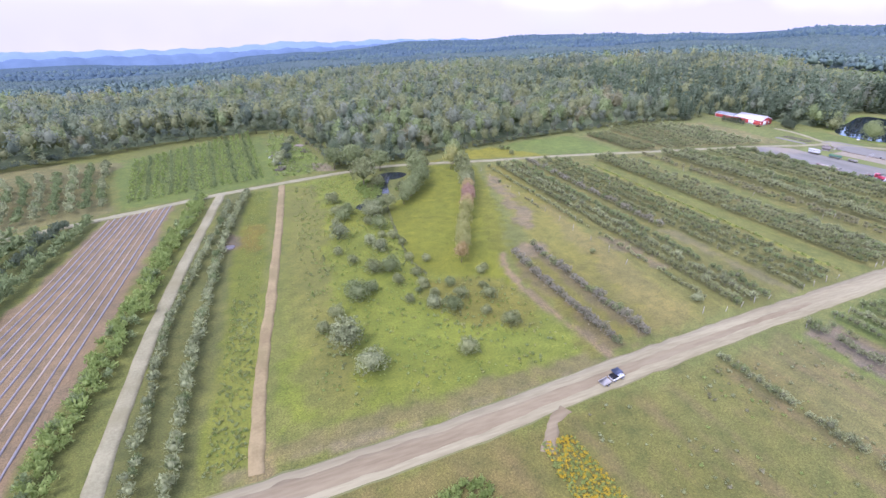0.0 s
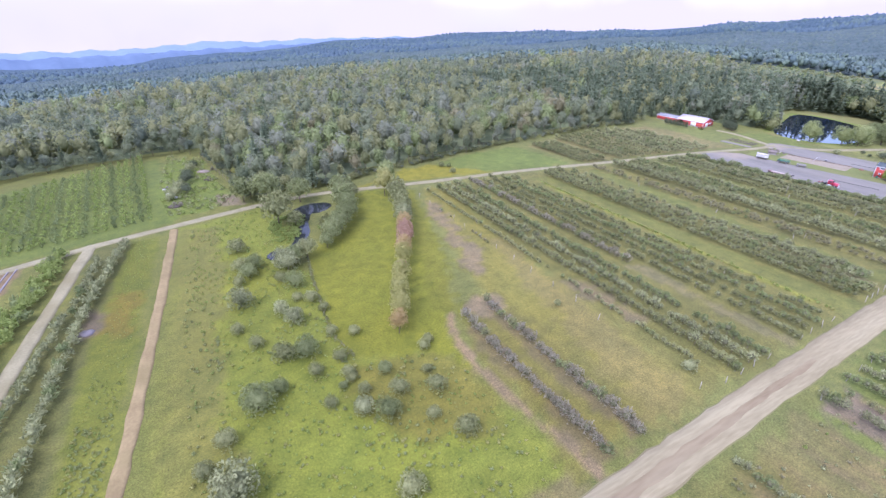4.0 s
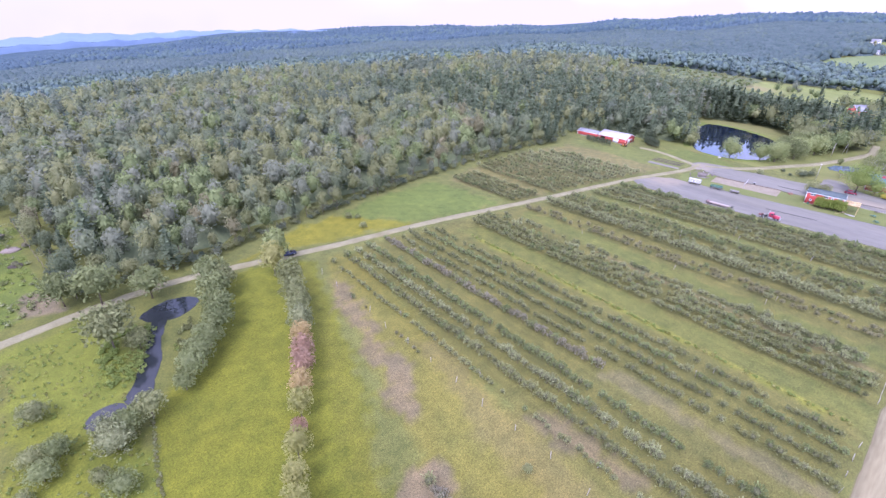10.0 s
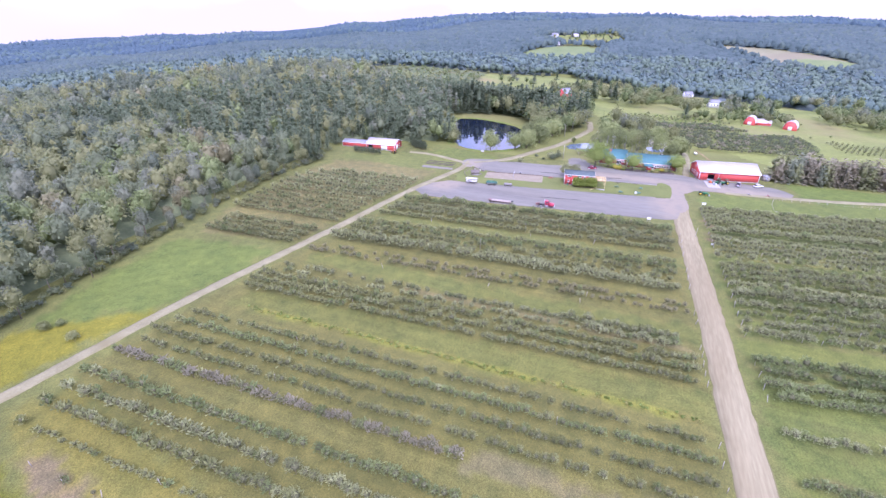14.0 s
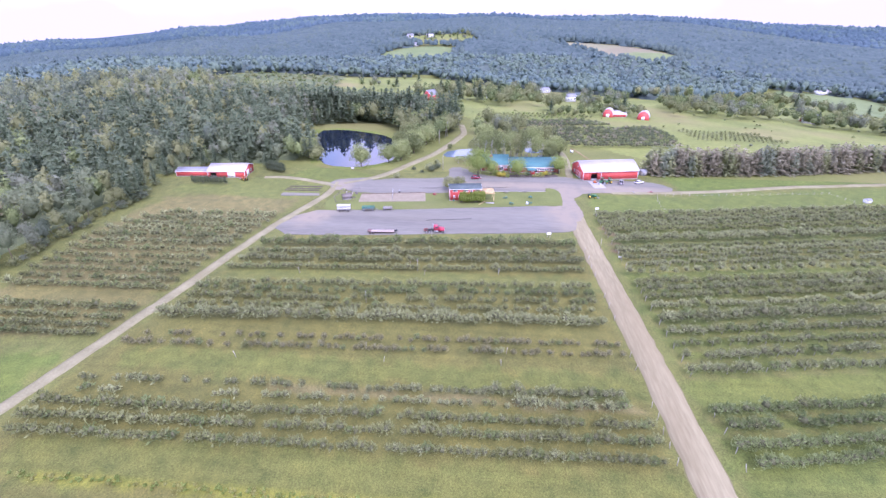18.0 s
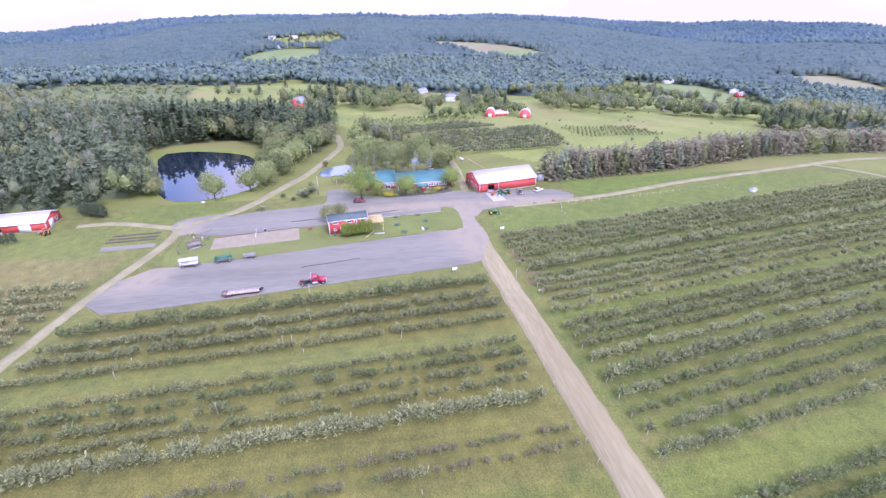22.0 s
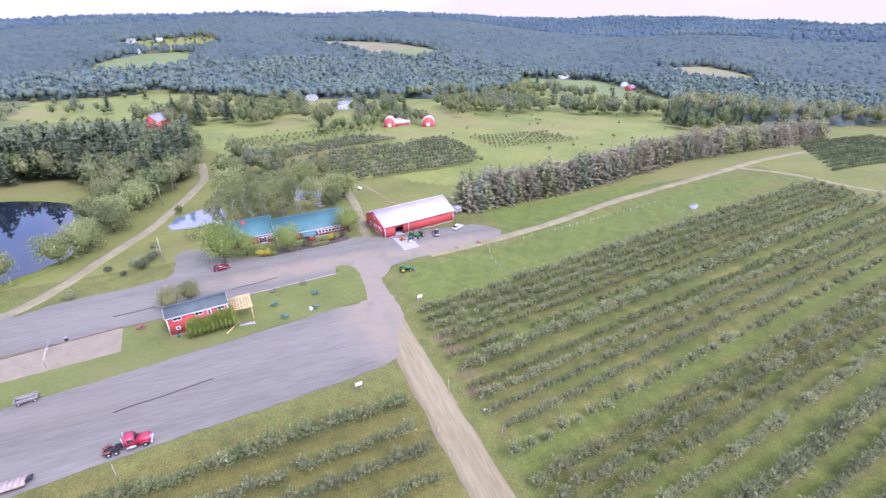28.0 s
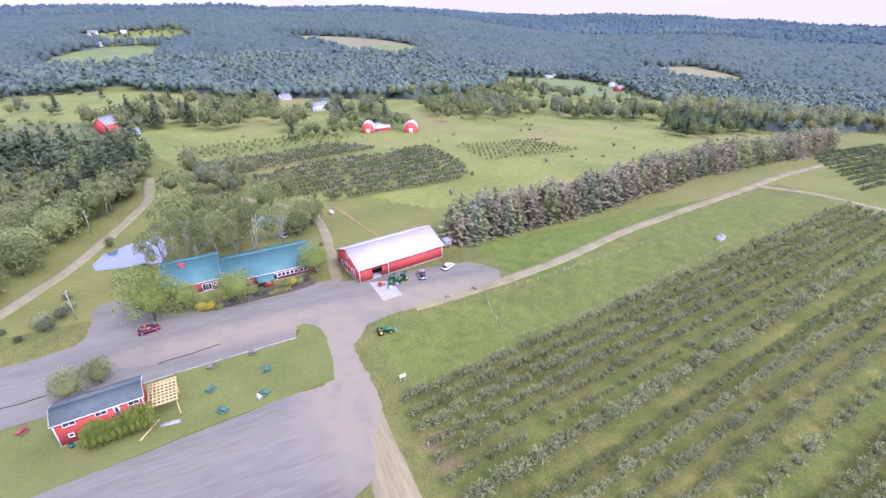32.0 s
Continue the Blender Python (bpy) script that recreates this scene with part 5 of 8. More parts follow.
# brush along the wood's edge
brush = [leafy(90 + i, 3.2, 4.2, 0.1, 5, 110, 0.5, 0.06, True) for i in range(3)]
places = []
line = [(39, 226), (76, 227), (128, 239), (188, 250), (254, 258), (300, 254)]
for (x0, y0), (x1, y1) in zip(line, line[1:]):
    n = int(math.hypot(x1 - x0, y1 - y0) / 1.9)
    for i in range(n):
        t = (i + r.uniform()) / n
        places.append((x0 + (x1 - x0) * t + r.normal(0, 0.9), y0 + (y1 - y0) * t + r.normal(1.0, 1.2), 0, r.uniform(0.5, 1.1), r.uniform(0, 6), r.integers(0, 3), r.choice([0, 1, 2, 6])))
for (x0, y0), (x1, y1) in (((-140, 252), (-85, 277)), ((-85, 277), (-40, 308)), ((-40, 308), (22, 324)), ((31, 300), (40, 226))):
    n = int(math.hypot(x1 - x0, y1 - y0) / 2.2)
    for i in range(n):
        t = (i + r.uniform()) / n
        places.append((x0 + (x1 - x0) * t + r.normal(0, 1), y0 + (y1 - y0) * t + r.normal(0.5, 1.2), 0, r.uniform(0.5, 1.2), r.uniform(0, 6), r.integers(0, 3), r.choice([0, 1, 2])))
spread("brush", brush, places, WOOD_MATS, "low tangled brush along the edge of the wood", "brush")

# farther woods: single crowns, then a sheet of crowns over the hills; haze tints their colours
gx, gy = np.meshgrid(np.arange(-700, 1150, 10.0), np.arange(-900, 1100, 10.0), indexing="ij")
px, py = (gx + r.uniform(-4, 4, gx.shape)).ravel(), (gy + r.uniform(-4, 4, gx.shape)).ravel()
reach, bear = np.hypot(px - ORIGIN[0], py - ORIGIN[1]), np.degrees(np.arctan2(py - ORIGIN[1], px - ORIGIN[0]))
ok = wooded(px, py) & (reach > 432) & (reach < 930) & (bear > -72) & (bear < 136)
px, py = px[ok], py[ok]
ph, n = land(px, py), len(px)
far_crowns = [lumps(140 + i, h, w, 2.0, 1) for i, (h, w) in enumerate(((14, 12.5), (16, 12), (12, 11.5), (15, 11)))] + [conifer(146, 17, 7, 1.5, 6, 30, 1.5)]
near = np.hypot(px - ORIGIN[0], py - ORIGIN[1]) < 600
spread("woods", thin, [(x, y, z, r.uniform(0.95, 1.3), r.uniform(0, 6.28), 4 if r.uniform() < 0.1 else r.integers(0, 4), wood_material(x, y, r)) for x, y, z in zip(px[near], py[near], ph[near])], WOOD_MATS, "leafy woods beyond the farm's fields", "woods")
px, py, ph = px[~near], py[~near], ph[~near]
places = [(x, y, z, r.uniform(0.8, 1.25), r.uniform(0, 6.28), 4 if r.uniform() < 0.14 else r.integers(0, 4), wood_material(x, y, r)) for x, y, z in zip(px, py, ph)]
spread("far_woods", far_crowns, places, [FAR_GREEN_HAZE, FAR_OLIVE_HAZE, FAR_DEEP_HAZE, FAR_OLIVE_HAZE, FAR_DEEP_HAZE, FAR_DEEP_HAZE, FAR_GREEN_HAZE], "far wooded slopes with rounded tree crowns, tinted for haze", "woods", smooth=True)


def crowns_between(r0, r1, step, specs, size):
    gx, gy = np.meshgrid(np.arange(ORIGIN[0] - r1, ORIGIN[0] + r1, step), np.arange(ORIGIN[1] - r1, ORIGIN[1] + r1, step), indexing="ij")
    px, py = (gx + r.uniform(-0.42, 0.42, gx.shape) * step).ravel(), (gy + r.uniform(-0.42, 0.42, gx.shape) * step).ravel()
    reach, bear = np.hypot(px - ORIGIN[0], py - ORIGIN[1]), np.degrees(np.arctan2(py - ORIGIN[1], px - ORIGIN[0]))
    ok = (reach > r0) & (reach < r1) & (bear > -75) & (bear < 128)
    px, py = px[ok], py[ok]
    ok = wooded(px, py)
    px, py = px[ok], py[ok]
    k = np.array([noise.noise((x * 0.006, y * 0.006, 1.0)) for x, y in zip(px, py)]) + r.normal(0, 0.2, len(px))
    return [(x, y, z, size * r.uniform(0.85, 1.12), r.uniform(0, 6.28), r.integers(0, len(specs)), int(v > 0.18)) for x, y, z, v in zip(px, py, land(px, py), k)]


def ball(seed, height, width):
    """A very far crown: one rounded ragged dome, open below."""
    q = np.random.default_rng(seed)
    v = ICO_V * np.array([width * 0.5, width * 0.5, height * 0.5]) * q.uniform(0.82, 1.16, (12, 1)) + (0, 0, height * 0.5)
    turn = q.uniform(0, 6.28)
    v[:, 0] += 0.12 * width * math.cos(turn)
    return dict(crown=(v, np.zeros((0, 4), int), ICO_F[:15]))


domes = [ball(500 + i, h, w) for i, (h, w) in enumerate(((13, 12), (14, 11.5), (12, 12.5), (15, 10.5), (13.5, 13), (15.5, 10)))]
# the hill crowns carry their haze tint in the base colour
spread("hill_woods", domes, crowns_between(925, 1500, 11.0, domes, 0.95), [HILL_MID_HAZE, HILL_MID_HAZE_LIGHT], "wooded hills across the valley, haze painted blue-green", "woods", smooth=True)
spread("hill_woods", domes, crowns_between(1500, 2560, 19.0, domes, 1.4), [HILL_HAZE, HILL_HAZE_LIGHT], "wooded ridge on the skyline, haze painted blue", "woods", smooth=True)
# raised sheets between the far crowns, added against dark gaps
radii = np.cumsum(np.concatenate([[445], np.linspace(12.0, 58, 118)]))
X, Y, Z = rings(radii, np.arange(-76, 138, 0.8), land)
open_v = ~wooded(X, Y)
for a in np.arange(0, 2 * math.pi, math.pi / 4):
    open_v |= ~wooded(X + 18 * math.cos(a), Y + 18 * math.sin(a))
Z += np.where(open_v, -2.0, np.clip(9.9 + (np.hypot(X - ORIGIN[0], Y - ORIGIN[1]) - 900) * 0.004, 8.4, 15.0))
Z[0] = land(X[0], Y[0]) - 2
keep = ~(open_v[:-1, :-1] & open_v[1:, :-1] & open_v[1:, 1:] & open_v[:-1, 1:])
for name, band, mat, label in (("valley_undergrowth", radii[:-1] < 925, GAP_DEEP, "green sheet added between crowns of the nearer slopes"), ("slope_undergrowth", (radii[:-1] >= 925) & (radii[:-1] < 1500), GAP_MID_HAZE, "hazy sheet added between crowns of the valley side"), ("hill_undergrowth", radii[:-1] >= 1500, FAR_HAZE, "hazy blue sheet added between crowns of the hills")):
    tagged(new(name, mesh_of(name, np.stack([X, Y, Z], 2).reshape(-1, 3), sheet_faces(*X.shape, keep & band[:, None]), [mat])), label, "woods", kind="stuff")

# mountain ridges far beyond the woods, in two folds, their haze painted pale blue
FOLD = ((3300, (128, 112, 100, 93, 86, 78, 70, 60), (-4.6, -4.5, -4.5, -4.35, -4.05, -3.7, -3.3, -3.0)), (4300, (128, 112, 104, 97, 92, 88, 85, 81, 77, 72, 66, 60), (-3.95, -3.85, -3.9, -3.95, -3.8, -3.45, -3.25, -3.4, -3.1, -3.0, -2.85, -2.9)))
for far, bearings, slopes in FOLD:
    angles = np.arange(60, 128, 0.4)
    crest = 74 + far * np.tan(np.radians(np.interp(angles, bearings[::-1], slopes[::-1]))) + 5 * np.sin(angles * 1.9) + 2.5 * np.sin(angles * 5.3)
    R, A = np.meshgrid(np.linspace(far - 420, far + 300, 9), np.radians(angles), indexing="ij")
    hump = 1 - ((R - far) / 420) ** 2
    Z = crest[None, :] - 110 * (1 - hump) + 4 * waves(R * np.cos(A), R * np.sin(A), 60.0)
    tagged(new("backdrop", mesh_of("backdrop", np.stack([ORIGIN[0] + R * np.cos(A), ORIGIN[1] + R * np.sin(A), Z], 2).reshape(-1, 3), sheet_faces(*R.shape), [RIDGEHAZE if far < 4000 else RIDGEHAZE_FAR], smooth=True)), "wooded mountain ridge on the horizon, painted pale blue for haze", "mountain ridge", kind="structure")

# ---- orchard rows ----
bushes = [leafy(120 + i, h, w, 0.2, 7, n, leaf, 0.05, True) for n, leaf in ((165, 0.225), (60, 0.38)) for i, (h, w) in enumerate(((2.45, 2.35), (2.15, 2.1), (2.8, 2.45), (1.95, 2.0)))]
# bush cores take the darkened colour that carries the inner shade
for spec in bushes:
    spec["inner"] = TWIG_SHADE
ROW_MATS = [LEAF_GREY, LEAF_MID, LEAF_OLIVE, LEAF_FRESH, LEAF_PURPLE, LEAF_DARK, LEAF_BROWN, LEAF_SAGE]
GREY, MID, OLIVE, FRESH, PURPLE, DEEP, BROWN, SAGE = range(8)
single = {}


def orchard_row(x0, y0, y1, lean, mat, size, gap=0.05, every=1.65, apart=False, label="row of leafy green fruit bushes in grass", mix=0.25, side=0.35):
    """A row of bushes along y at x0 (for y = 60), leaning over in x; some are missing."""
    places, y = [], min(y0, y1)
    while y < max(y0, y1):
        y += every * r.uniform(0.85, 1.15)
        if r.uniform() < gap or noise.noise((x0 * 0.7, y * 0.06, 4.4)) * 0.5 + 0.5 < gap * 0.9:
            continue
        m = mat if r.uniform() > mix else int(r.choice([OLIVE, MID, GREY, MID]))
        places.append((x0 - lean * (y - 60) + r.normal(0, side * 0.5), y, 0.0, size * 1.14 * r.uniform(0.75, 1.15), r.uniform(0, 6.28), r.integers(0, 4) + (4 if y > (180 if x0 > 200 else 150) or y < -45 else 0), m))
    if not apart:
        spread("orchard_row", bushes, places, ROW_MATS + [TWIG_SHADE], label, "orchard row", group="orchard rows", inner=8)
        return
    for x, y, z, s, a, k, m in places:
        if (k, m) not in single:
            single[k, m] = plant("bush", "fruit_bush", bushes[int(k)], ROW_MATS[int(m)], BARK, "small bushy fruit tree in an orchard row", "fruit tree", "fruit bushes in rows")
            single[k, m].matrix_world = pose(x, y, z, 0, 0, math.degrees(a)) @ Matrix.Scale(s, 4)
        else:
            copy_thing(single[k, m], pose(x, y, z, 0, 0, math.degrees(a))).scale = (s, s, s)


def lean_at(x):
    return max(0.0, 0.0005 * (x - 120))


for x0, mat, size, gap, y0, y1, apart in (
        (101, BROWN, 0.55, 0.55, 80, 196, False), (107, OLIVE, 0.75, 0.2, 70, 199, False), (112.5, OLIVE, 1.1, 0.06, 66, 199, True), (117.5, GREY, 1.1, 0.08, 66, 200, True), (123, MID, 1.1, 0.05, 66, 201, True),
        (131.5, PURPLE, 1.1, 0.02, 112, 202, True), (137, OLIVE, 0.9, 0.08, 66, 199, False), (142, OLIVE, 0.95, 0.05, 67, 199, False), (147.5, MID, 0.95, 0.06, 67, 198, False), (152.5, OLIVE, 0.9, 0.15, 67, 197, False),
        (170.6, OLIVE, 1.0, 0.05, 68, 195, False), (174.9, OLIVE, 1.1, 0.03, 68, 195, False), (179, OLIVE, 1.05, 0.06, 68, 194, False), (183.6, GREY, 0.85, 0.38, 96, 193, False), (187.2, GREY, 0.9, 0.35, 96, 192, False), (183.6, GREY, 1.15, 0.03, 72, 95, False), (187.2, GREY, 1.15, 0.03, 72, 100, False),
        (201.4, BROWN, 0.85, 0.25, 68, 190, False), (205.6, BROWN, 0.8, 0.2, 68, 190, False), (214.2, GREY, 1.55, 0.06, 70, 188, False), (220.4, OLIVE, 1.0, 0.14, 70, 188, False), (224.7, OLIVE, 1.1, 0.16, 70, 187, False), (229.2, MID, 1.1, 0.2, 70, 186, False),
        (233.8, OLIVE, 0.95, 0.16, 70, 185, False), (244.3, OLIVE, 1.0, 0.05, 70, 184, False), (250.4, GREY, 1.1, 0.08, 70, 183, False), (256, GREY, 1.1, 0.06, 70, 182, False), (263.2, MID, 1.4, 0.02, 70, 180, False)):
    orchard_row(x0, y0, min(y1, lane_y(x0) - 5), lean_at(x0), mat, size, gap, apart=apart, every=1.8 if apart else 1.3 if x0 > 234 else 1.55)
EAST_LEAN = 0.152
for x0, mat, size, gap, every in ((291.8, GREY, 1.1, 0.02, 1.5), (287.7, OLIVE, 1.1, 0.03, 1.5), (283.8, GREY, 1.1, 0.03, 1.5), (279.8, GREY, 1.05, 0.06, 1.5), (275.8, OLIVE, 1.05, 0.08, 1.5), (271.6, GREY, 0.9, 0.3, 1.6), (266.6, GREY, 1.5, 0.02, 1.5), (260.6, SAGE, 0.95, 0.05, 1.6), (257.1, GREY, 1.05, 0.03, 1.5), (252.9, GREY, 1.0, 0.03, 1.5), (248.3, GREY, 1.0, 0.05, 1.5),
                                  (242.5, GREY, 1.3, 0.02, 3.6), (235.7, OLIVE, 1.25, 0.04, 1.5), (231.8, GREY, 1.15, 0.08, 1.5), (227.8, OLIVE, 1.15, 0.08, 1.5), (222.9, GREY, 1.1, 0.08, 1.5), (216, GREY, 1.6, 0.02, 1.6),
                                  (210.6, GREY, 1.1, 0.05, 1.5), (205.7, SAGE, 1.05, 0.15, 1.6), (200.7, GREY, 1.1, 0.1, 1.5), (195.6, GREY, 1.1, 0.1, 1.6), (183.2, MID, 1.2, 0.04, 1.5), (178.9, MID, 1.2, 0.04, 1.5), (174.2, MID, 1.2, 0.05, 1.5), (170.2, MID, 1.2, 0.05, 1.5)):
    orchard_row(x0, 56 - 0.02 * (293 - x0), -138 if x0 > 240 else -120, EAST_LEAN, mat, size, gap, every, mix=0.15)
for x0, mat, size, gap in ((88.5, GREY, 1.0, 0.05), (119, GREY, 1.1, 0.15), (124.5, OLIVE, 0.8, 0.4), (130, MID, 1.0, 0.1), (136, GREY, 1.1, 0.1), (142, MID, 1.1, 0.05), (148, MID, 1.0, 0.1), (160, GREY, 1.0, 0.1)):
    orchard_row(x0, 53, -30, 0.05, mat, size, gap)
for x0, y1 in ((71, 111), (79.6, 115)):
    orchard_row(x0, 64, y1, 0.0, PURPLE, 1.15, 0.06, 1.7)
for i, x0 in enumerate((284, 278.5, 273, 267.5, 262, 256.5, 251, 245.5, 240.5, 235.5, 230.5, 226, 214.5, 210, 206, 202.5)):
    orchard_row(x0, lane_y(x0) + (3 if x0 < 282 else 4), (246 if x0 > 220 else 238) - (0 if x0 < 265 else (x0 - 265) * 0.6), 0.03, GREY if i < 6 else OLIVE, 1.12 if i < 6 else 1.0, 0.03, 1.75 if i < 11 else 1.35)


def hedge(line, mat, size, every, name, label, wide=0.8, mats=ROW_MATS, specs=bushes):
    places = []
    for (x0, y0), (x1, y1) in zip(line, line[1:]):
        n = int(math.hypot(x1 - x0, y1 - y0) / every)
        for i in range(n):
            t = (i + r.uniform()) / n
            places.append((x0 + (x1 - x0) * t + r.normal(0, wide), y0 + (y1 - y0) * t, 0, size * r.uniform(0.7, 1.2), r.uniform(0, 6.28), r.integers(len(specs) // 2, len(specs)), mat if r.uniform() < 0.85 else 1))
    return spread(name, specs, places, mats, label, "orchard row", group="orchard rows")


hedge([(-19, 200), (-28, 148), (-34, 105), (-38.5, 77), (-41, 50)], FRESH, 1.2, 0.55, "berry_row", "broad row of fresh green berry canes", 1.5)
hedge([(-9.5, 190), (-13, 165), (-16, 152), (-23.5, 113), (-25, 80), (-26, 56)], GREY, 1.0, 1.25, "orchard_row", "row of grey-green bushes beside a lane", 0.3)
hedge([(-3, 200), (-7, 178), (-12, 152), (-18, 92), (-20, 58)], GREY, 1.15, 1.2, "orchard_row", "row of grey bushes beside a crop strip", 0.35)
for k in range(7):
    hedge([(-54 - 6.5 * k, 188 - 3 * k), (-66 - 8 * k, 120), (-84 - 9 * k, 60)], (MID, DEEP, MID, GREY)[k % 4], 1.75, 1.9, "orchard_row", "row of dark green fruit trees", 0.5)
for k in range(13):
    hedge([(-53 - 4.6 * k, 200 - 1.7 * k), (-58 - 5.2 * k, 230), (-62 - 5.6 * k, 262 - 3.4 * k)], (GREY, MID, GREY, MID)[k % 4], 1.45, 2.3, "orchard_row", "row of green fruit trees beyond the lane", 0.5)
young = [leafy(128 + i, 2.1, 2.4, 0.1, 3, 26, 0.6, 0.04, True) for i in range(3)]
for k in range(19):
    hedge([(-45 + 2.75 * k, 204 + 0.8 * k), (-49 + 2.85 * k, 250 + 1.6 * k), (-51 + 2.9 * k, 268 + 2.6 * k)], (FRESH, FRESH, MID)[k % 3], 0.48, 0.9, "crop_row", "row of young green plants", 0.55, specs=young)


# ---- trees that stand alone ----
def flock(name, specs, mats, bark, label, category, places, group=""):
    """Trees of a few shapes and leaf colours as things: places are (x, y, scale, material index)."""
    first = {}
    for x, y, s, m in places:
        k = (int(r.integers(0, len(specs))), m)
        p = pose(x, y, float(land(x, y)), 0, 0, r.uniform(0, 360))
        if k in first:
            ob = copy_thing(first[k], p)
        else:
            ob = first[k] = plant("tree", name, specs[k[0]], mats[m], bark, label, category, group)
            ob.matrix_world = p
        ob.scale = (s, s, s * r.uniform(0.92, 1.1))


round_bush = [leafy(200 + i, 3.3, 4.4, -0.3, 12, 1250, 0.17, 0.08) for i in range(3)]
flock("meadow_bush", round_bush, [LEAF_GREY, LEAF_SAGE, LEAF_OLIVE, LEAF_OLIVE], BARK, "rounded wild shrub standing in the meadow", "bush", [
    (20.6, 106.2, 1.67, 1), (13.9, 88, 1.89, 0), (16.9, 78, 1.59, 0), (23.6, 144.7, 1.59, 0), (33.7, 131, 1.23, 0), (28.4, 118.6, 1.30, 3), (32.9, 117.3, 1.45, 1), (27.7, 177.6, 1.38, 3), (27.8, 159.4, 1.38, 1), (38.2, 148, 1.30, 1),
    (38.6, 163, 1.59, 0), (38, 95.6, 1.01, 0), (41.7, 92.6, 1.23, 1), (52.7, 82, 1.09, 2), (53.3, 94.4, 1.01, 2), (38.3, 75.8, 1.16, 3), (14, 99.9, 1.01, 3), (25.2, 108.7, 0.94, 1), (30.5, 164, 1.30, 1), (32, 136.8, 1.01, 0), (35.5, 153, 0.87, 3),
    (24, 126, 0.87, 3), (21, 133, 0.80, 3), (46, 104, 0.80, 1), (49, 88, 0.72, 3), (10, 95, 0.87, 3), (45, 120, 0.72, 2), (33, 100, 0.72, 2), (37, 141, 0.72, 3), (130, 217, 0.8, 2), (130, 228, 0.75, 2), (133, 226, 0.6, 1), (104, 73, 0.8, 0), (96, 106, 0.5, 2),
    (26.6, 164.7, 1.2, 3), (24.8, 155.8, 0.8, 3), (39.1, 112.5, 0.8, 2), (33.1, 110.4, 0.8, 3), (38.9, 106.5, 0.8, 2), (36.7, 103.6, 0.5, 1), (40, 100.4, 0.7, 2), (46.1, 97, 1.0, 2), (56.9, 107.1, 0.7, 2), (53.8, 99.7, 0.6, 2), (40.3, 122.3, 0.7, 2), (40.2, 138.6, 0.9, 2), (41.7, 133.2, 0.7, 2), (39, 159, 1.7, 0), (59.1, 109, 0.6, 2), (39, 105, 0.6, 2)], "shrubs in the meadow")
low_weed = [leafy(230 + i, 0.8, 1.7, 0.0, 3, 20, 0.3, 0.02, True) for i in range(3)]
WEED_MATS = [LEAF_FRESH, LEAF_OLIVE, LEAF_WILLOW, LEAF_BROWN, LEAF_GOLD, LEAF_GREY]
places = []
for _ in range(4200):
    x, y = r.uniform(0, 64), r.uniform(66, 210)
    k = noise.noise((x * 0.09, y * 0.09, 9.0)) + 0.5 * noise.noise((x * 0.3, y * 0.3, 2.0))
    if inside(x, y, [(14, 68), (62, 67), (62, 96), (56, 105), (44, 109), (40, 118), (42, 140), (44, 160), (46, 200), (38, 211), (16, 203), (11, 160), (8, 100), (4, 72)]) and (k > -0.1 or r.uniform() < 0.25):
        tone = noise.noise((x * 0.06, y * 0.06, 5.0)) + (0.25 if x < 18 else 0.0) + (0.3 if x > 38 and y < 112 else 0.0)
        places.append((x, y, 0.0, r.uniform(0.22, 0.55) * (1.25 if tone > 0.25 else 1.0), r.uniform(0, 6), r.integers(0, 3), int(r.choice([1, 0, 2, 4] if tone > 0.25 else [0, 2, 0, 0, 4]))))
for u in np.linspace(0, 1, 150):
    y = 166 - 54 * u
    places.append((float(np.interp(y, [112, 122, 143, 154, 166], [42.6, 40.7, 43.4, 44.6, 46.8])) - 0.5 + r.normal(0, 0.3), y, 0.0, r.uniform(0.3, 0.6), r.uniform(0, 6), r.integers(0, 3), int(r.choice([1, 5, 3]))))
for _ in range(500):
    x, y = r.uniform(8, 36), r.uniform(218, 305)
    if inside(x, y, [(10, 216), (34, 222), (28, 298), (14, 306), (8, 250)]):
        places.append((x, y, 0.0, r.uniform(0.3, 1.3), r.uniform(0, 6), r.integers(0, 3), int(r.choice([0, 1, 5]))))
spread("weeds", low_weed, places, WEED_MATS, "clumps of tall weeds and wild flowers in the meadow", "weeds")
reed = []
for _ in range(420):
    x, y = r.uniform(40, 62), r.uniform(172, 203)
    if inside(x, y, [(42, 176), (48, 180), (52, 190), (54, 198), (48, 201), (40, 194), (37, 182)]) or inside(x, y, [(57, 180), (63, 186), (64, 198), (59, 194), (55, 184)]):
        reed.append((x, y, 0.0, r.uniform(0.7, 1.2), r.uniform(0, 6), r.integers(0, 3), 0 if x < 56 else 1))
spread("reeds", low_weed, reed, WEED_MATS, "dense green reeds beside the water channel", "reeds")
flowers = [(x, y, 0.0, r.uniform(0.28, 0.5), r.uniform(0, 6), r.integers(0, 3), 0 if r.uniform() < 0.4 else 1) for x, y in zip(r.uniform(36, 48, 1100), r.uniform(33, 49, 1100)) if inside(x, y, [(39.5, 48.5), (46, 48), (46.5, 34), (38, 33)])]
spread("flower_bed", low_weed, flowers, [FLOWER, LEAF_FRESH], "bed of bright yellow flowers beside the road", "flowers")
corn = [(x, y, 0.0, r.uniform(0.8, 1.3), r.uniform(0, 6), r.integers(0, 3), 0) for x, y in zip(r.uniform(8, 28, 420), r.uniform(30, 47, 420)) if inside(x, y, [(12, 45.5), (27, 46.5), (29, 32), (10, 30)])]
spread("corn_patch", low_weed, corn, [LEAF_FRESH], "patch of green corn beside the road", "crop")
bed = []
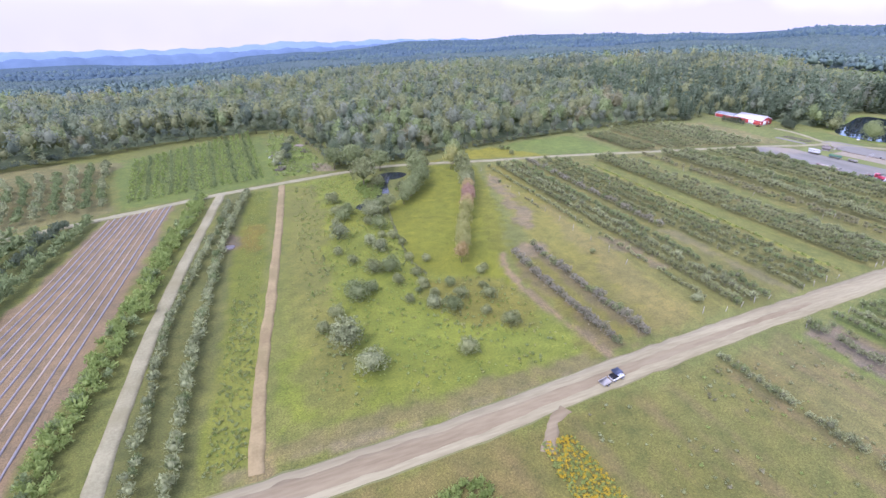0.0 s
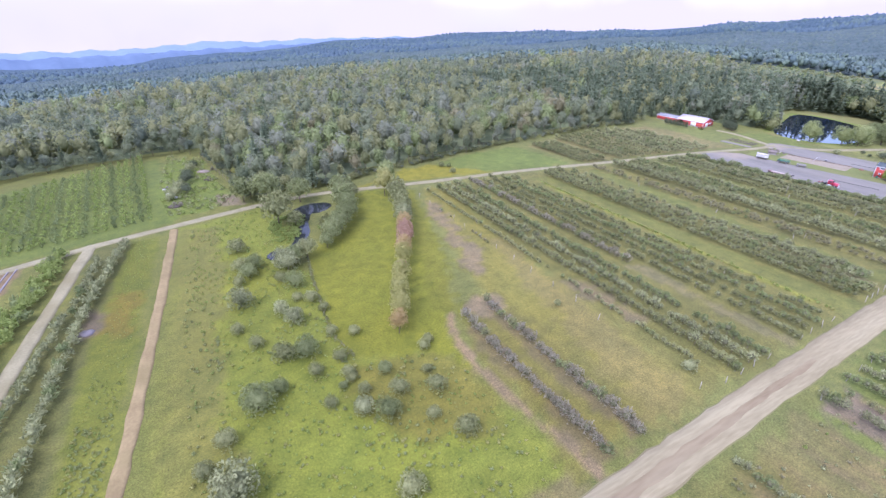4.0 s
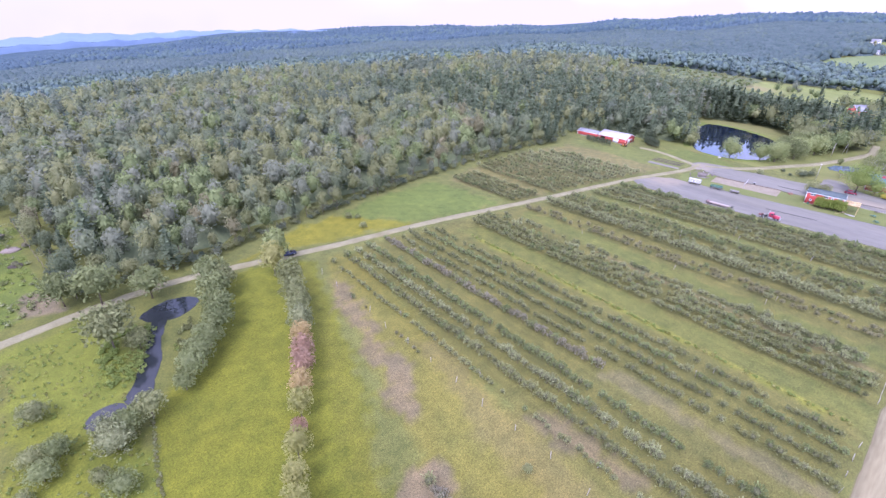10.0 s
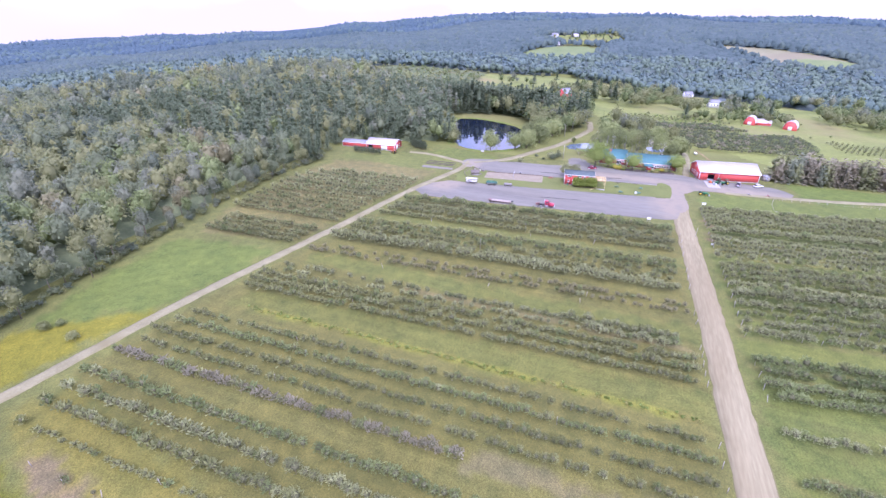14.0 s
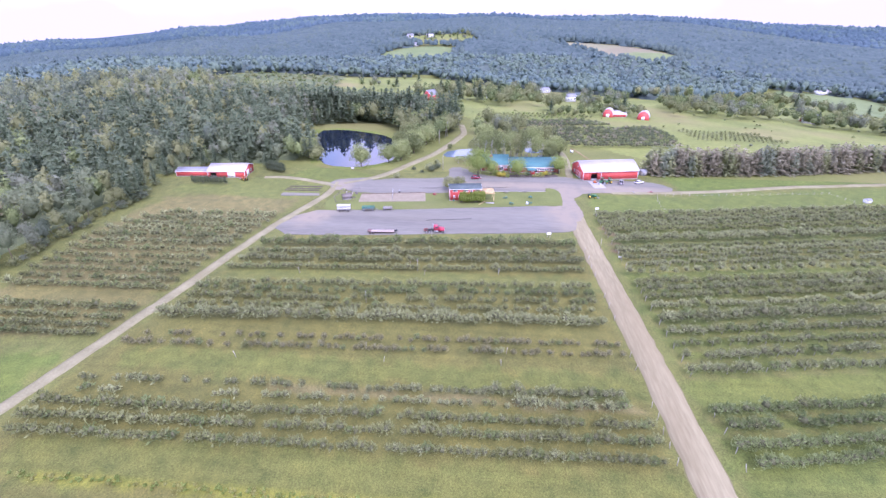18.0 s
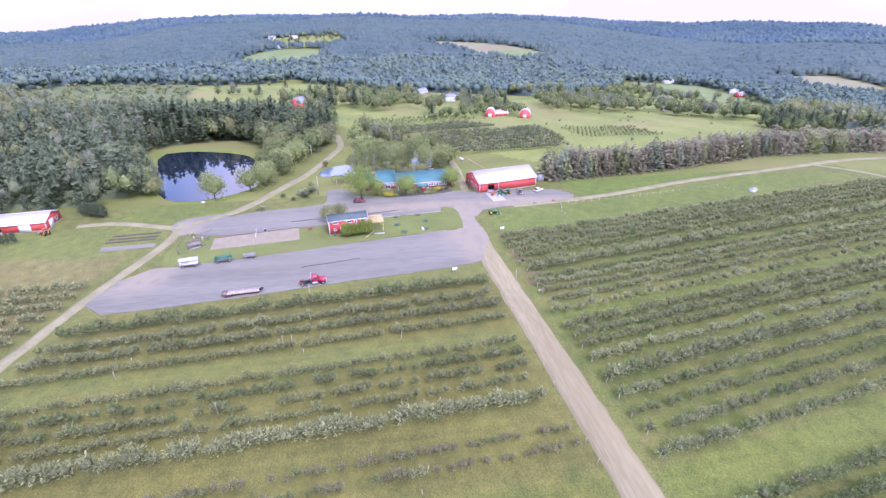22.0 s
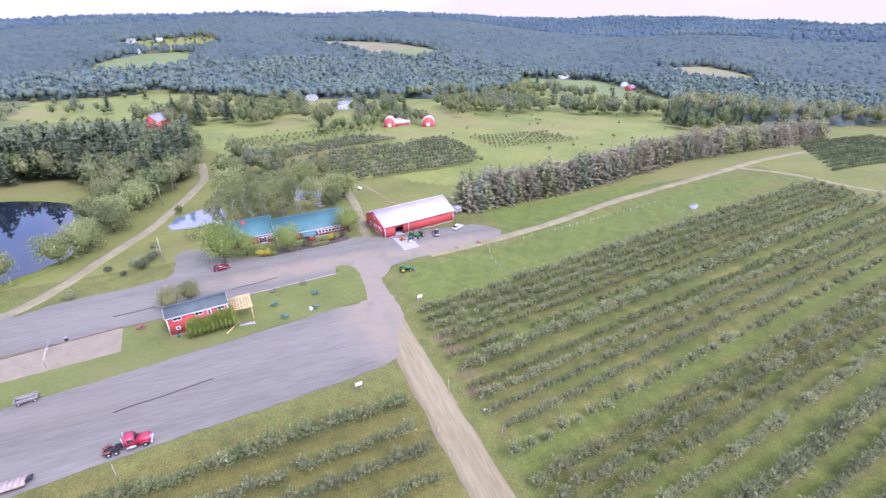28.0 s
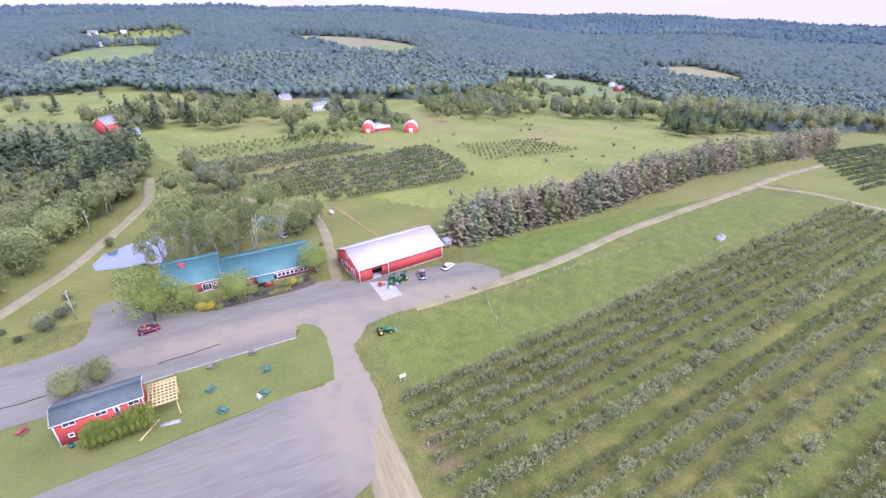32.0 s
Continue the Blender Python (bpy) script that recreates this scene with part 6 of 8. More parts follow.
for _ in range(900):
    x, y = r.uniform(50, 118), r.uniform(-4, 52)
    if noise.noise((x * 0.25, y * 0.05, 6.0)) + r.normal(0, 0.25) > 0.05:
        bed.append((x, y, 0.0, r.uniform(0.25, 0.75), r.uniform(0, 6), r.integers(0, 3), int(r.choice([0, 1, 1, 3, 5]))))
spread("bed_weeds", low_weed, bed, WEED_MATS, "scattered weed tufts in the old beds beside the road", "weeds")
veg = []
for _ in range(1500):
    y, u = r.uniform(62, 200), r.uniform(-0.5, 0.5)
    if r.uniform() < 0.4 or y < 130:
        veg.append((-11.5 + 0.1 * (y - 64) + 6.4 * u, y, 0.0, r.uniform(0.28, 0.5) if y < 118 else r.uniform(0.14, 0.28), r.uniform(0, 6), r.integers(0, 3), int(r.choice([2, 2, 2, 0, 4]))))
spread("vegetable_rows", low_weed, veg, WEED_MATS, "dense pale green vegetables along an earth track", "crop")
gold = [(158.6 + r.normal(0, 0.45), y + r.normal(0, 0.6), 0.0, r.uniform(0.35, 0.75), r.uniform(0, 6), r.integers(0, 3), int(r.uniform() < 0.4)) for y in np.arange(70, 186, 0.36) if r.uniform() < (0.95 if 100 < y < 150 else 0.6)]
spread("yellow_weeds", low_weed, gold, [LEAF_FRESH, LEAF_GOLD], "line of yellow-green weeds between orchard rows", "weeds")

slim = [leafy(260 + i, 8.8, 5.6, 0.2, 14, 1000, 0.31, 0.14) for i in range(3)]
flock("row_tree", slim, [LEAF_GOLD, LEAF_RUST, LEAF_RED, LEAF_GREY, LEAF_OLIVE, LEAF_WILLOW], BARK, "tree in a row turning from green to autumn red", "tree", [
    (54.5, 115, 0.83, 1), (57, 119.5, 0.99, 0), (59, 124, 0.97, 0), (61.5, 129.5, 0.85, 0), (64.5, 135, 0.94, 0), (67, 140, 0.62, 2), (69.5, 144.5, 0.94, 0), (72, 149, 0.97, 1), (75, 154.5, 1.03, 2), (77.5, 159.5, 1.08, 2), (79.5, 164.5, 0.99, 1),
    (82, 170, 1.17, 3), (84.5, 176, 1.24, 4), (86, 182, 1.31, 4), (88, 189, 1.38, 4), (89, 203, 1.4, 0), (92.5, 209, 1.5, 5)], "trees in the autumn row")
flock("pond_tree", [leafy(270 + i, 9, 9, 0.0, 12, 900, 0.42, 0.2) for i in range(2)], [LEAF_WILLOW, LEAF_SAGE, LEAF_OLIVE], BARK, "bushy tree beside the farm pond", "tree", [
    (45, 217, 1.35, 1), (56.5, 212, 1.20, 1), (44, 193, 1.42, 2), (49, 189, 0.7, 2), (37, 222, 1.15, 1), (72, 207, 1.24, 1), (70, 199, 1.07, 1), (68.5, 190, 1.04, 1), (66, 184, 0.96, 1), (62.5, 179.5, 0.95, 1), (59, 174.5, 0.9, 1), (56, 170.5, 0.8, 1), (53.5, 167.5, 0.6, 1), (46, 163.5, 0.8, 2), (42, 162, 0.7, 1), (73, 203, 1.04, 2)], "trees round the farm pond")
flock("yard_bush", round_bush, [LEAF_DARK, LEAF_GREY, LEAF_PURPLE], BARK, "wild shrub in the weedy yard", "bush", [
    (16, 250, 1.3, 1), (19, 258, 1.4, 0), (14, 243, 1.2, 1), (20, 266, 1.2, 0), (22, 275, 1.1, 1), (12, 238, 1.0, 1), (18, 244, 1.1, 0), (15, 229, 0.5, 2), (13, 231, 0.45, 2), (28, 258, 0.45, 2), (24, 284, 1.0, 0), (31, 272, 0.5, 2)], "shrubs in the yard")

willow = [leafy(290 + i, 8.5, 9.0, -1.2, 17, 1800, 0.3, 0.25) for i in range(3)]
flock("willow", willow, [LEAF_WILLOW, LEAF_OLIVE, LEAF_SAGE, LEAF_FRESH], BARK, "pale green drooping willow beside the water", "tree", [
    (372, 205, 1.39, 0), (356.5, 170.5, 1.39, 0), (365, 157, 1.32, 0), (371, 151, 1.39, 0), (378, 151.5, 1.25, 0), (388, 146, 1.52, 2), (398, 147, 1.59, 0), (410, 141, 1.59, 0), (404, 157, 1.18, 2), (418, 152, 1.32, 2), (432, 142, 1.32, 2), (428, 156, 1.32, 1),
    (399, 125, 0.39, 2), (404, 104, 1.6, 0), (410, 97, 1.3, 2), (411, 88, 1.3, 2), (411, 73, 1.4, 0), (387.5, 63.5, 1.4, 0), (391, 59.5, 1.15, 2), (383.5, 66, 1.1, 2), (426, 64, 1.2, 1), (366, 198, 1.06, 1)], "willows round the ponds")
flock("shade_tree", [leafy(310 + i, 8.5, 9.5, -0.7, 20, 3000, 0.22, 0.25) for i in range(2)], [LEAF_FRESH, LEAF_WILLOW, LEAF_OLIVE], BARK, "full bright green shade tree in front of the farm shop", "tree", [
    (344.6, 106.5, 1.5, 0), (347.5, 100, 0.9, 0), (345.2, 86.7, 1.05, 0), (353.2, 64.8, 1.05, 0), (320.5, 119.5, 0.8, 2), (323.5, 115, 0.7, 2)], "trees in the farmyard")
flock("garden_bush", round_bush, [LEAF_FRESH, LEAF_YELLOW, LEAF_GREY, LEAF_DARK], BARK, "garden shrub along the farmyard", "bush", [
    (344.6, 93.6, 0.7, 1), (345.0, 95.6, 0.75, 1), (347.5, 94, 0.8, 0), (348.5, 97, 0.8, 0), (344, 91.4, 0.5, 0), (347, 81, 0.7, 3), (348.5, 74, 0.6, 0), (348.8, 72, 0.75, 1), (349, 70, 0.65, 2), (350, 68, 0.6, 3), (346, 76.5, 0.45, 2),
    (338, 147.5, 0.85, 2), (353, 141, 0.6, 3), (351, 131, 1.0, 3), (354, 133, 1.1, 2), (356, 129, 0.9, 3), (360, 128, 0.8, 2), (348, 136, 0.5, 3), (366, 130, 0.7, 2), (316, 169, 0.4, 2), (364, 62, 0.4, 3), (371, 60, 0.4, 3)], "shrubs round the farmyard")


def birch_spec(seed):
    q = np.random.default_rng(seed)
    lobes = [((q.normal(0, 1.7), q.normal(0, 1.7), z), (q.uniform(1.3, 2.1),) * 2 + (q.uniform(1.6, 2.2),)) for z in (5.5, 6.5, 7, 8, 8.5, 9.5, 10, 11, 12)]
    g = Geo()
    for k in range(3):
        a, t = q.uniform(0, 6.28), q.uniform(1.2, 2.6)
        foot, tip = (0.3 * math.cos(a), 0.3 * math.sin(a), -0.2), (t * math.cos(a), t * math.sin(a), 11.0)
        g.rod(foot, tip, 0.12, 0.045, 7)
        for z in (0.45, 0.6, 0.75):
            p = [foot[i] + (tip[i] - foot[i]) * z for i in range(3)]
            b = q.uniform(0, 6.28)
            g.rod(p, (p[0] + 1.5 * math.cos(b), p[1] + 1.5 * math.sin(b), p[2] + 1.4), 0.08, 0.03, 5)
    return dict(crown=crown(q, lobes, 1250, 0.36, True), trunk=g, height=13)


flock("birch", [birch_spec(330 + i) for i in range(3)], [LEAF_WILLOW, LEAF_SAGE, LEAF_OLIVE], BIRCH, "tall birch with white trunks behind the farm shop", "tree", [
    (377, 104, 1.0, 0), (379, 99, 1.1, 1), (383, 94, 1.0, 0), (377, 91, 1.1, 0), (378, 85, 1.1, 2), (384, 88, 1.0, 0), (376, 80, 1.1, 1), (381, 76, 1.0, 0), (388, 82, 1.1, 1), (386, 100, 1.0, 1), (378, 72, 0.9, 0), (373, 97, 0.8, 1), (375, 86, 0.8, 2), (374, 110, 0.9, 2), (390, 92, 1.0, 2), (384, 108, 1.0, 1), (430, 131, 1.0, 0), (446, 150, 1.1, 0)], "birches behind the shop")

row_pine = [conifer(350 + i, 11.6, w, 0.3, 15, 520, 0.66, point=0.42) for i, w in enumerate((8.4, 9.2, 7.6, 8.8))]
NEEDLE_DRY = leafage("needles_brownish", (0.265, 0.245, 0.16), (0.41, 0.385, 0.27), thin=0.5)
NEEDLE_PALE = leafage("needles_pale_green", (0.2, 0.23, 0.15), (0.35, 0.385, 0.265))
LINE = [(355.5, 18), (356.5, -3.5), (359, -30), (364.5, -62), (373.6, -103), (379, -146), (388.5, -203), (404, -272)]
places = []
for (x0, y0), (x1, y1) in zip(LINE, LINE[1:]):
    n = int(math.hypot(x1 - x0, y1 - y0) / 3.7)
    for i in range(n):
        for k in (0, 1, 2):
            t = (i + r.uniform(0.2, 0.8)) / n
            places.append((x0 + (x1 - x0) * t + 3.9 * k + r.normal(0, 0.6), y0 + (y1 - y0) * t, r.uniform(0.85, 1.26), int(r.choice([0, 0, 0, 0, 2, 2, 1]))))
flock("row_pine", row_pine, [NEEDLE_DRY, NEEDLE_PALE, LEAF_GREY], BARK, "brownish green pine in a dense windbreak row", "tree", places, "pines in the windbreak")

# loose woods and hedgerow trees beyond the farm
mini = [leafy(380 + i, h, w, 0.2, 8, 190, 0.66) for i, (h, w) in enumerate(((11, 8.5), (9, 8), (13, 8.5)))] + [conifer(390, 16, 8, 2.5, 11, 200, 1.0), leafy(394, 9, 9, 0.1, 4, 40, 1.2)]
places = []


# strips kept free of trees along the camera's sightlines to the far houses
VISTAS = [(608, 152, 0.97, 0.24, 17), (635, 15, 0.99, -0.1, 7), (572, -178, 0.85, -0.52, 7), (711, 33, 1.0, 0.0, 7)]


def scatter(poly, number, s0, s1, pine=0.1, low=False):
    xs, ys, n = [p[0] for p in poly], [p[1] for p in poly], 0
    while n < number:
        x, y = r.uniform(min(xs), max(xs)), r.uniform(min(ys), max(ys))
        if inside(x, y, poly):
            n += 1
            if any(abs((x - bx) * ny - (y - by) * nx) < w and -70 < (x - bx) * nx + (y - by) * ny < 12 for bx, by, nx, ny, w in VISTAS):
                continue
            k = 4 if low else 3 if r.uniform() < pine else int(r.integers(0, 3))
            places.append((x, y, float(land(x, y)), r.uniform(s0, s1) * (1.0 if low else 1.2), r.uniform(0, 6), k, 5 if k == 3 else (3, 1, 6, 3, 1, 5, 1)[wood_material(x, y, r)]))


scatter([(404, 135), (440, 126), (500, 122), (535, 128), (520, 190), (470, 190), (448, 165)], 120, 0.8, 1.3, 0.22)
scatter(CLEARING, 170, 0.3, 0.75, low=True)
scatter([(474, 152), (496, 170), (502, 210), (482, 248), (462, 238), (480, 206)], 60, 1.0, 1.45, 0.85)
scatter([(600, 140), (650, 120), (690, 150), (660, 190)], 40, 0.8, 1.3)
scatter([(640, 60), (700, 20), (730, 60), (690, 110)], 36, 0.8, 1.3)
scatter([(560, 50), (640, 40), (700, -10), (690, -60), (620, -30), (560, 10)], 44, 0.7, 1.25, 0.04)
scatter([(560, -60), (640, -80), (700, -140), (690, -180), (600, -180), (555, -130)], 62, 0.7, 1.2, 0.03)
scatter([(540, -170), (600, -180), (640, -250), (640, -330), (600, -300), (540, -260)], 48, 0.7, 1.2, 0.03)
scatter([(450, -195), (490, -200), (520, -275), (450, -280)], 40, 0.75, 1.0, 0.5)
scatter([(690, -150), (760, -190), (860, -300), (740, -350), (700, -300)], 60, 0.8, 1.25)
scatter([(690, 110), (780, 90), (800, 140), (720, 150)], 14, 0.7, 1.2)
scatter(RIDGEFIELD, 160, 0.3, 0.7, low=True)
scatter([(700, 285), (850, 315), (905, 250), (830, 100), (700, 200)], 16, 0.5, 1.0)
scatter(PASTURE, 70, 0.12, 0.35, low=True)
scatter(VALLEY, 60, 0.15, 0.4, low=True)
scatter([(600, 105), (600, 50), (640, 55), (690, 75), (660, 130)], 30, 0.9, 1.35)
scatter([(650, -75), (668, -110), (595, -195), (535, -275), (508, -258), (556, -160)], 45, 0.8, 1.2, 0.03)
scatter([(530, -22), (560, -45), (590, -30), (580, 0), (560, -10)], 14, 0.7, 1.1)
scatter(HILLTOP, 26, 0.7, 1.1)
scatter(EASTFIELD, 6, 0.6, 1.0)
scatter([(430, 90), (450, 60), (470, 100), (450, 118)], 14, 0.7, 1.1)
scatter([(530, 60), (560, 40), (575, -20), (545, -10)], 16, 0.4, 0.8)
spread("hedgerow_trees", mini, places, WOOD_MATS, "green trees in clumps and hedgerows between far fields", "trees")

far_bush = [leafy(400 + i, h, 3.0, 0.1, 4, 54, 0.42, 0.05, True) for i, h in enumerate((2.6, 2.3, 2.8, 2.1))]
far_rows = []
BLOCK = [(449, 82), (425, 62), (409.5, 47), (411, 10), (414, -18), (440, -24), (479, -23), (473, 30), (464, 62)]
for x0 in np.arange(412, 481, 6.2):
    for y in np.arange(-26, 84, 1.9):
        x = x0 - 0.06 * (y - 46)
        if inside(x, y, BLOCK) and r.uniform() > 0.05:
            far_rows.append((x + r.normal(0, 0.3), y, float(land(x, y)), r.uniform(0.95, 1.4), r.uniform(0, 6), r.integers(0, 4), int(r.choice([DEEP, DEEP, MID, PURPLE, DEEP]))))
for k in range(5):
    for y in np.arange(8 + 4 * k, 88 + 4.5 * k, 1.9):
        x = 467 + 0.33 * (85 - y) + 6.3 * k
        far_rows.append((x + r.normal(0, 0.3), y, float(land(x, y)), r.uniform(0.95, 1.4), r.uniform(0, 6), r.integers(0, 4), int(r.choice([DEEP, DEEP, MID, PURPLE, DEEP]))))
spread("far_orchard", far_bush, far_rows, ROW_MATS + [TWIG_SHADE], "dark brownish orchard rows beyond the farm buildings", "orchard", inner=8)
far_rows = []
for k in range(5):
    for y in np.arange(14 + 2 * k, 112, 4.2 if k < 4 else 3.0):
        x = 513 + 0.2 * (106 - y) + 6.0 * k
        far_rows.append((x + r.normal(0, 0.4), y + r.normal(0, 0.5), float(land(x, y)), r.uniform(0.6, 1.15), r.uniform(0, 6), r.integers(0, 4), int(r.choice([FRESH, OLIVE, MID, GREY]))))
for x0 in (440, 447, 454, 461, 468, 475):
    for y in np.arange(-96, -38, 3.0):
        far_rows.append((x0, y, float(land(x0, y)), r.uniform(0.6, 1.1), r.uniform(0, 6), r.integers(0, 4), int(r.choice([GREY, OLIVE]))))
for x0 in np.arange(358, 410, 5.5):
    for y in np.arange(-320, -165 - (x0 - 358) * 1.2, 2.2):
        far_rows.append((x0 - 26 - (y + 165) * 0.12, y, float(land(x0, y)), r.uniform(0.8, 1.25), r.uniform(0, 6), r.integers(0, 4), int(r.choice([DEEP, MID]))))
spread("far_orchard", far_bush, far_rows, ROW_MATS, "green orchard rows on the far slope", "orchard")
for k in range(11):
    u = k / 10
    strip = [(-49 + 19 * u, 187.5 + 8.5 * u), (-56 + 19.5 * u, 140 + 2 * u), (-64 + 22 * u, 100), (-76 + 29 * u, 52)]
    ribbon("mulch_row", strip, 0.45 if k % 4 else 0.4, 0.16, PLASTIC if k % 4 else STRAW, "grey plastic mulch strip with small plants" if k % 4 else "straw mulch strip between planted beds", "mulch row", 0.12)


# ---- buildings ----
def window(parent, x, y, z, w, h, bars=1, frame_mat=WHITE, face=-1, glass=GLASS):
    """A window in a front wall (face -1) at y; x, z: its middle."""
    pane = Geo().box(x - w / 2, y + face * 0.03, z - h / 2, x + w / 2, y + face * 0.05, z + h / 2)
    holder = part("window", pane, glass, parent)
    g, t = Geo(), 0.16
    g.box(x - w / 2 - t, y + face * 0.02, z + h / 2, x + w / 2 + t, y + face * 0.12, z + h / 2 + t).box(x - w / 2 - t, y + face * 0.02, z - h / 2 - t, x + w / 2 + t, y + face * 0.14, z - h / 2)
    g.box(x - w / 2 - t, y + face * 0.02, z - h / 2, x - w / 2, y + face * 0.12, z + h / 2).box(x + w / 2, y + face * 0.02, z - h / 2, x + w / 2 + t, y + face * 0.12, z + h / 2)
    for i in range(bars):
        u = x - w / 2 + w * (i + 1) / (bars + 1)
        g.box(u - 0.04, y + face * 0.05, z - h / 2, u + 0.04, y + face * 0.09, z + h / 2)
    part("window_frame", g, frame_mat, holder)
    return holder


def side_window(parent, x, y, z, w, h, face=-1):
    """A window in an end wall at x; y, z: its middle."""
    pane = part("window", Geo().box(x + face * 0.03, y - w / 2, z - h / 2, x + face * 0.05, y + w / 2, z + h / 2), GLASS, parent)
    g, t = Geo(), 0.14
    for a, b, c, d in ((-w / 2 - t, h / 2, w / 2 + t, h / 2 + t), (-w / 2 - t, -h / 2 - t, w / 2 + t, -h / 2), (-w / 2 - t, -h / 2, -w / 2, h / 2), (w / 2, -h / 2, w / 2 + t, h / 2)):
        g.box(x + face * 0.02, y + a, z + b, x + face * 0.12, y + c, z + d)
    part("window_frame", g, WHITE, pane)


def gabled(name, label, category, m, L, W, eave, ridge, wall, roof, over=0.5, rib=0.6, trim=WHITE, openings=(), group=""):
    """A house with walls, a ribbed gable roof and white trim. x runs along the ridge, the front is at y = 0. openings: (x0, x1, height) through the front."""
    ob = thing(name, label, category, group, m)
    front, t, x = Geo(), 0.18, 0.0
    for a, b, h in sorted(openings):
        front.box(x, 0, -0.2, a, t, eave).box(a, 0, h, b, t, eave)
        x = b
    front.box(x, 0, -0.2, L, t, eave)
    boards, battens = np.arange(0.45, L, 0.9), []
    for u in boards:
        if not any(a - 0.1 < u < b + 0.1 for a, b, h in openings):
            battens.append(u)
    first = part("wall", front, wall, ob)
    if rib < 1:
        strip = Geo().box(-0.03, -0.025, 0, 0.03, 0.005, eave - 0.02).mesh("batten", wall)
        for u in battens:
            child("batten", strip, first, "", pose(u, 0, 0))
    part("wall", Geo().box(0, W - t, -0.2, L, W, eave), wall, ob)
    for u, s in ((0, 1), (L, -1)):
        part("wall", Geo().prism([(t + 0.003, -0.2), (W - t - 0.003, -0.2), (W - t - 0.003, eave), (W / 2, ridge - 0.05), (t + 0.003, eave)], "x", u, u + s * t), wall, ob)
    run = math.hypot(W / 2, ridge - eave)
    slope = (ridge - eave) / (W / 2)
    for s in (0, 1):
        g = Geo()
        lo, hi = (-over, eave - over * slope), (W / 2, ridge)
        f = (lambda y: W - y) if s else (lambda y: y)
        g.prism([(f(lo[0]), lo[1]), (f(hi[0]), hi[1]), (f(hi[0]), hi[1] + 0.14), (f(lo[0]), lo[1] + 0.14)], "x", -over, L + over)
        plane = part("roof", g, roof, ob)
        if rib < 1:
            seam = Geo().prism([(f(lo[0]), lo[1] + 0.13), (f(hi[0]), hi[1] + 0.13), (f(hi[0]), hi[1] + 0.19), (f(lo[0]), lo[1] + 0.19)], "x", 0, 0.06).mesh("seam", roof)
            for u in np.arange(-over + 0.1, L + over, rib):
                child("seam", seam, plane, "", pose(u, 0, 0))
    part("ridge_cap", Geo().prism([(W / 2 - 0.3, ridge + 0.06), (W / 2, ridge + 0.24), (W / 2 + 0.3, ridge + 0.06)], "x", -over - 0.01, L + over + 0.01), roof, ob)
    part("fascia", Geo().box(-over, -over - 0.04, eave - over * slope - 0.1, L + over, -over, eave - over * slope + 0.13), trim, ob)
    for u in (-over - 0.04, L + over):
        g = Geo()
        for f in ((lambda y: y), (lambda y: W - y)):
            g.prism([(f(-over), eave - over * slope - 0.1), (f(W / 2), ridge - 0.1), (f(W / 2), ridge + 0.16), (f(-over), eave - over * slope + 0.16)], "x", u, u + 0.04)
        part("gable_trim", g, trim, ob)
    for u in (0, L):
        part("corner_trim", Geo().box(u - 0.1, -0.05, 0, u + 0.1, 0.1, eave - 0.1), trim, ob)
    if openings:
        # near-black panel added behind the openings, shade of the interior in its colour
        part("inside", Geo().box(0.3, 3.0, 0.0, L - 0.3, 3.1, eave - 0.1), DARK, ob)
    part("foundation", Geo().box(-0.06, -0.06, -0.3, L + 0.06, W + 0.06, 0.25), CONCRETE, ob)
    return ob


barn = gabled("barn", "big red barn with a white metal roof", "barn", pose(342, 54, 0, 0, 0, -79), 28.5, 16, 4.6, 8.0, RED, ROOFWHITE, 0.5, 0.75, openings=((4.0, 7.2, 3.2),))
hut = thing("garden_shed", "small pale shed with a low gable roof behind the barn", "shed", "", pose(353.0, 22.6, 0, 0, 0, -79))
part("wall", Geo().box(0, 0, -0.1, 3.0, 3.0, 2.2), POSTWOOD, hut)
part("roof", Geo().prism([(-0.3, 2.2), (3.3, 2.2), (3.3, 2.3), (1.5, 3.1), (-0.3, 2.3)], "x", -0.25, 3.25), GREYROOF, hut)
part("door", Geo().box(0.9, -0.06, 0.1, 1.9, -0.01, 1.9), STEEL, hut)
side_window(hut, -0.02, 1.5, 1.3, 0.8, 0.8)
part("base_board", Geo().box(7.4, -0.12, 0, 28.4, -0.07, 0.45), POSTWOOD, barn)
for y0, w in ((3.0, 2.6), (6.6, 3.4)):
    d = part("door", Geo().box(-0.1, y0, 0.1, -0.03, y0 + w, 3.0), RED, barn)
    g = Geo()
    for a, b, c, e in ((0, 0, w, 0.2), (0, 2.7, w, 2.9), (0, 0, 0.2, 2.9), (w - 0.2, 0, w, 2.9), (w / 2 - 0.1, 0, w / 2 + 0.1, 2.9)):
        g.box(-0.15, y0 + a, 0.1 + b, -0.1, y0 + c, 0.1 + e)
    part("door_trim", g, WHITE, d)
side_window(barn, -0.02, 12.2, 1.8, 1.0, 1.2)
side_window(barn, -0.02, 8.0, 5.6, 1.0, 1.0)
part("flue", Geo().rod((9.0, -0.6, 0), (9.0, -0.6, 5.6), 0.1, 0.08), WHITE, barn, "white upright pipe")
pad = patch("concrete_pad", [(341.2, 51.7), (330, 50.7), (331, 45), (339.6, 45.4)], 0.24, CONCRETE, "pale concrete pad in front of the barn door", "pad", 0.03, 2.0, soft=0)

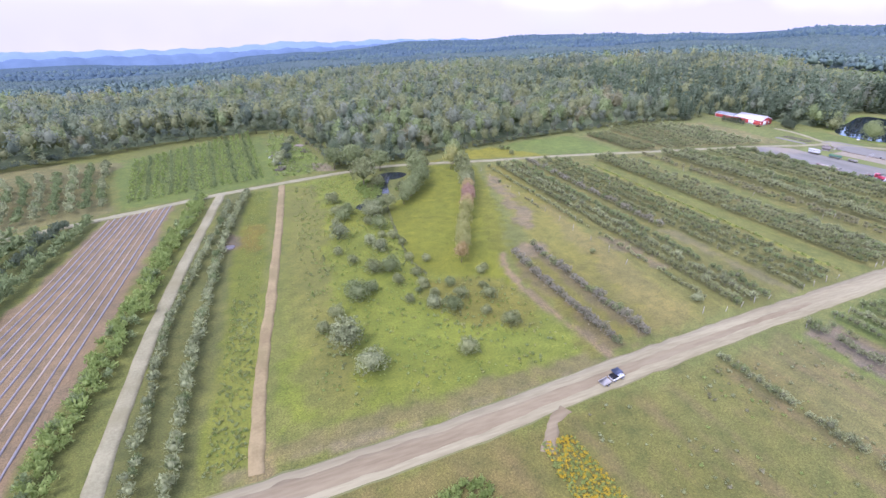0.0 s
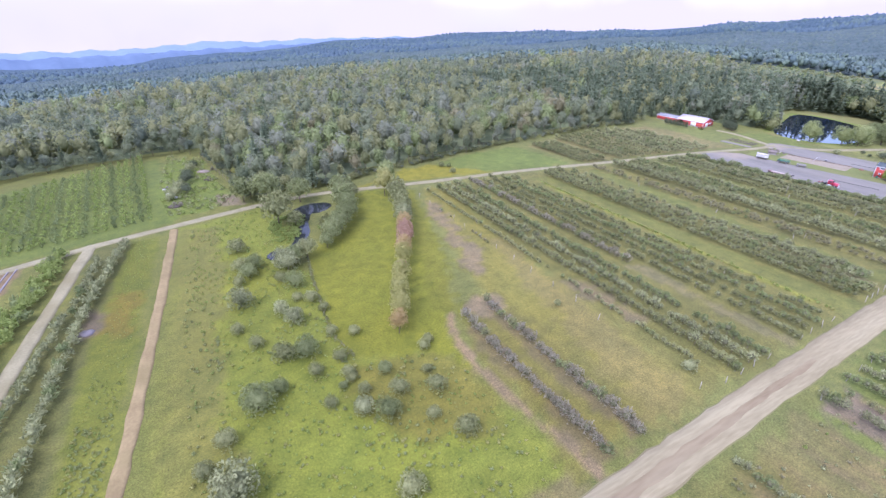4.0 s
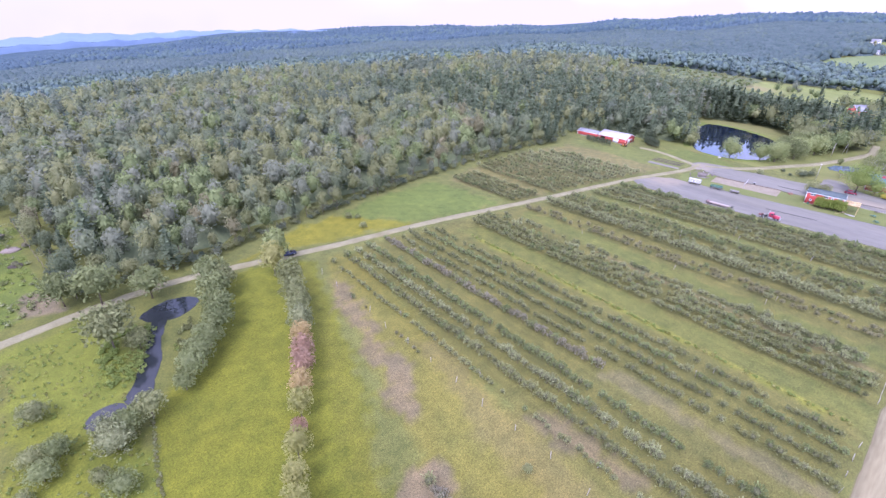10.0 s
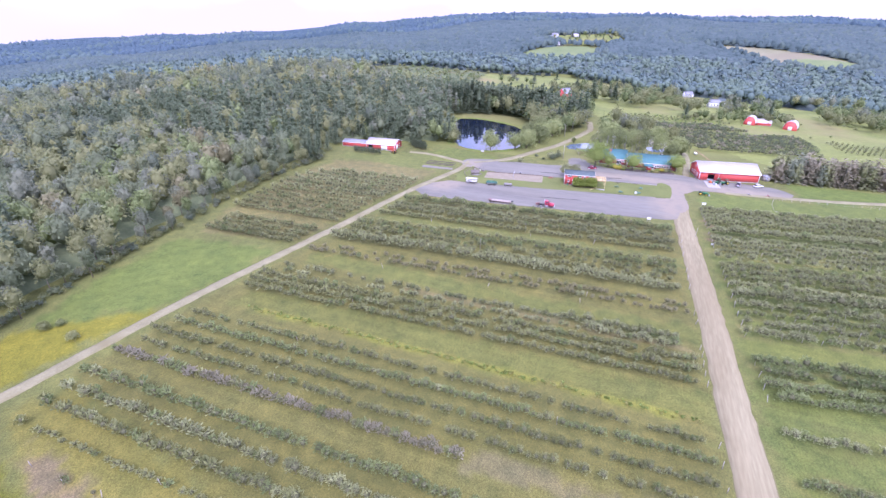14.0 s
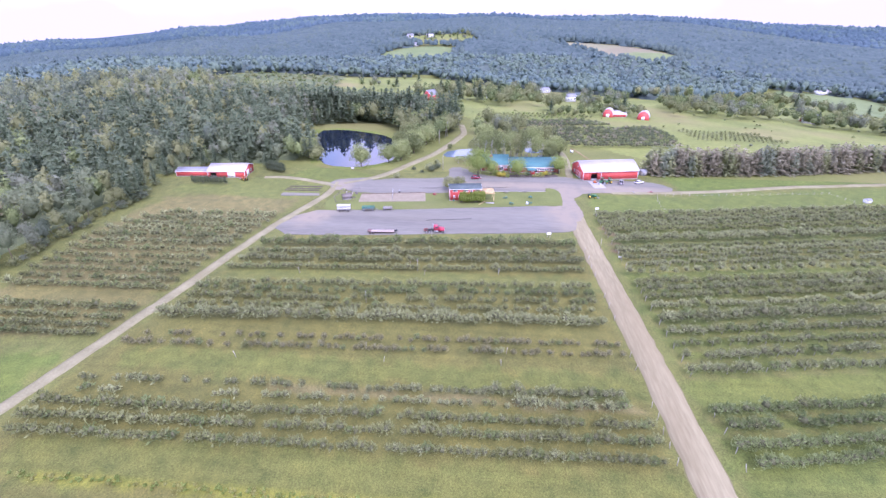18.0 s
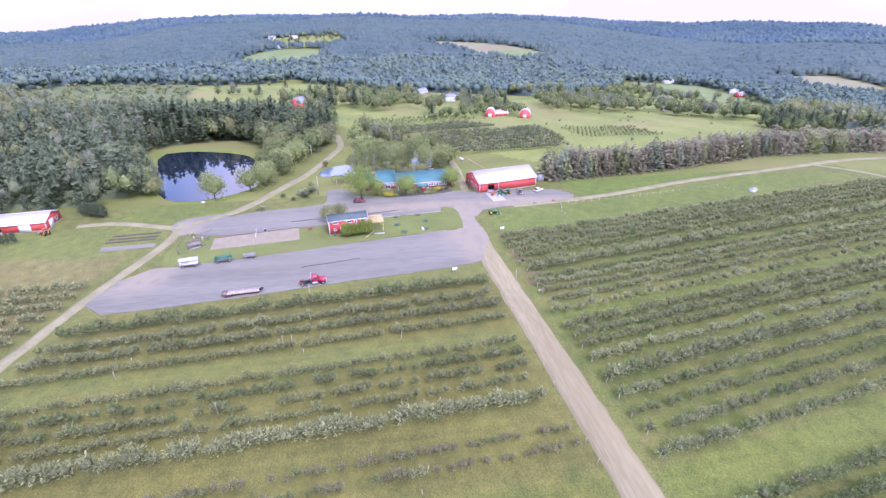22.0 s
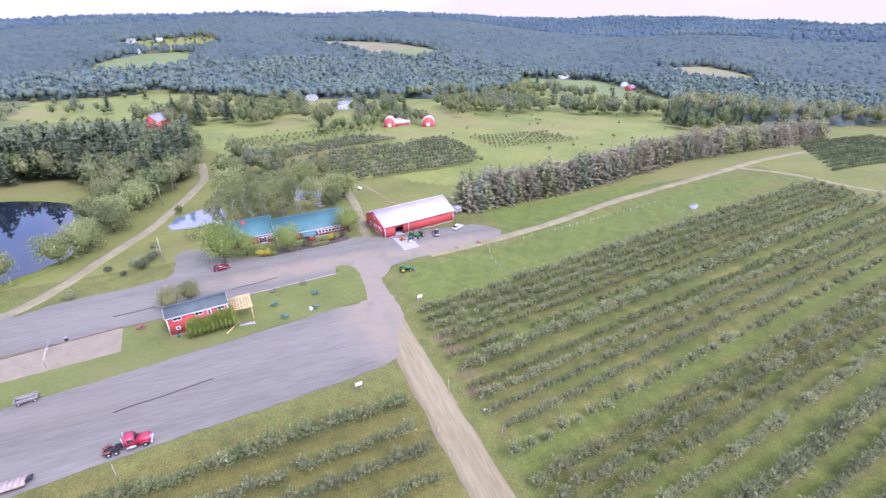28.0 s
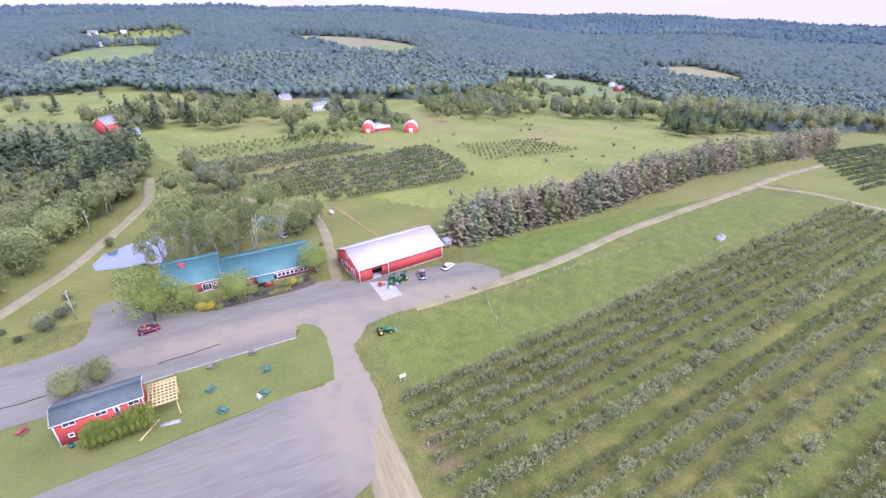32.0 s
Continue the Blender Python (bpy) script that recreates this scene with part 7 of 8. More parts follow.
shopA = gabled("farm_shop_wing", "dark red shop wing with a teal metal roof", "building", pose(354.2, 105, 0, 0, 0, -85), 14.8, 18, 3.4, 6.6, BROWNRED, ROOFGREEN, 0.35, 0.5)
shopB = gabled("farm_shop", "long dark red farm shop with a teal roof", "building", pose(352.3, 89.8, 0, 0, 0, -85), 25.6, 17.4, 3.1, 6.0, BROWNRED, ROOFGREEN, 0.35, 0.5)
window(shopA, 10.6, 0, 1.5, 2.2, 1.9, 2)
for x in (12.7, 13.8):
    window(shopA, x, 0, 2.1, 0.7, 0.7, 0)
# box added in place of a brown upright mark on the roof
part("chimney_box", Geo().box(4.6, 6.5, 4.4, 6.2, 7.7, 6.7).box(4.5, 6.4, 6.7, 6.3, 7.8, 6.85), BROWNRED, shopA, "box standing in for a brown roof mark")
for x in (14.8, 16.0, 17.2, 18.4, 19.6, 21.2, 22.4):
    window(shopB, x, 0, 1.75, 0.85, 0.9, 0)
window(shopB, 13.5, 0, 1.4, 1.0, 1.9, 0)
porch = part("porch", Geo().box(10.0, -2.6, 0, 12.4, 0, 2.1), RED, shopB, "small bright red entrance porch")
part("porch_roof", Geo().prism([(-3.4, 2.2), (0.1, 2.9), (0.1, 3.02), (-3.4, 2.32)], "x", 8.4, 13.0), ROOFGREEN, porch)
part("porch_sign", Geo().box(10.6, -2.68, 1.2, 11.8, -2.62, 1.8), WHITE, porch, "pale blank oval board")
fence_bed = patch("garden_border", [(343.5, 96), (347, 96), (351, 70), (349, 65), (346, 66), (344.6, 80)], 0.26, MULCH, "mulched garden border along the shop", "garden bed", 0.3)

shed = gabled("ticket_shed", "small red shed with a grey-green shingle roof", "shed", pose(306.9, 118.4, 0, 0, 0, -82), 13.9, 6.4, 5.4, 6.7, RED, SHINGLE, 0.35, 3.0)
window(shed, 2.3, 0, 4.6, 1.7, 0.7, 1)
window(shed, 2.0, 0, 2.0, 0.6, 0.6, 0)
window(shed, 4.4, 0, 1.9, 0.8, 1.5, 0)
window(shed, 7.2, 0, 4.6, 1.6, 0.7, 1)
window(shed, 12.4, 0, 4.6, 1.6, 0.7, 1)
door = part("door", Geo().box(9.1, -0.06, 3.1, 10.1, -0.02, 5.1), WHITE, shed, "white door with a window")
part("door_glass", Geo().box(9.4, -0.09, 3.7, 9.8, -0.06, 4.8), GLASS, door)
deck = part("deck", Geo().box(8.3, -2.4, 2.85, 11.1, -0.1, 3.0), OLDWOOD, shed, "weathered wooden deck")
for x in (8.35, 9.7, 11.05):
    part("deck_post", Geo().rod((x, -2.35, 0), (x, -2.35, 3.9), 0.06), OLDWOOD, deck)
for z in (3.45, 3.8):
    part("deck_rail", Geo().box(8.3, -2.4, z, 11.1, -2.3, z + 0.07), OLDWOOD, deck)
part("landing", Geo().box(4.6, -1.6, 0, 6.0, -0.1, 0.5).box(4.9, -2.2, 0, 5.7, -1.6, 0.25), OLDWOOD, shed)

per = thing("pergola", "new yellow lumber pergola with a lattice roof", "pergola", "", pose(310.2, 101.5, 0.15, 0, 0, -84) @ Matrix.Diagonal((0.82, 1.15, 1.13, 1)))
for x in (-2.7, 2.7):
    for y in (-2.7, 2.7):
        part("post", Geo().box(x - 0.1, y - 0.1, 0, x + 0.1, y + 0.1, 3.1, 0.02), LUMBER, per)
for y in (-2.7, 2.7):
    part("beam", Geo().box(-3.1, y - 0.08, 3.1, 3.1, y + 0.08, 3.35), LUMBER, per)
for i in range(8):
    x = -2.9 + 5.8 * i / 7
    part("joist", Geo().box(x - 0.13, -3.2, 3.35, x + 0.13, 3.2, 3.5), LUMBER, per)
for i in range(8):
    y = -2.95 + 5.9 * i / 7
    part("lath", Geo().box(-3.2, y - 0.15, 3.5, 3.2, y + 0.15, 3.55), LUMBER, per)

wbarn = gabled("field_barn", "red barn with a white roof below pines", "barn", pose(329.5, 243, 0, 0, 0, -84), 18.5, 13, 3.4, 5.6, RED, ROOFWHITE, 0.4, 0.8, openings=((1.0, 4.2, 2.6),))
part("door", Geo().box(9.8, -0.1, 0.1, 13.6, -0.03, 2.9), WHITE, wbarn, "wide white sliding door")
g = Geo().box(18.53, 3.0, 0.1, 18.6, 6.4, 2.9)
part("door", g, WHITE, wbarn, "white end door")
side_window(wbarn, 18.5, 9.0, 1.8, 1.2, 1.2, 1)
wlow = gabled("long_shed", "low red shed with a dull grey roof", "shed", pose(330.5, 260.5, 0, 0, 0, -84), 17.0, 8, 2.6, 3.7, RED, GREYROOF, 0.3, 0.8)

# clipped evergreens


def column_spec(seed):
    """A slim clipped evergreen: one tall rounded column of fine sprays."""
    q = np.random.default_rng(seed)
    g = Geo()
    g.rod((0, 0, -0.2), (0, 0, 1.2), 0.06, 0.04, 6)
    return dict(crown=crown(q, [((0, 0, 1.7), (0.72, 0.72, 1.75)), ((0, 0, 2.9), (0.42, 0.42, 0.95))], 330, 0.17, True), trunk=g, height=3.8)


cone = [column_spec(420 + i) for i in range(2)]
def clipped(x, y, L, W, H, turn):
    """A long clipped hedge with rounded shoulders."""
    q = np.random.default_rng(77)
    n = int(L / 0.8)
    lobes = [((-L / 2 + L * (i + 0.5) / n, 0, H * 0.48), (0.8, W / 2, H * 0.52)) for i in range(n)]
    ob = thing("box_hedge", "long clipped pale green hedge in front of the shop", "hedge", "", pose(x, y, 0.1, 0, 0, turn))
    v, quads, tris = crown(q, lobes, 900, 0.14)
    child("foliage", mesh_of("foliage", v, [quads, tris], [LEAF_GOLD]), ob)


clipped(345.4, 76, 5.6, 1.7, 1.4, -84)
edging = thing("lawn_edging", "low pale timber edging along the lawn", "edging", "", pose(0, 0, 0.15))
for (x0, y0), (x1, y1) in (((322.9, 74.6), (322.2, 82)), ((322.15, 82.2), (321.4, 91)), ((321.35, 91.2), (320.4, 101)), ((320.35, 101.2), (318.9, 112))):
    part("timber", Geo().box(0, -0.11, 0, math.hypot(x1 - x0, y1 - y0), 0.11, 0.18), POSTWOOD, edging, "", pose(x0, y0, 0, 0, 0, math.degrees(math.atan2(y1 - y0, x1 - x0))))
LEAF_HEDGE = leafage("arborvitae_leaves", (0.19, 0.245, 0.045), (0.32, 0.375, 0.09))
spots = [(304.6 + 0.14 * (113.5 - y) + dx, y, 1.2 + 0.14 * r.uniform(), 0) for y in np.arange(103.4, 114.2, 1.0) for dx in (-1.1, 0.2, 1.3) if not (dx > 0.5 and 107.5 < y < 111)]
flock("arborvitae", cone, [LEAF_HEDGE, LEAF_DARK], BARK, "slim yellow-green evergreen in a clipped hedge", "hedge", spots, "evergreens by the shed")
spots = [(320 + r.normal(0, 0.3), y, 1.15, 1) for y in np.arange(228.5, 247, 1.25)] + [(340 + 0.55 * k, 208.5 + 1.2 * k, 1.35, 1) for k in range(9)] + [(341.5 + 0.55 * k, 208 + 1.2 * k, 1.4, 1) for k in range(9)]
flock("hedge_evergreen", cone, [LEAF_HEDGE, LEAF_DARK], BARK, "dark evergreen in a clipped hedge by the barn", "hedge", spots, "evergreens by the barn")


# ---- far houses ----
def arched(m, L, W, H):
    ob = thing("round_barn", "red barn with a rounded white roof", "barn", "far barns", m)
    arc = [(W / 2 * math.cos(a), 1.6 + (H - 1.6) * math.sin(a)) for a in np.linspace(0, math.pi, 13)]
    part("body", Geo().prism([(W / 2, -1), *[(x * 0.97, z * 0.985) for x, z in arc], (-W / 2, -1)], "x", 0, L), RED, ob)
    part("roof", Geo().prism([*arc, *[(x * 1.04, z + 0.15) for x, z in arc[::-1]]], "x", 0.15, L + 0.3), ROOFWHITE, ob)
    part("door", Geo().box(-0.06, -1.3, 0, -0.01, 1.3, 2.8), WHITE, ob)
    return ob


arched(pose(544, -3, land(544, -3), 0, 0, -20), 9, 8.5, 7.0)
arched(pose(533, -30, land(533, -30), 0, 0, -20), 10, 9.5, 7.0)
link = gabled("barn_link", "low red barn wing with a white roof", "barn", pose(546, -8, land(546, -8), 0, 0, -84), 12, 8, 2.6, 5.0, RED, ROOFWHITE, 0.3, 1.5)
hip = gabled("hill_barn", "tall red barn with a grey roof", "barn", pose(612, 160, land(612, 160), 0, 0, -35), 14, 10, 7.5, 12.0, RED, GREYROOF, 0.4, 2.0)
house = gabled("farmhouse", "white farmhouse with a grey roof", "house", pose(586, 148, land(586, 148), 0, 0, -70), 11, 8, 4.5, 7.0, WHITE, GREYROOF, 0.4, 2.0)
for x in (2.0, 5.0, 8.0, 10.5):
    window(house, x, 0, 2.2, 1.0, 1.4, 0)
for k, (x, y, a, L, W, e, rd, wall, roof) in enumerate(((759, 30, -60, 11, 8, 3, 6.5, WHITE, GREYROOF), (718, 4, -100, 13, 8, 3, 5.5, WHITE, SHINGLE), (664, 14, -80, 10, 8, 5, 8, WHITE, GREYROOF), (590, -195, -110, 12, 9, 5, 8, WHITE, GREYROOF), (678, 103, -90, 9, 6, 2.5, 4.5, WHITE, ROOFWHITE),
                                                     (690, 90, -70, 8, 6, 2.5, 4.2, WHITE, ROOFWHITE), (1352, 298, -100, 14, 10, 5, 10, WHITE, GREYROOF), (1350, 250, -80, 16, 10, 4, 8, WHITE, ROOFWHITE), (1205, 165, -80, 18, 10, 4, 7, WHITE, ROOFWHITE), (1225, 262, -60, 12, 9, 4, 8, WHITE, GREYROOF),
                                                     (905, -400, -62, 58, 12, 4, 6.5, WHITE, ROOFWHITE), (818, -465, -40, 20, 12, 5, 8, WHITE, ROOFWHITE), (792, -446, -70, 14, 9, 5, 8, RED, GREYROOF), (690, -440, -50, 40, 14, 4, 6.5, SILVER, GREYROOF), (650, -432, -60, 26, 12, 4, 6, WHITE, ROOFWHITE),
                                                     (763, -870, -70, 16, 10, 4, 8, WHITE, ROOFWHITE), (1303, -60, -80, 14, 10, 4, 7, WHITE, ROOFWHITE), (1318, -40, -70, 12, 8, 4, 7, WHITE, GREYROOF), (1620, 150, -90, 20, 10, 4, 7, WHITE, ROOFWHITE), (602, -205, -40, 8, 6, 2.5, 4, BROWNRED, GREYROOF))):
    h = gabled("far_house", "small far white house among trees" if L < 20 else "long low pale farm building in the valley", "house", pose(x, y, float(land(x, y)) + (1.0 if abs(y) > 300 or x > 900 else 0.2), 0, 0, a), L, W, e, rd, wall, roof, 0.4, 4.0, group="far houses")
    for u in np.arange(2.0, L - 1, 3.2):
        window(h, u, 0, e * 0.55, 1.0, 1.2, 0)


# ---- vehicles ----
def wheels(ob, spots, rad, wide, rim=SILVER):
    for x, y in spots:
        w = part("wheel", Geo().wheel(x, y, rad, rad, wide), RUBBER, ob, smooth=False)
        part("rim", Geo().rod((x, y - wide * 0.52, rad), (x, y + wide * 0.52, rad), rad * 0.55, sides=12), rim, w)


def car(name, label, m, paint_mat, L=4.6, W=1.85, H=1.5, bed=False):
    """A car along x, front at +x; bed: an open pickup."""
    ob = thing(name, label, "pickup" if bed else "car", "", m)
    a = L / 2
    low = [(-a, 0.45), (-a + 0.05, 0.85), (-a + 0.3, 0.95), (a - 1.2, 0.98), (a - 0.25, 0.82), (a, 0.6), (a - 0.02, 0.4), (a - 0.4, 0.28), (-a + 0.4, 0.28)]
    body = part("body", Geo().prism(low, "y", -W / 2, W / 2), paint_mat, ob)
    cab = [(-a + 2.0, 0.93), (-a + 2.15, H - 0.08), (-a + 2.4, H), (a - 2.3, H), (a - 1.25, 0.96)] if bed else [(-a + 0.25, 0.93), (-a + 0.75, H - 0.08), (-a + 1.1, H), (a - 2.0, H), (a - 1.05, 0.96)]
    part("cabin_glass", Geo().prism(cab, "y", -W / 2 + 0.12, W / 2 - 0.12), GLASS, ob, "dark tinted glass")
    part("roof", Geo().box(cab[2][0] - 0.1, -W / 2 + 0.16, H - 0.03, cab[3][0] + 0.1, W / 2 - 0.16, H + 0.03, 0.02), paint_mat, ob)
    for y in (-W / 2 + 0.1, W / 2 - 0.16):
        part("pillar", Geo().box((cab[2][0] + cab[3][0]) / 2 - 0.05, y, 0.95, (cab[2][0] + cab[3][0]) / 2 + 0.05, y + 0.06, H), paint_mat, ob)
    if bed:
        part("bed", Geo().box(-a + 0.15, -W / 2 + 0.12, 0.96, -a + 1.9, W / 2 - 0.12, 0.99), DARK, ob)
    for y in (-W / 2 + 0.25, W / 2 - 0.55):
        part("headlight", Geo().box(a - 0.12, y, 0.62, a - 0.01, y + 0.3, 0.78), WHITE, ob)
        part("tail_light", Geo().box(-a - 0.01, y, 0.66, -a + 0.06, y + 0.3, 0.84), TRUCKRED, ob)
    wheels(ob, [(x, y) for x in (-a + 0.85, a - 0.85) for y in (-W / 2 + 0.08, W / 2 - 0.08)], 0.34, 0.22)
    return ob


def tractor(label, m, paint_mat=TRACTORGREEN, cab=True, s=1.0):
    ob = thing("tractor", label, "tractor", "tractors", m @ Matrix.Scale(s, 4))
    part("hood", Geo().prism([(0.2, 0.7), (2.0, 0.7), (2.05, 1.3), (1.9, 1.45), (0.2, 1.5)], "y", -0.38, 0.38), paint_mat, ob)
    part("chassis", Geo().box(-0.9, -0.3, 0.5, 2.0, 0.3, 0.75, 0.03), DARK, ob)
    part("seat", Geo().box(-0.7, -0.3, 1.1, -0.2, 0.3, 1.25, 0.03).box(-0.8, -0.3, 1.2, -0.65, 0.3, 1.65, 0.03), DARK, ob)
    for y in (-0.75, 0.75):
        part("fender", Geo().prism([(-1.3, 1.1), (-1.0, 1.55), (-0.3, 1.6), (-0.3, 1.5), (-0.95, 1.45), (-1.2, 1.05)], "y", y - 0.25, y + 0.25), paint_mat, ob)
    if cab:
        for x in (-0.9, 0.1):
            for y in (-0.6, 0.6):
                part("cab_post", Geo().rod((x, y, 1.3), (x, y, 2.5), 0.05), DARK, ob)
        part("cab_roof", Geo().box(-1.1, -0.75, 2.5, 0.3, 0.75, 2.62, 0.04), paint_mat, ob)
    for y in (-0.45, 0.45):
        part("loader_arm", Geo().rod((0.2, y, 1.4), (2.2, y, 1.2), 0.08).rod((2.2, y, 1.2), (2.9, y, 0.5), 0.08), paint_mat, ob)
    part("bucket", Geo().prism([(2.8, 0.15), (3.4, 0.1), (3.4, 0.2), (2.95, 0.3), (2.85, 0.8), (2.75, 0.8)], "y", -0.85, 0.85), STEEL, ob)
    wheels(ob, [(-0.75, -0.8), (-0.75, 0.8)], 0.78, 0.42, YELLOW)
    wheels(ob, [(1.6, -0.7), (1.6, 0.7)], 0.45, 0.28, YELLOW)
    return ob


def highway_truck(m):
    ob = thing("road_tractor", "dark red road tractor with a conventional hood", "truck", "", m)
    part("chassis", Geo().box(-4.4, -0.45, 0.75, 3.6, 0.45, 1.0, 0.04), DARK, ob)
    part("hood", Geo().prism([(1.6, 0.8), (4.0, 0.8), (4.05, 1.75), (3.8, 1.95), (1.6, 2.15)], "y", -0.95, 0.95), TRUCKRED, ob)
    part("grille", Geo().box(4.03, -0.6, 0.9, 4.1, 0.6, 1.7), SILVER, ob, "chrome grille")
    part("bumper", Geo().box(3.95, -1.2, 0.45, 4.2, 1.2, 0.8, 0.04), SILVER, ob, "chrome bumper")
    cab = part("cab", Geo().prism([(-0.4, 0.9), (1.6, 0.9), (1.6, 2.2), (1.25, 3.0), (-0.3, 3.05), (-0.4, 2.9)], "y", -1.15, 1.15), TRUCKRED, ob)
    part("windshield", Geo().prism([(1.63, 2.2), (1.31, 2.92), (1.36, 2.92), (1.68, 2.2)], "y", -1.0, 1.0), GLASS, cab)
    for y in (-1.17, 1.15):
        part("side_window", Geo().box(0.2, y, 2.15, 1.2, y + 0.02, 2.8), GLASS, cab)
        part("fuel_tank", Geo().rod((-0.3, y * 0.9, 0.85), (1.4, y * 0.9, 0.85), 0.33, sides=12), SILVER, ob, "polished fuel tank")
        part("fender", Geo().prism([(2.1, 1.0), (2.5, 1.35), (3.4, 1.35), (3.9, 1.0), (3.8, 0.95), (3.35, 1.25), (2.55, 1.25), (2.2, 0.95)], "y", y * 0.98 - 0.2, y * 0.98 + 0.2), TRUCKRED, ob)
        part("exhaust_stack", Geo().rod((-0.6, y * 0.8, 1.0), (-0.6, y * 0.8, 3.5), 0.08), SILVER, ob)
    part("fifth_wheel", Geo().box(-3.4, -0.5, 1.05, -2.2, 0.5, 1.2, 0.05), DARK, ob)
    part("winch_frame", Geo().box(-1.5, -0.6, 1.0, -1.1, 0.6, 1.5, 0.05), DARK, ob, "dark steel frame")
    part("tail_beam", Geo().box(-4.5, -0.9, 1.0, -4.2, 0.9, 1.2, 0.03), RUSTRED, ob, "rusty red steel beam")
    for y in (-1.0, 1.0):
        part("mud_fender", Geo().prism([(-4.2, 1.0), (-3.9, 1.25), (-2.9, 1.3), (-2.9, 1.2), (-3.8, 1.15), (-4.1, 0.95)], "y", y - 0.3, y + 0.3), RUSTRED, ob, "faded red fender")
    wheels(ob, [(3.0, -1.0), (3.0, 1.0)], 0.5, 0.3)
    wheels(ob, [(x, y) for x in (-2.1, -3.4) for y in (-0.95, 0.95)], 0.5, 0.55)
    return ob


def flat_trailer(m):
    ob = thing("flatbed_trailer", "low flatbed trailer with a worn wooden deck", "trailer", "", m)
    part("deck", Geo().box(-4.2, -1.25, 0.7, 4.6, 1.25, 0.82), DECKWOOD, ob, "worn pale plank deck")
    for x in np.arange(-4.0, 4.6, 0.8):
        part("plank", Geo().box(x - 0.392, -1.22, 0.8, x + 0.392, 1.22, 0.85), DECKWOOD, ob)
    for y in (-1.28, 1.2):
        part("side_rail", Geo().box(-4.2, y, 0.62, 4.6, y + 0.08, 0.8), RUSTBROWN, ob, "rusty brown steel rail")
    part("gooseneck", Geo().prism([(4.5, 0.6), (5.6, 1.0), (5.6, 1.2), (4.5, 0.9)], "y", -0.5, 0.5), DARK, ob)
    part("tail_ramp", Geo().prism([(-4.2, 0.6), (-5.4, 0.7), (-5.6, 1.1), (-4.2, 0.9)], "y", -1.2, 1.2), RUSTBROWN, ob, "rusty brown beaver tail")
    part("axle_frame", Geo().box(-5.2, -0.9, 0.4, -3.2, 0.9, 0.6, 0.03), DARK, ob)
    wheels(ob, [(x, y) for x in (-3.4, -4.5) for y in (-1.25, 1.25)], 0.42, 0.3, RUSTBROWN)
    return ob


def wagon(label, m, mat, roofed=False, slats=True):
    ob = thing("hay_wagon", label, "wagon", "wagons on the lot", m)
    part("bed", Geo().box(-2.6, -1.15, 0.75, 2.6, 1.15, 0.9, 0.02), OLDWOOD, ob)
    for y in (-1.15, 1.07):
        if slats:
            for x in np.linspace(-2.5, 2.5, 9):
                part("slat", Geo().box(x - 0.06, y, 0.9, x + 0.06, y + 0.08, 1.75), mat, ob)
        for z in (1.2, 1.65):
            part("side_board", Geo().box(-2.6, y - 0.02, z, 2.6, y + 0.1, z + (0.22 if roofed else 0.12)), mat, ob)
        part("bench", Geo().box(-2.4, y * 0.8 - 0.2, 1.15, 2.4, y * 0.8 + 0.2, 1.25), mat, ob)
    for x in (-2.6, 2.5):
        part("end_board", Geo().box(x, -1.1, 0.95, x + 0.1, 1.1, 1.6), mat, ob)
    if roofed:
        for x in (-2.4, 2.4):
            for y in (-1.05, 1.05):
                part("roof_post", Geo().rod((x, y, 0.9), (x, y, 2.5), 0.05), WHITE, ob)
        part("roof", Geo().prism([(-1.35, 2.45), (0, 2.75), (1.35, 2.45), (1.35, 2.52), (0, 2.85), (-1.35, 2.52)], "x", -2.8, 2.8), ROOFWHITE, ob, "white canopy roof")
    part("drawbar", Geo().rod((2.6, 0, 0.6), (4.0, 0, 0.4), 0.06), STEEL, ob)
    wheels(ob, [(x, y) for x in (-1.8, 1.8) for y in (-0.95, 0.95)], 0.38, 0.22)
    return ob


LOT = 0.14
highway_truck(pose(271.6, 121.6, LOT, 0, 0, -86) @ Matrix.Scale(0.92, 4))
flat_trailer(pose(269.4, 141.2, LOT, 0, 0, -86))
wagon("white roofed passenger wagon on the gravel lot", pose(290.2, 161.8, LOT, 0, 0, -82), WHITE, True)
wagon("teal green slatted hay wagon on the gravel lot", pose(291.8, 151.8, LOT, 0, 0, -80), WAGONGREEN)
wagon("weathered pale grey hay wagon on the gravel lot", pose(293.2, 143.8, LOT, 0, 0, -80) @ Matrix.Scale(0.75, 4), CONCRETE)
car("hatchback", "dark red hatchback parked under a tree", pose(340, 107.6, 0.17, 0, 0, -78), MAROON, 4.9, 1.9, 1.6)
car("sedan", "white sedan parked beside the red barn", pose(340, 27.2, 0.17, 0, 0, -60), CARWHITE)
car("pickup_truck", "silver pickup parked in front of the barn", pose(338.6, 36.2, 0.17, 0, 0, -15), SILVER, 5.4, 1.95, 1.75, True)
car("dark_pickup", "dark blue pickup standing on the farm lane", pose(98, 213.4, 0.17, 0, 0, 172), NAVY, 5.4, 1.95, 1.75, True)
car("far_car", "dark car on the far lane", pose(384, -262, float(land(384, -262)) + 0.17, 0, 0, 100), NAVY)
car("back_car", "pale car parked behind the farm shop", pose(384, 71, 0.1, 0, 0, 30), SILVER)
tractor("green tractor with a loader on the concrete pad", pose(338.2, 45.6, 0.24, 0, 0, 150))
tractor("green tractor parked in front of the barn", pose(338.5, 42.3, 0.17, 0, 0, 120))
tractor("small green tractor standing on the lawn", pose(316.3, 54.8, 0.1, 0, 0, -95), cab=False)
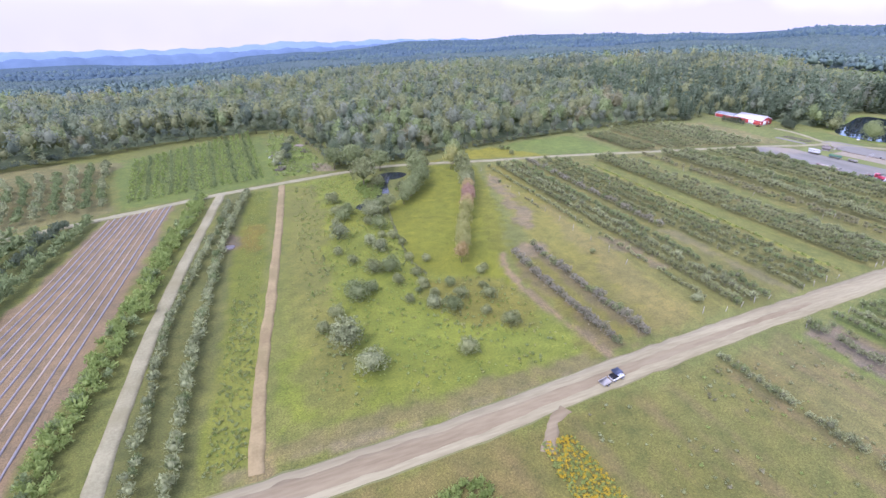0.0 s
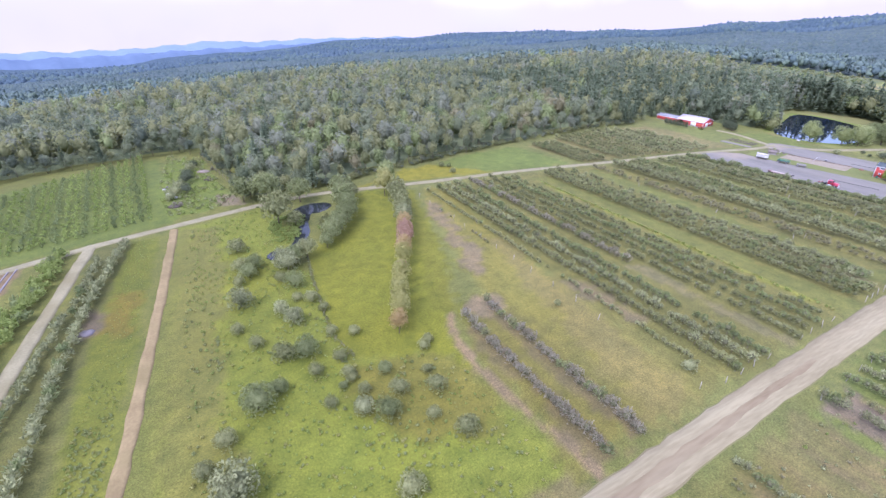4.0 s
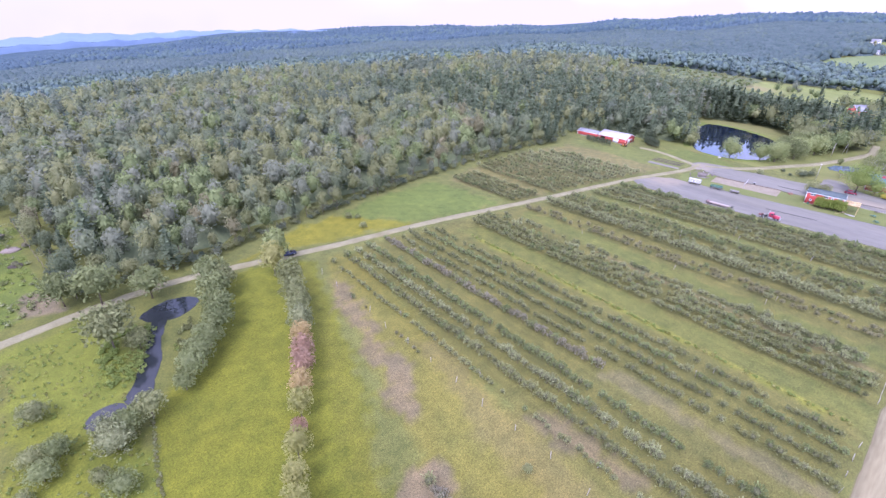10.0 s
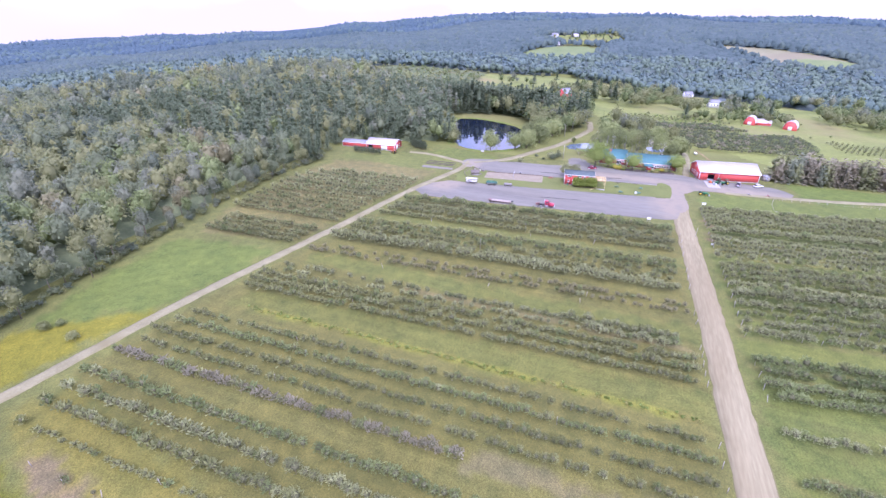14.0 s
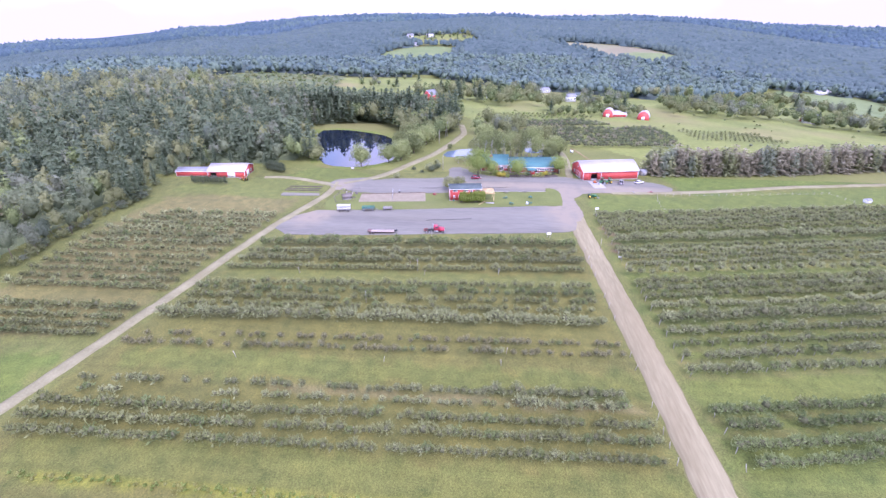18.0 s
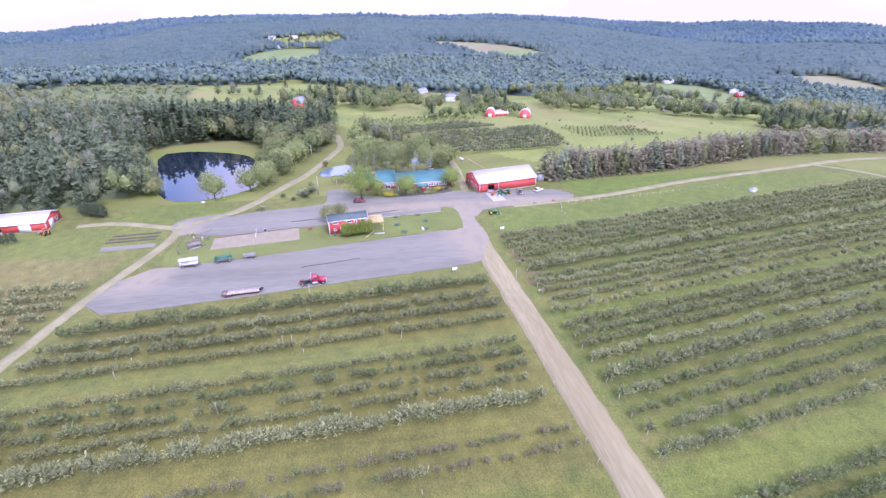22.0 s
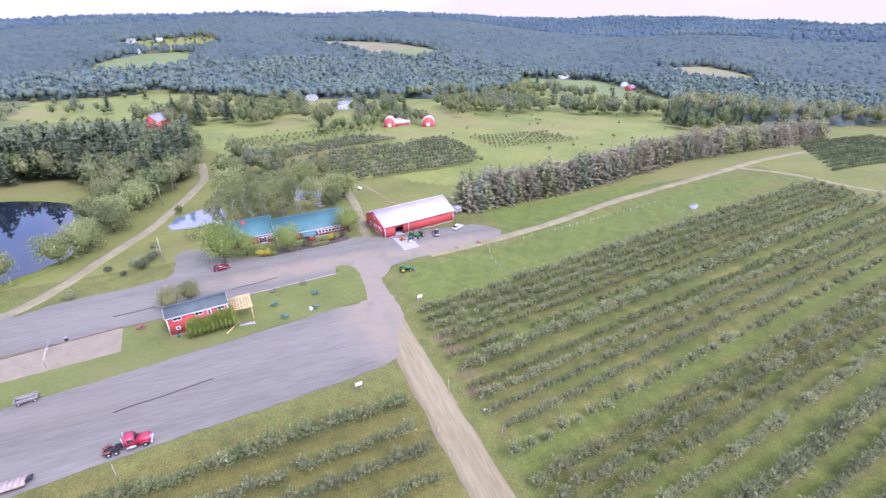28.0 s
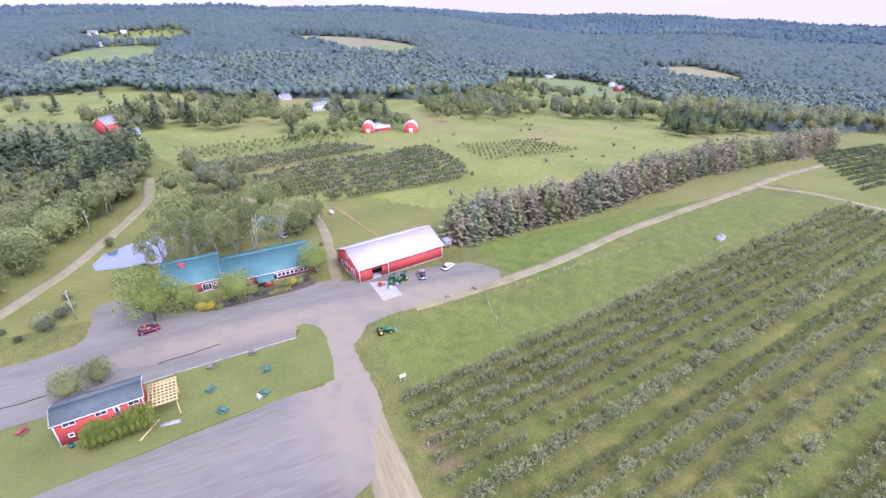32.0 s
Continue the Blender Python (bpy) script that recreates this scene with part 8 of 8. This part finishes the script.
tractor("orange tractor beside the field barn", pose(326.5, 222.5, 0.1, 0, 0, 60), ORANGE)
mower = thing("orange_implement", "orange-red farm implement on the concrete pad", "implement", "", pose(338.2, 49.0, 0.24, 0, 0, 20))
part("frame", Geo().box(-0.8, -0.7, 0.3, 0.8, 0.7, 0.6, 0.05).box(-0.3, -0.3, 0.6, 0.3, 0.3, 1.2, 0.05), ORANGE, mower)
wheels(mower, [(-0.5, -0.8), (-0.5, 0.8)], 0.3, 0.18)
for k, (x, y, mat) in enumerate(((325.6, 25.6, TRUCKRED), (324.6, 34.0, STEEL))):
    im = thing("cultivator", "small farm implement at the edge of the lane", "implement", "", pose(x, y, 0.12, 0, 0, 40 * k + 20))
    part("toolbar", Geo().box(-0.8, -0.12, 0.5, 0.8, 0.12, 0.7, 0.03).rod((0, 0, 0.6), (0, 1.5, 0.4), 0.06), mat, im)
    for x1 in (-0.7, 0, 0.7):
        part("tine", Geo().rod((x1, 0, 0.6), (x1, -0.5, 0.02), 0.05), DARK, im)
utv = thing("utility_vehicle", "small white utility cart with a dark canopy on the road", "utility vehicle", "", pose(63.4, 56.8, 0.17, 0, 0, 5))
part("body", Geo().prism([(-1.5, 0.4), (1.5, 0.4), (1.55, 0.9), (0.9, 1.05), (-0.2, 0.75), (-1.5, 0.85)], "y", -0.75, 0.75), CARWHITE, utv)
part("seat", Geo().box(-0.5, -0.6, 0.75, 0.1, 0.6, 0.95, 0.03).box(-0.6, -0.6, 0.9, -0.45, 0.6, 1.4, 0.03), DARK, utv)
for x in (-0.6, 0.8):
    for y in (-0.68, 0.68):
        part("roof_post", Geo().rod((x, y, 0.8), (x * 0.8, y, 1.95), 0.035), DARK, utv)
part("canopy", Geo().box(-1.15, -0.85, 1.95, 0.85, 0.85, 2.07, 0.03), NAVY, utv, "dark blue canopy")
part("cargo_box", Geo().box(-1.55, -0.72, 0.78, -0.72, 0.72, 1.12, 0.02), DARK, utv, "dark cargo box")
wheels(utv, [(x, y) for x in (-1.0, 1.0) for y in (-0.75, 0.75)], 0.32, 0.24)
cart = thing("flat_cart", "small flat cart behind the utility vehicle", "trailer", "", pose(60.2, 56.3, 0.17, 0, 0, 8))
part("bed", Geo().box(-1.2, -0.8, 0.5, 1.2, 0.8, 0.6, 0.02), POSTWOOD, cart)
for y in (-0.8, 0.74):
    part("side_board", Geo().box(-1.2, y, 0.6, 1.2, y + 0.06, 0.85), POSTWOOD, cart)
part("drawbar", Geo().rod((1.2, 0, 0.5), (1.9, 0, 0.45), 0.04), STEEL, cart)
wheels(cart, [(0, -0.85), (0, 0.85)], 0.3, 0.18)


# ---- small things ----
def picnic_table(label, m, mat):
    ob = thing("picnic_table", label, "picnic table", "picnic tables on the lawn", m)
    for y in (-0.32, -0.1, 0.12):
        part("top_plank", Geo().box(-0.95, y, 0.72, 0.95, y + 0.2, 0.77), mat, ob)
    for y in (-0.85, 0.6):
        part("bench", Geo().box(-0.95, y, 0.42, 0.95, y + 0.25, 0.47), mat, ob)
    for x in (-0.7, 0.7):
        part("leg", Geo().rod((x, -0.65, 0), (x, -0.2, 0.72), 0.04).rod((x, 0.65, 0), (x, 0.2, 0.72), 0.04).box(x - 0.03, -0.8, 0.36, x + 0.03, 0.8, 0.42), mat, ob)
    return ob


for x, y, mat, label in ((311.6, 93.5, TABLEGREEN, "green picnic table on the lawn"), (313.6, 82.3, TABLEGREEN, "green picnic table on the lawn"), (304.4, 91.3, TABLEGREEN, "green picnic table on the lawn"), (306.0, 83.3, TABLEGREEN, "green picnic table beside a white board"),
                         (320.6, 84.6, OLDWOOD, "weathered picnic table at the lot's edge"), (319.4, 93.4, OLDWOOD, "weathered picnic table at the lot's edge"), (313.6, 126, BROWNRED, "dark red picnic table beside the sand court")):
    picnic_table(label, pose(x, y, 0.17, 0, 0, r.uniform(0, 180)), mat)
sb = thing("sign_board", "white folding board on the lawn", "sign", "", pose(305.3, 84.4, 0.17, 0, 0, 30))
part("panel", Geo().prism([(-0.4, 0), (-0.34, 0), (0, 1.0), (-0.05, 1.05)], "x", -0.6, 0.6), WHITE, sb)
part("panel", Geo().prism([(0.4, 0), (0.34, 0), (0, 1.0), (0.05, 1.05)], "x", -0.6, 0.6), WHITE, sb)


def post_sign(label, m):
    ob = thing("road_sign", label, "sign", "signs along the road", m)
    for y in (-0.5, 0.5):
        part("post", Geo().box(-0.05, y - 0.05, 0, 0.05, y + 0.05, 2.2, 0.01), POSTWOOD, ob)
    part("board", Geo().box(-0.1, -0.75, 1.25, -0.05, 0.75, 2.1, 0.01), WHITE, ob)
    for k in range(2):
        part("line_of_text", Geo().box(-0.115, -0.5, 1.5 + 0.25 * k, -0.102, 0.5, 1.6 + 0.25 * k), STEEL, ob)
    return ob


post_sign("white board on two posts beside the dirt road", pose(298.4, 56, 0.05, 0, 0, 10))
post_sign("white board on two posts at the lot's corner", pose(270.5, 79, 0.05, 0, 0, 10))
post_sign("white board on two posts beside the orchard", pose(254.5, 57.2, 0.05, 0, 0, 0) @ Matrix.Scale(0.6, 4))


def utility_pole(x, y, h=9.0, lamp=False, z=0.0):
    ob = thing("utility_pole", "pale wooden utility pole beside the drive", "utility pole", "utility poles", pose(x, y, z))
    part("shaft", Geo().rod((0, 0, -0.3), (0, 0, h), 0.16, 0.11, 10), POSTWOOD, ob)
    part("crossarm", Geo().box(-0.9, -0.06, h - 0.7, 0.9, 0.06, h - 0.55), OLDWOOD, ob)
    for u in (-0.8, 0.0, 0.8):
        part("insulator", Geo().rod((u, 0, h - 0.55), (u, 0, h - 0.35), 0.06), WHITE, ob)
    if lamp:
        part("lamp_arm", Geo().rod((0, 0, h - 1.4), (-1.2, 0, h - 1.1), 0.04).box(-1.6, -0.15, h - 1.2, -1.1, 0.15, h - 1.05), STEEL, ob)
    return ob


utility_pole(353.7, 125.5, 8.5)
utility_pole(434, 129.5, 9.5, True)
utility_pole(414, 133, 9)
utility_pole(470, 95, 9)

# posts at the ends of the orchard rows and stakes along some of them
stake = thing("row_post", "pale wooden post at the end of an orchard row", "post", "posts of the orchard rows", pose(100.6, 68, 0))
part("shaft", Geo().rod((0, 0, -0.2), (0.12, 0.1, 2.0), 0.075, 0.06, 7), POSTWOOD, stake)
ends = [(x0 - lean_at(x0) * 8, 66.4 + 0.01 * (x0 - 100)) for x0 in (107, 112.5, 117.5, 123, 137, 142, 147.5, 152.5, 171, 174.8, 178.3, 182, 185.5, 197.5, 202, 217.5, 223.5, 229.5, 242, 247.5, 253.5, 259.5)]
ends += [(x0 + 0.3, 57.6 - 0.02 * (293 - x0)) for x0 in (291.8, 287.7, 283.8, 279.8, 275.8, 271.6, 266.6, 260.6, 257.1, 252.9, 248.3, 235.7, 231.8, 227.8, 222.9, 216, 210.6, 205.7, 200.7, 195.6, 183.2, 178.9, 174.2, 170.2, 142, 136, 130, 119)]
for x0, step, y0, y1 in ((260.6, 4.2, 54, 0), (257.1, 4.2, 54, 0), (252.9, 4.2, 54, 0), (248.3, 4.2, 54, 0), (210.6, 4.6, 50, 0), (205.7, 4.6, 50, 0), (200.7, 4.6, 50, 0), (195.6, 4.6, 50, 10)):
    ends += [(x0 - EAST_LEAN * (y - 60), y) for y in np.arange(y1, y0, step)]
for x0 in (107, 137, 147.5, 152.5, 174.8, 197.5, 202, 229.5, 242, 247.5):
    ends += [(x0 - lean_at(x0) * (y - 60), y + r.normal(0, 3)) for y in (95, 128, 160)]
ends += [(101 + r.normal(0, 0.5), y) for y in np.arange(96, 196, 9.0)]
for x, y in ends[:270]:
    copy_thing(stake, pose(x, y, 0, r.normal(0, 4), r.normal(0, 4), r.uniform(0, 360))).scale = (1, 1, r.uniform(0.8, 1.15))
for x, y in ((240.5, 124), (262, 62), (264, 122), (220, 136)):
    tall = thing("tall_stake", "tall thin pole in the orchard", "post", "", pose(x, y, 0))
    part("shaft", Geo().rod((0, 0, -0.2), (0.1, 0, 4.2), 0.08, 0.06, 7), POSTWOOD, tall)


def fence(line, label, every, high, rails, mat=POSTWOOD, thin_rail=0.03):
    ob = thing("fence", label, "fence", "", pose(line[0][0], line[0][1], 0))
    ox, oy = line[0]
    for (x0, y0), (x1, y1) in zip(line, line[1:]):
        n = max(1, int(math.hypot(x1 - x0, y1 - y0) / every))
        pts = [(x0 + (x1 - x0) * i / n - ox, y0 + (y1 - y0) * i / n - oy) for i in range(n + 1)]
        for p in pts[:-1]:
            part("post", Geo().rod((*p, -0.2), (*p, high + 0.1), 0.07, 0.07, 6), mat, ob)
        for z in rails:
            part("rail", Geo().rod((*pts[0], z), (*pts[-1], z), thin_rail, thin_rail, 5), mat, ob)
    return ob


fence([(321.5, 24), (313.4, 26.5), (306.8, 27.2), (302.2, 27), (302.6, 11), (305.3, -9), (310.6, -36), (316, -61)], "pale post and wire fence round a paddock", 3.2, 1.1, (0.5, 1.0), POSTWOOD, 0.01)
fence([(321.5, 24), (323, 6), (327, -28), (331, -56), (316, -61)], "pale post and wire fence beside the lane", 3.2, 1.1, (0.5, 1.0), POSTWOOD, 0.01)
fence([(28.5, 300), (33, 262), (38, 226), (40, 222)], "wire deer fence along the wood", 5.0, 2.2, (0.7, 1.4, 2.1), OLDWOOD, 0.01)
fence([(299.5, 168), (303, 158.8)], "weathered rail fence of the play yard", 2.0, 1.1, (0.5, 1.0), OLDWOOD)
fence([(299.5, 168), (305, 170.5), (312, 170), (319, 162)], "weathered rail fence of the play yard", 2.0, 1.1, (0.5, 1.0), OLDWOOD)
fence([(312, 159.6), (316.4, 130.4)], "dark timber edge rail of the sand court", 4.5, 0.35, (0.12, 0.3), OLDWOOD)
coop = gabled("coop", "small white coop in the paddock", "coop", pose(320, -65, 0, 0, 0, -80), 2.4, 1.8, 1.2, 1.8, WHITE, GREYROOF, 0.2, 2.0)
hut = gabled("play_hut", "small weathered hut in the play yard", "hut", pose(303.2, 165.6, 0.17, 0, 0, -60), 3.6, 2.6, 1.4, 2.2, OLDWOOD, OLDWOOD, 0.3, 0.5, OLDWOOD)
for k in range(9):
    x, y = 308 + r.uniform(-2, 6), 164.5 + r.uniform(-3, 3)
    toy = thing("play_block", "weathered timber block in the play yard", "play block", "blocks in the play yard", pose(x, y, 0.18, 0, 0, r.uniform(0, 180)))
    part("timber", Geo().box(-r.uniform(0.4, 1.3), -0.2, 0, r.uniform(0.4, 1.3), 0.2, r.uniform(0.25, 0.8), 0.03), (OLDWOOD, POSTWOOD, OLDWOOD)[k % 3], toy)
net = thing("volleyball_net", "volleyball posts and net on the sand court", "net", "", pose(309, 144.5, 0.21, 0, 0, 8))
for x in (-4.2, 4.2):
    part("post", Geo().rod((x, 0, -0.2), (x, 0, 2.4), 0.06), STEEL, net)
g = Geo()
for z in (1.5, 1.75, 2.0, 2.25):
    g.rod((-4.2, 0, z), (4.2, 0, z), 0.012, sides=4)
part("mesh", g, WHITE, net)
bin_ = thing("trash_can", "dark green trash can beside the shed door", "trash can", "", pose(306.0, 116.6, 0.17))
part("barrel", Geo().rod((0, 0, 0), (0, 0, 0.95), 0.33, 0.38, 12), WAGONGREEN, bin_)
part("lid", Geo().rod((0, 0, 0.95), (0, 0, 1.05), 0.4, 0.3, 12), DARK, bin_)
plank = thing("lumber_board", "new yellow board lying on the lawn", "board", "", pose(304.9, 104.1, 0.18, 0, 0, -32))
part("board", Geo().box(-2.6, -0.15, 0, 2.6, 0.15, 0.06), LUMBER, plank)
trough = thing("steel_trusses", "bundle of pale metal rails on the lawn", "rails", "", pose(305.2, 100.6, 0.18, 0, 0, 86))
for y in (-0.4, 0.0, 0.4):
    part("rail", Geo().box(-1.9, y, 0, 1.9, y + 0.1, 0.12), SILVER, trough)
part("board", Geo().box(-1.6, -0.5, 0.12, 1.8, 0.5, 0.16), CONCRETE, trough)
for a, b in (((282.7, 126.4), (285.9, 107.9)), ((325.5, 104.5), (327.5, 91.5)), ((322.5, 134), (323.5, 124))):
    h = thing("black_hose", "long dark hose lying across the gravel", "hose", "", pose(a[0], a[1], 0.2))
    pts = [((b[0] - a[0]) * t + 0.15 * math.sin(t * 9), (b[1] - a[1]) * t, 0.05) for t in np.linspace(0, 1, 9)]
    rim = [(0.07 * math.cos(k * math.pi / 3), 0.07 * math.sin(k * math.pi / 3)) for k in range(6)]
    tube = mesh_of("tube", [(p[0] + u, p[1], p[2] + w) for p in pts for u, w in rim], np.array([(6 * i + k, 6 * i + (k + 1) % 6, 6 * i + 6 + (k + 1) % 6, 6 * i + 6 + k) for i in range(8) for k in range(6)]), [RUBBER], smooth=True)
    child("tube", tube, h)

arbor = thing("vine_arbor", "timber arbor overgrown with green vines", "arbor", "", pose(371.5, 115, 0, 0, 0, -75))
for x in (-4, 0, 4):
    for y in (-3, 3):
        part("post", Geo().box(x - 0.09, y - 0.09, 0, x + 0.09, y + 0.09, 2.3, 0.01), POSTWOOD, arbor)
for y in (-3, 3):
    part("beam", Geo().box(-4.6, y - 0.07, 2.3, 4.6, y + 0.07, 2.5), OLDWOOD, arbor)
q = np.random.default_rng(77)
v, f = blades(np.stack([q.uniform(-4.8, 4.8, 500), q.uniform(-3.6, 3.6, 500), 2.6 + q.normal(0, 0.15, 500)], 1), np.tile([0, 0, 1.0], (500, 1)), 0.35, q)
child("vine", mesh_of("vine", v, f, [LEAF_FRESH]), arbor, "leafy green vines")

for k, (x, y, w, mat, label) in enumerate(((12.5, 229.5, 2.4, MULCH, "low heap of dark soil in the yard"), (24, 288, 2.2, SOIL, "heap of reddish earth in the yard"), (27, 272, 3.0, SOIL, "heap of pale rubble in the yard"), (28, 258, 2.2, MULCH, "heap of brush in the yard"), (-10, 150, 1.8, PLASTIC, "crumpled grey plastic sheet between rows"))):
    q = np.random.default_rng(500 + k)
    hv = ICO2_V * q.uniform(0.75, 1.2, (len(ICO2_V), 1)) * (w, w * 0.8, 0.55) + (0, 0, 0.05)
    heap = new("mound", mesh_of("mound", hv, ICO2_F, [mat]))
    heap.matrix_world = pose(x, y, 0)
    tagged(heap, label, "heap", kind="")
for k in range(6):
    sx, sy = 12 + r.uniform(-2, 4), 232 + r.uniform(-3, 30)
    junk = thing("pale_crate", "pale crate among weeds in the yard", "crate", "crates in the yard", pose(sx, sy, 0.05, 0, 0, r.uniform(0, 90)))
    part("box", Geo().box(-0.5, -0.4, 0, 0.5, 0.4, 0.6, 0.03), WHITE if k % 2 else OLDWOOD, junk)
white_box = thing("white_tank", "white tank beside the back drive", "tank", "", pose(398, 51, 0, 0, 0, 20))
part("tank", Geo().rod((-1.0, 0, 0.9), (1.0, 0, 0.9), 0.6, sides=14), WHITE, white_box)
part("cradle", Geo().box(-0.8, -0.5, 0, -0.6, 0.5, 0.5).box(0.6, -0.5, 0, 0.8, 0.5, 0.5), STEEL, white_box)
boat = thing("small_dock", "small white dock at the pond's edge", "dock", "", pose(352.5, 174.5, 0.12, 0, 0, 20))
part("deck", Geo().box(-1.2, -0.8, 0.1, 1.2, 0.8, 0.25, 0.02), WHITE, boat)
for x in (-1.0, 1.0):
    part("pile", Geo().rod((x, 0.7, -0.4), (x, 0.7, 0.6), 0.07), POSTWOOD, boat)
edging = thing("log_edging", "dark weathered logs edging the sand court", "edging", "", pose(0, 0, 0.2))
for k in range(8):
    a, b = k / 8 + 0.003, (k + 1) / 8 - 0.003
    part("log", Geo().rod((311.6 + 4.5 * a, 159.5 - 29 * a, 0.12), (311.6 + 4.5 * b, 159.5 - 29 * b, 0.12), 0.2, 0.18, 7), BARK, edging)
drum = thing("trash_can", "dark trash barrel beside the sand court", "trash can", "", pose(314.8, 142.4, 0.17))
part("barrel", Geo().rod((0, 0, 0), (0, 0, 1.0), 0.36, 0.4, 12), DARK, drum)
part("rim", Geo().rod((0, 0, 0.98), (0, 0, 1.06), 0.43, 0.43, 12), STEEL, drum)
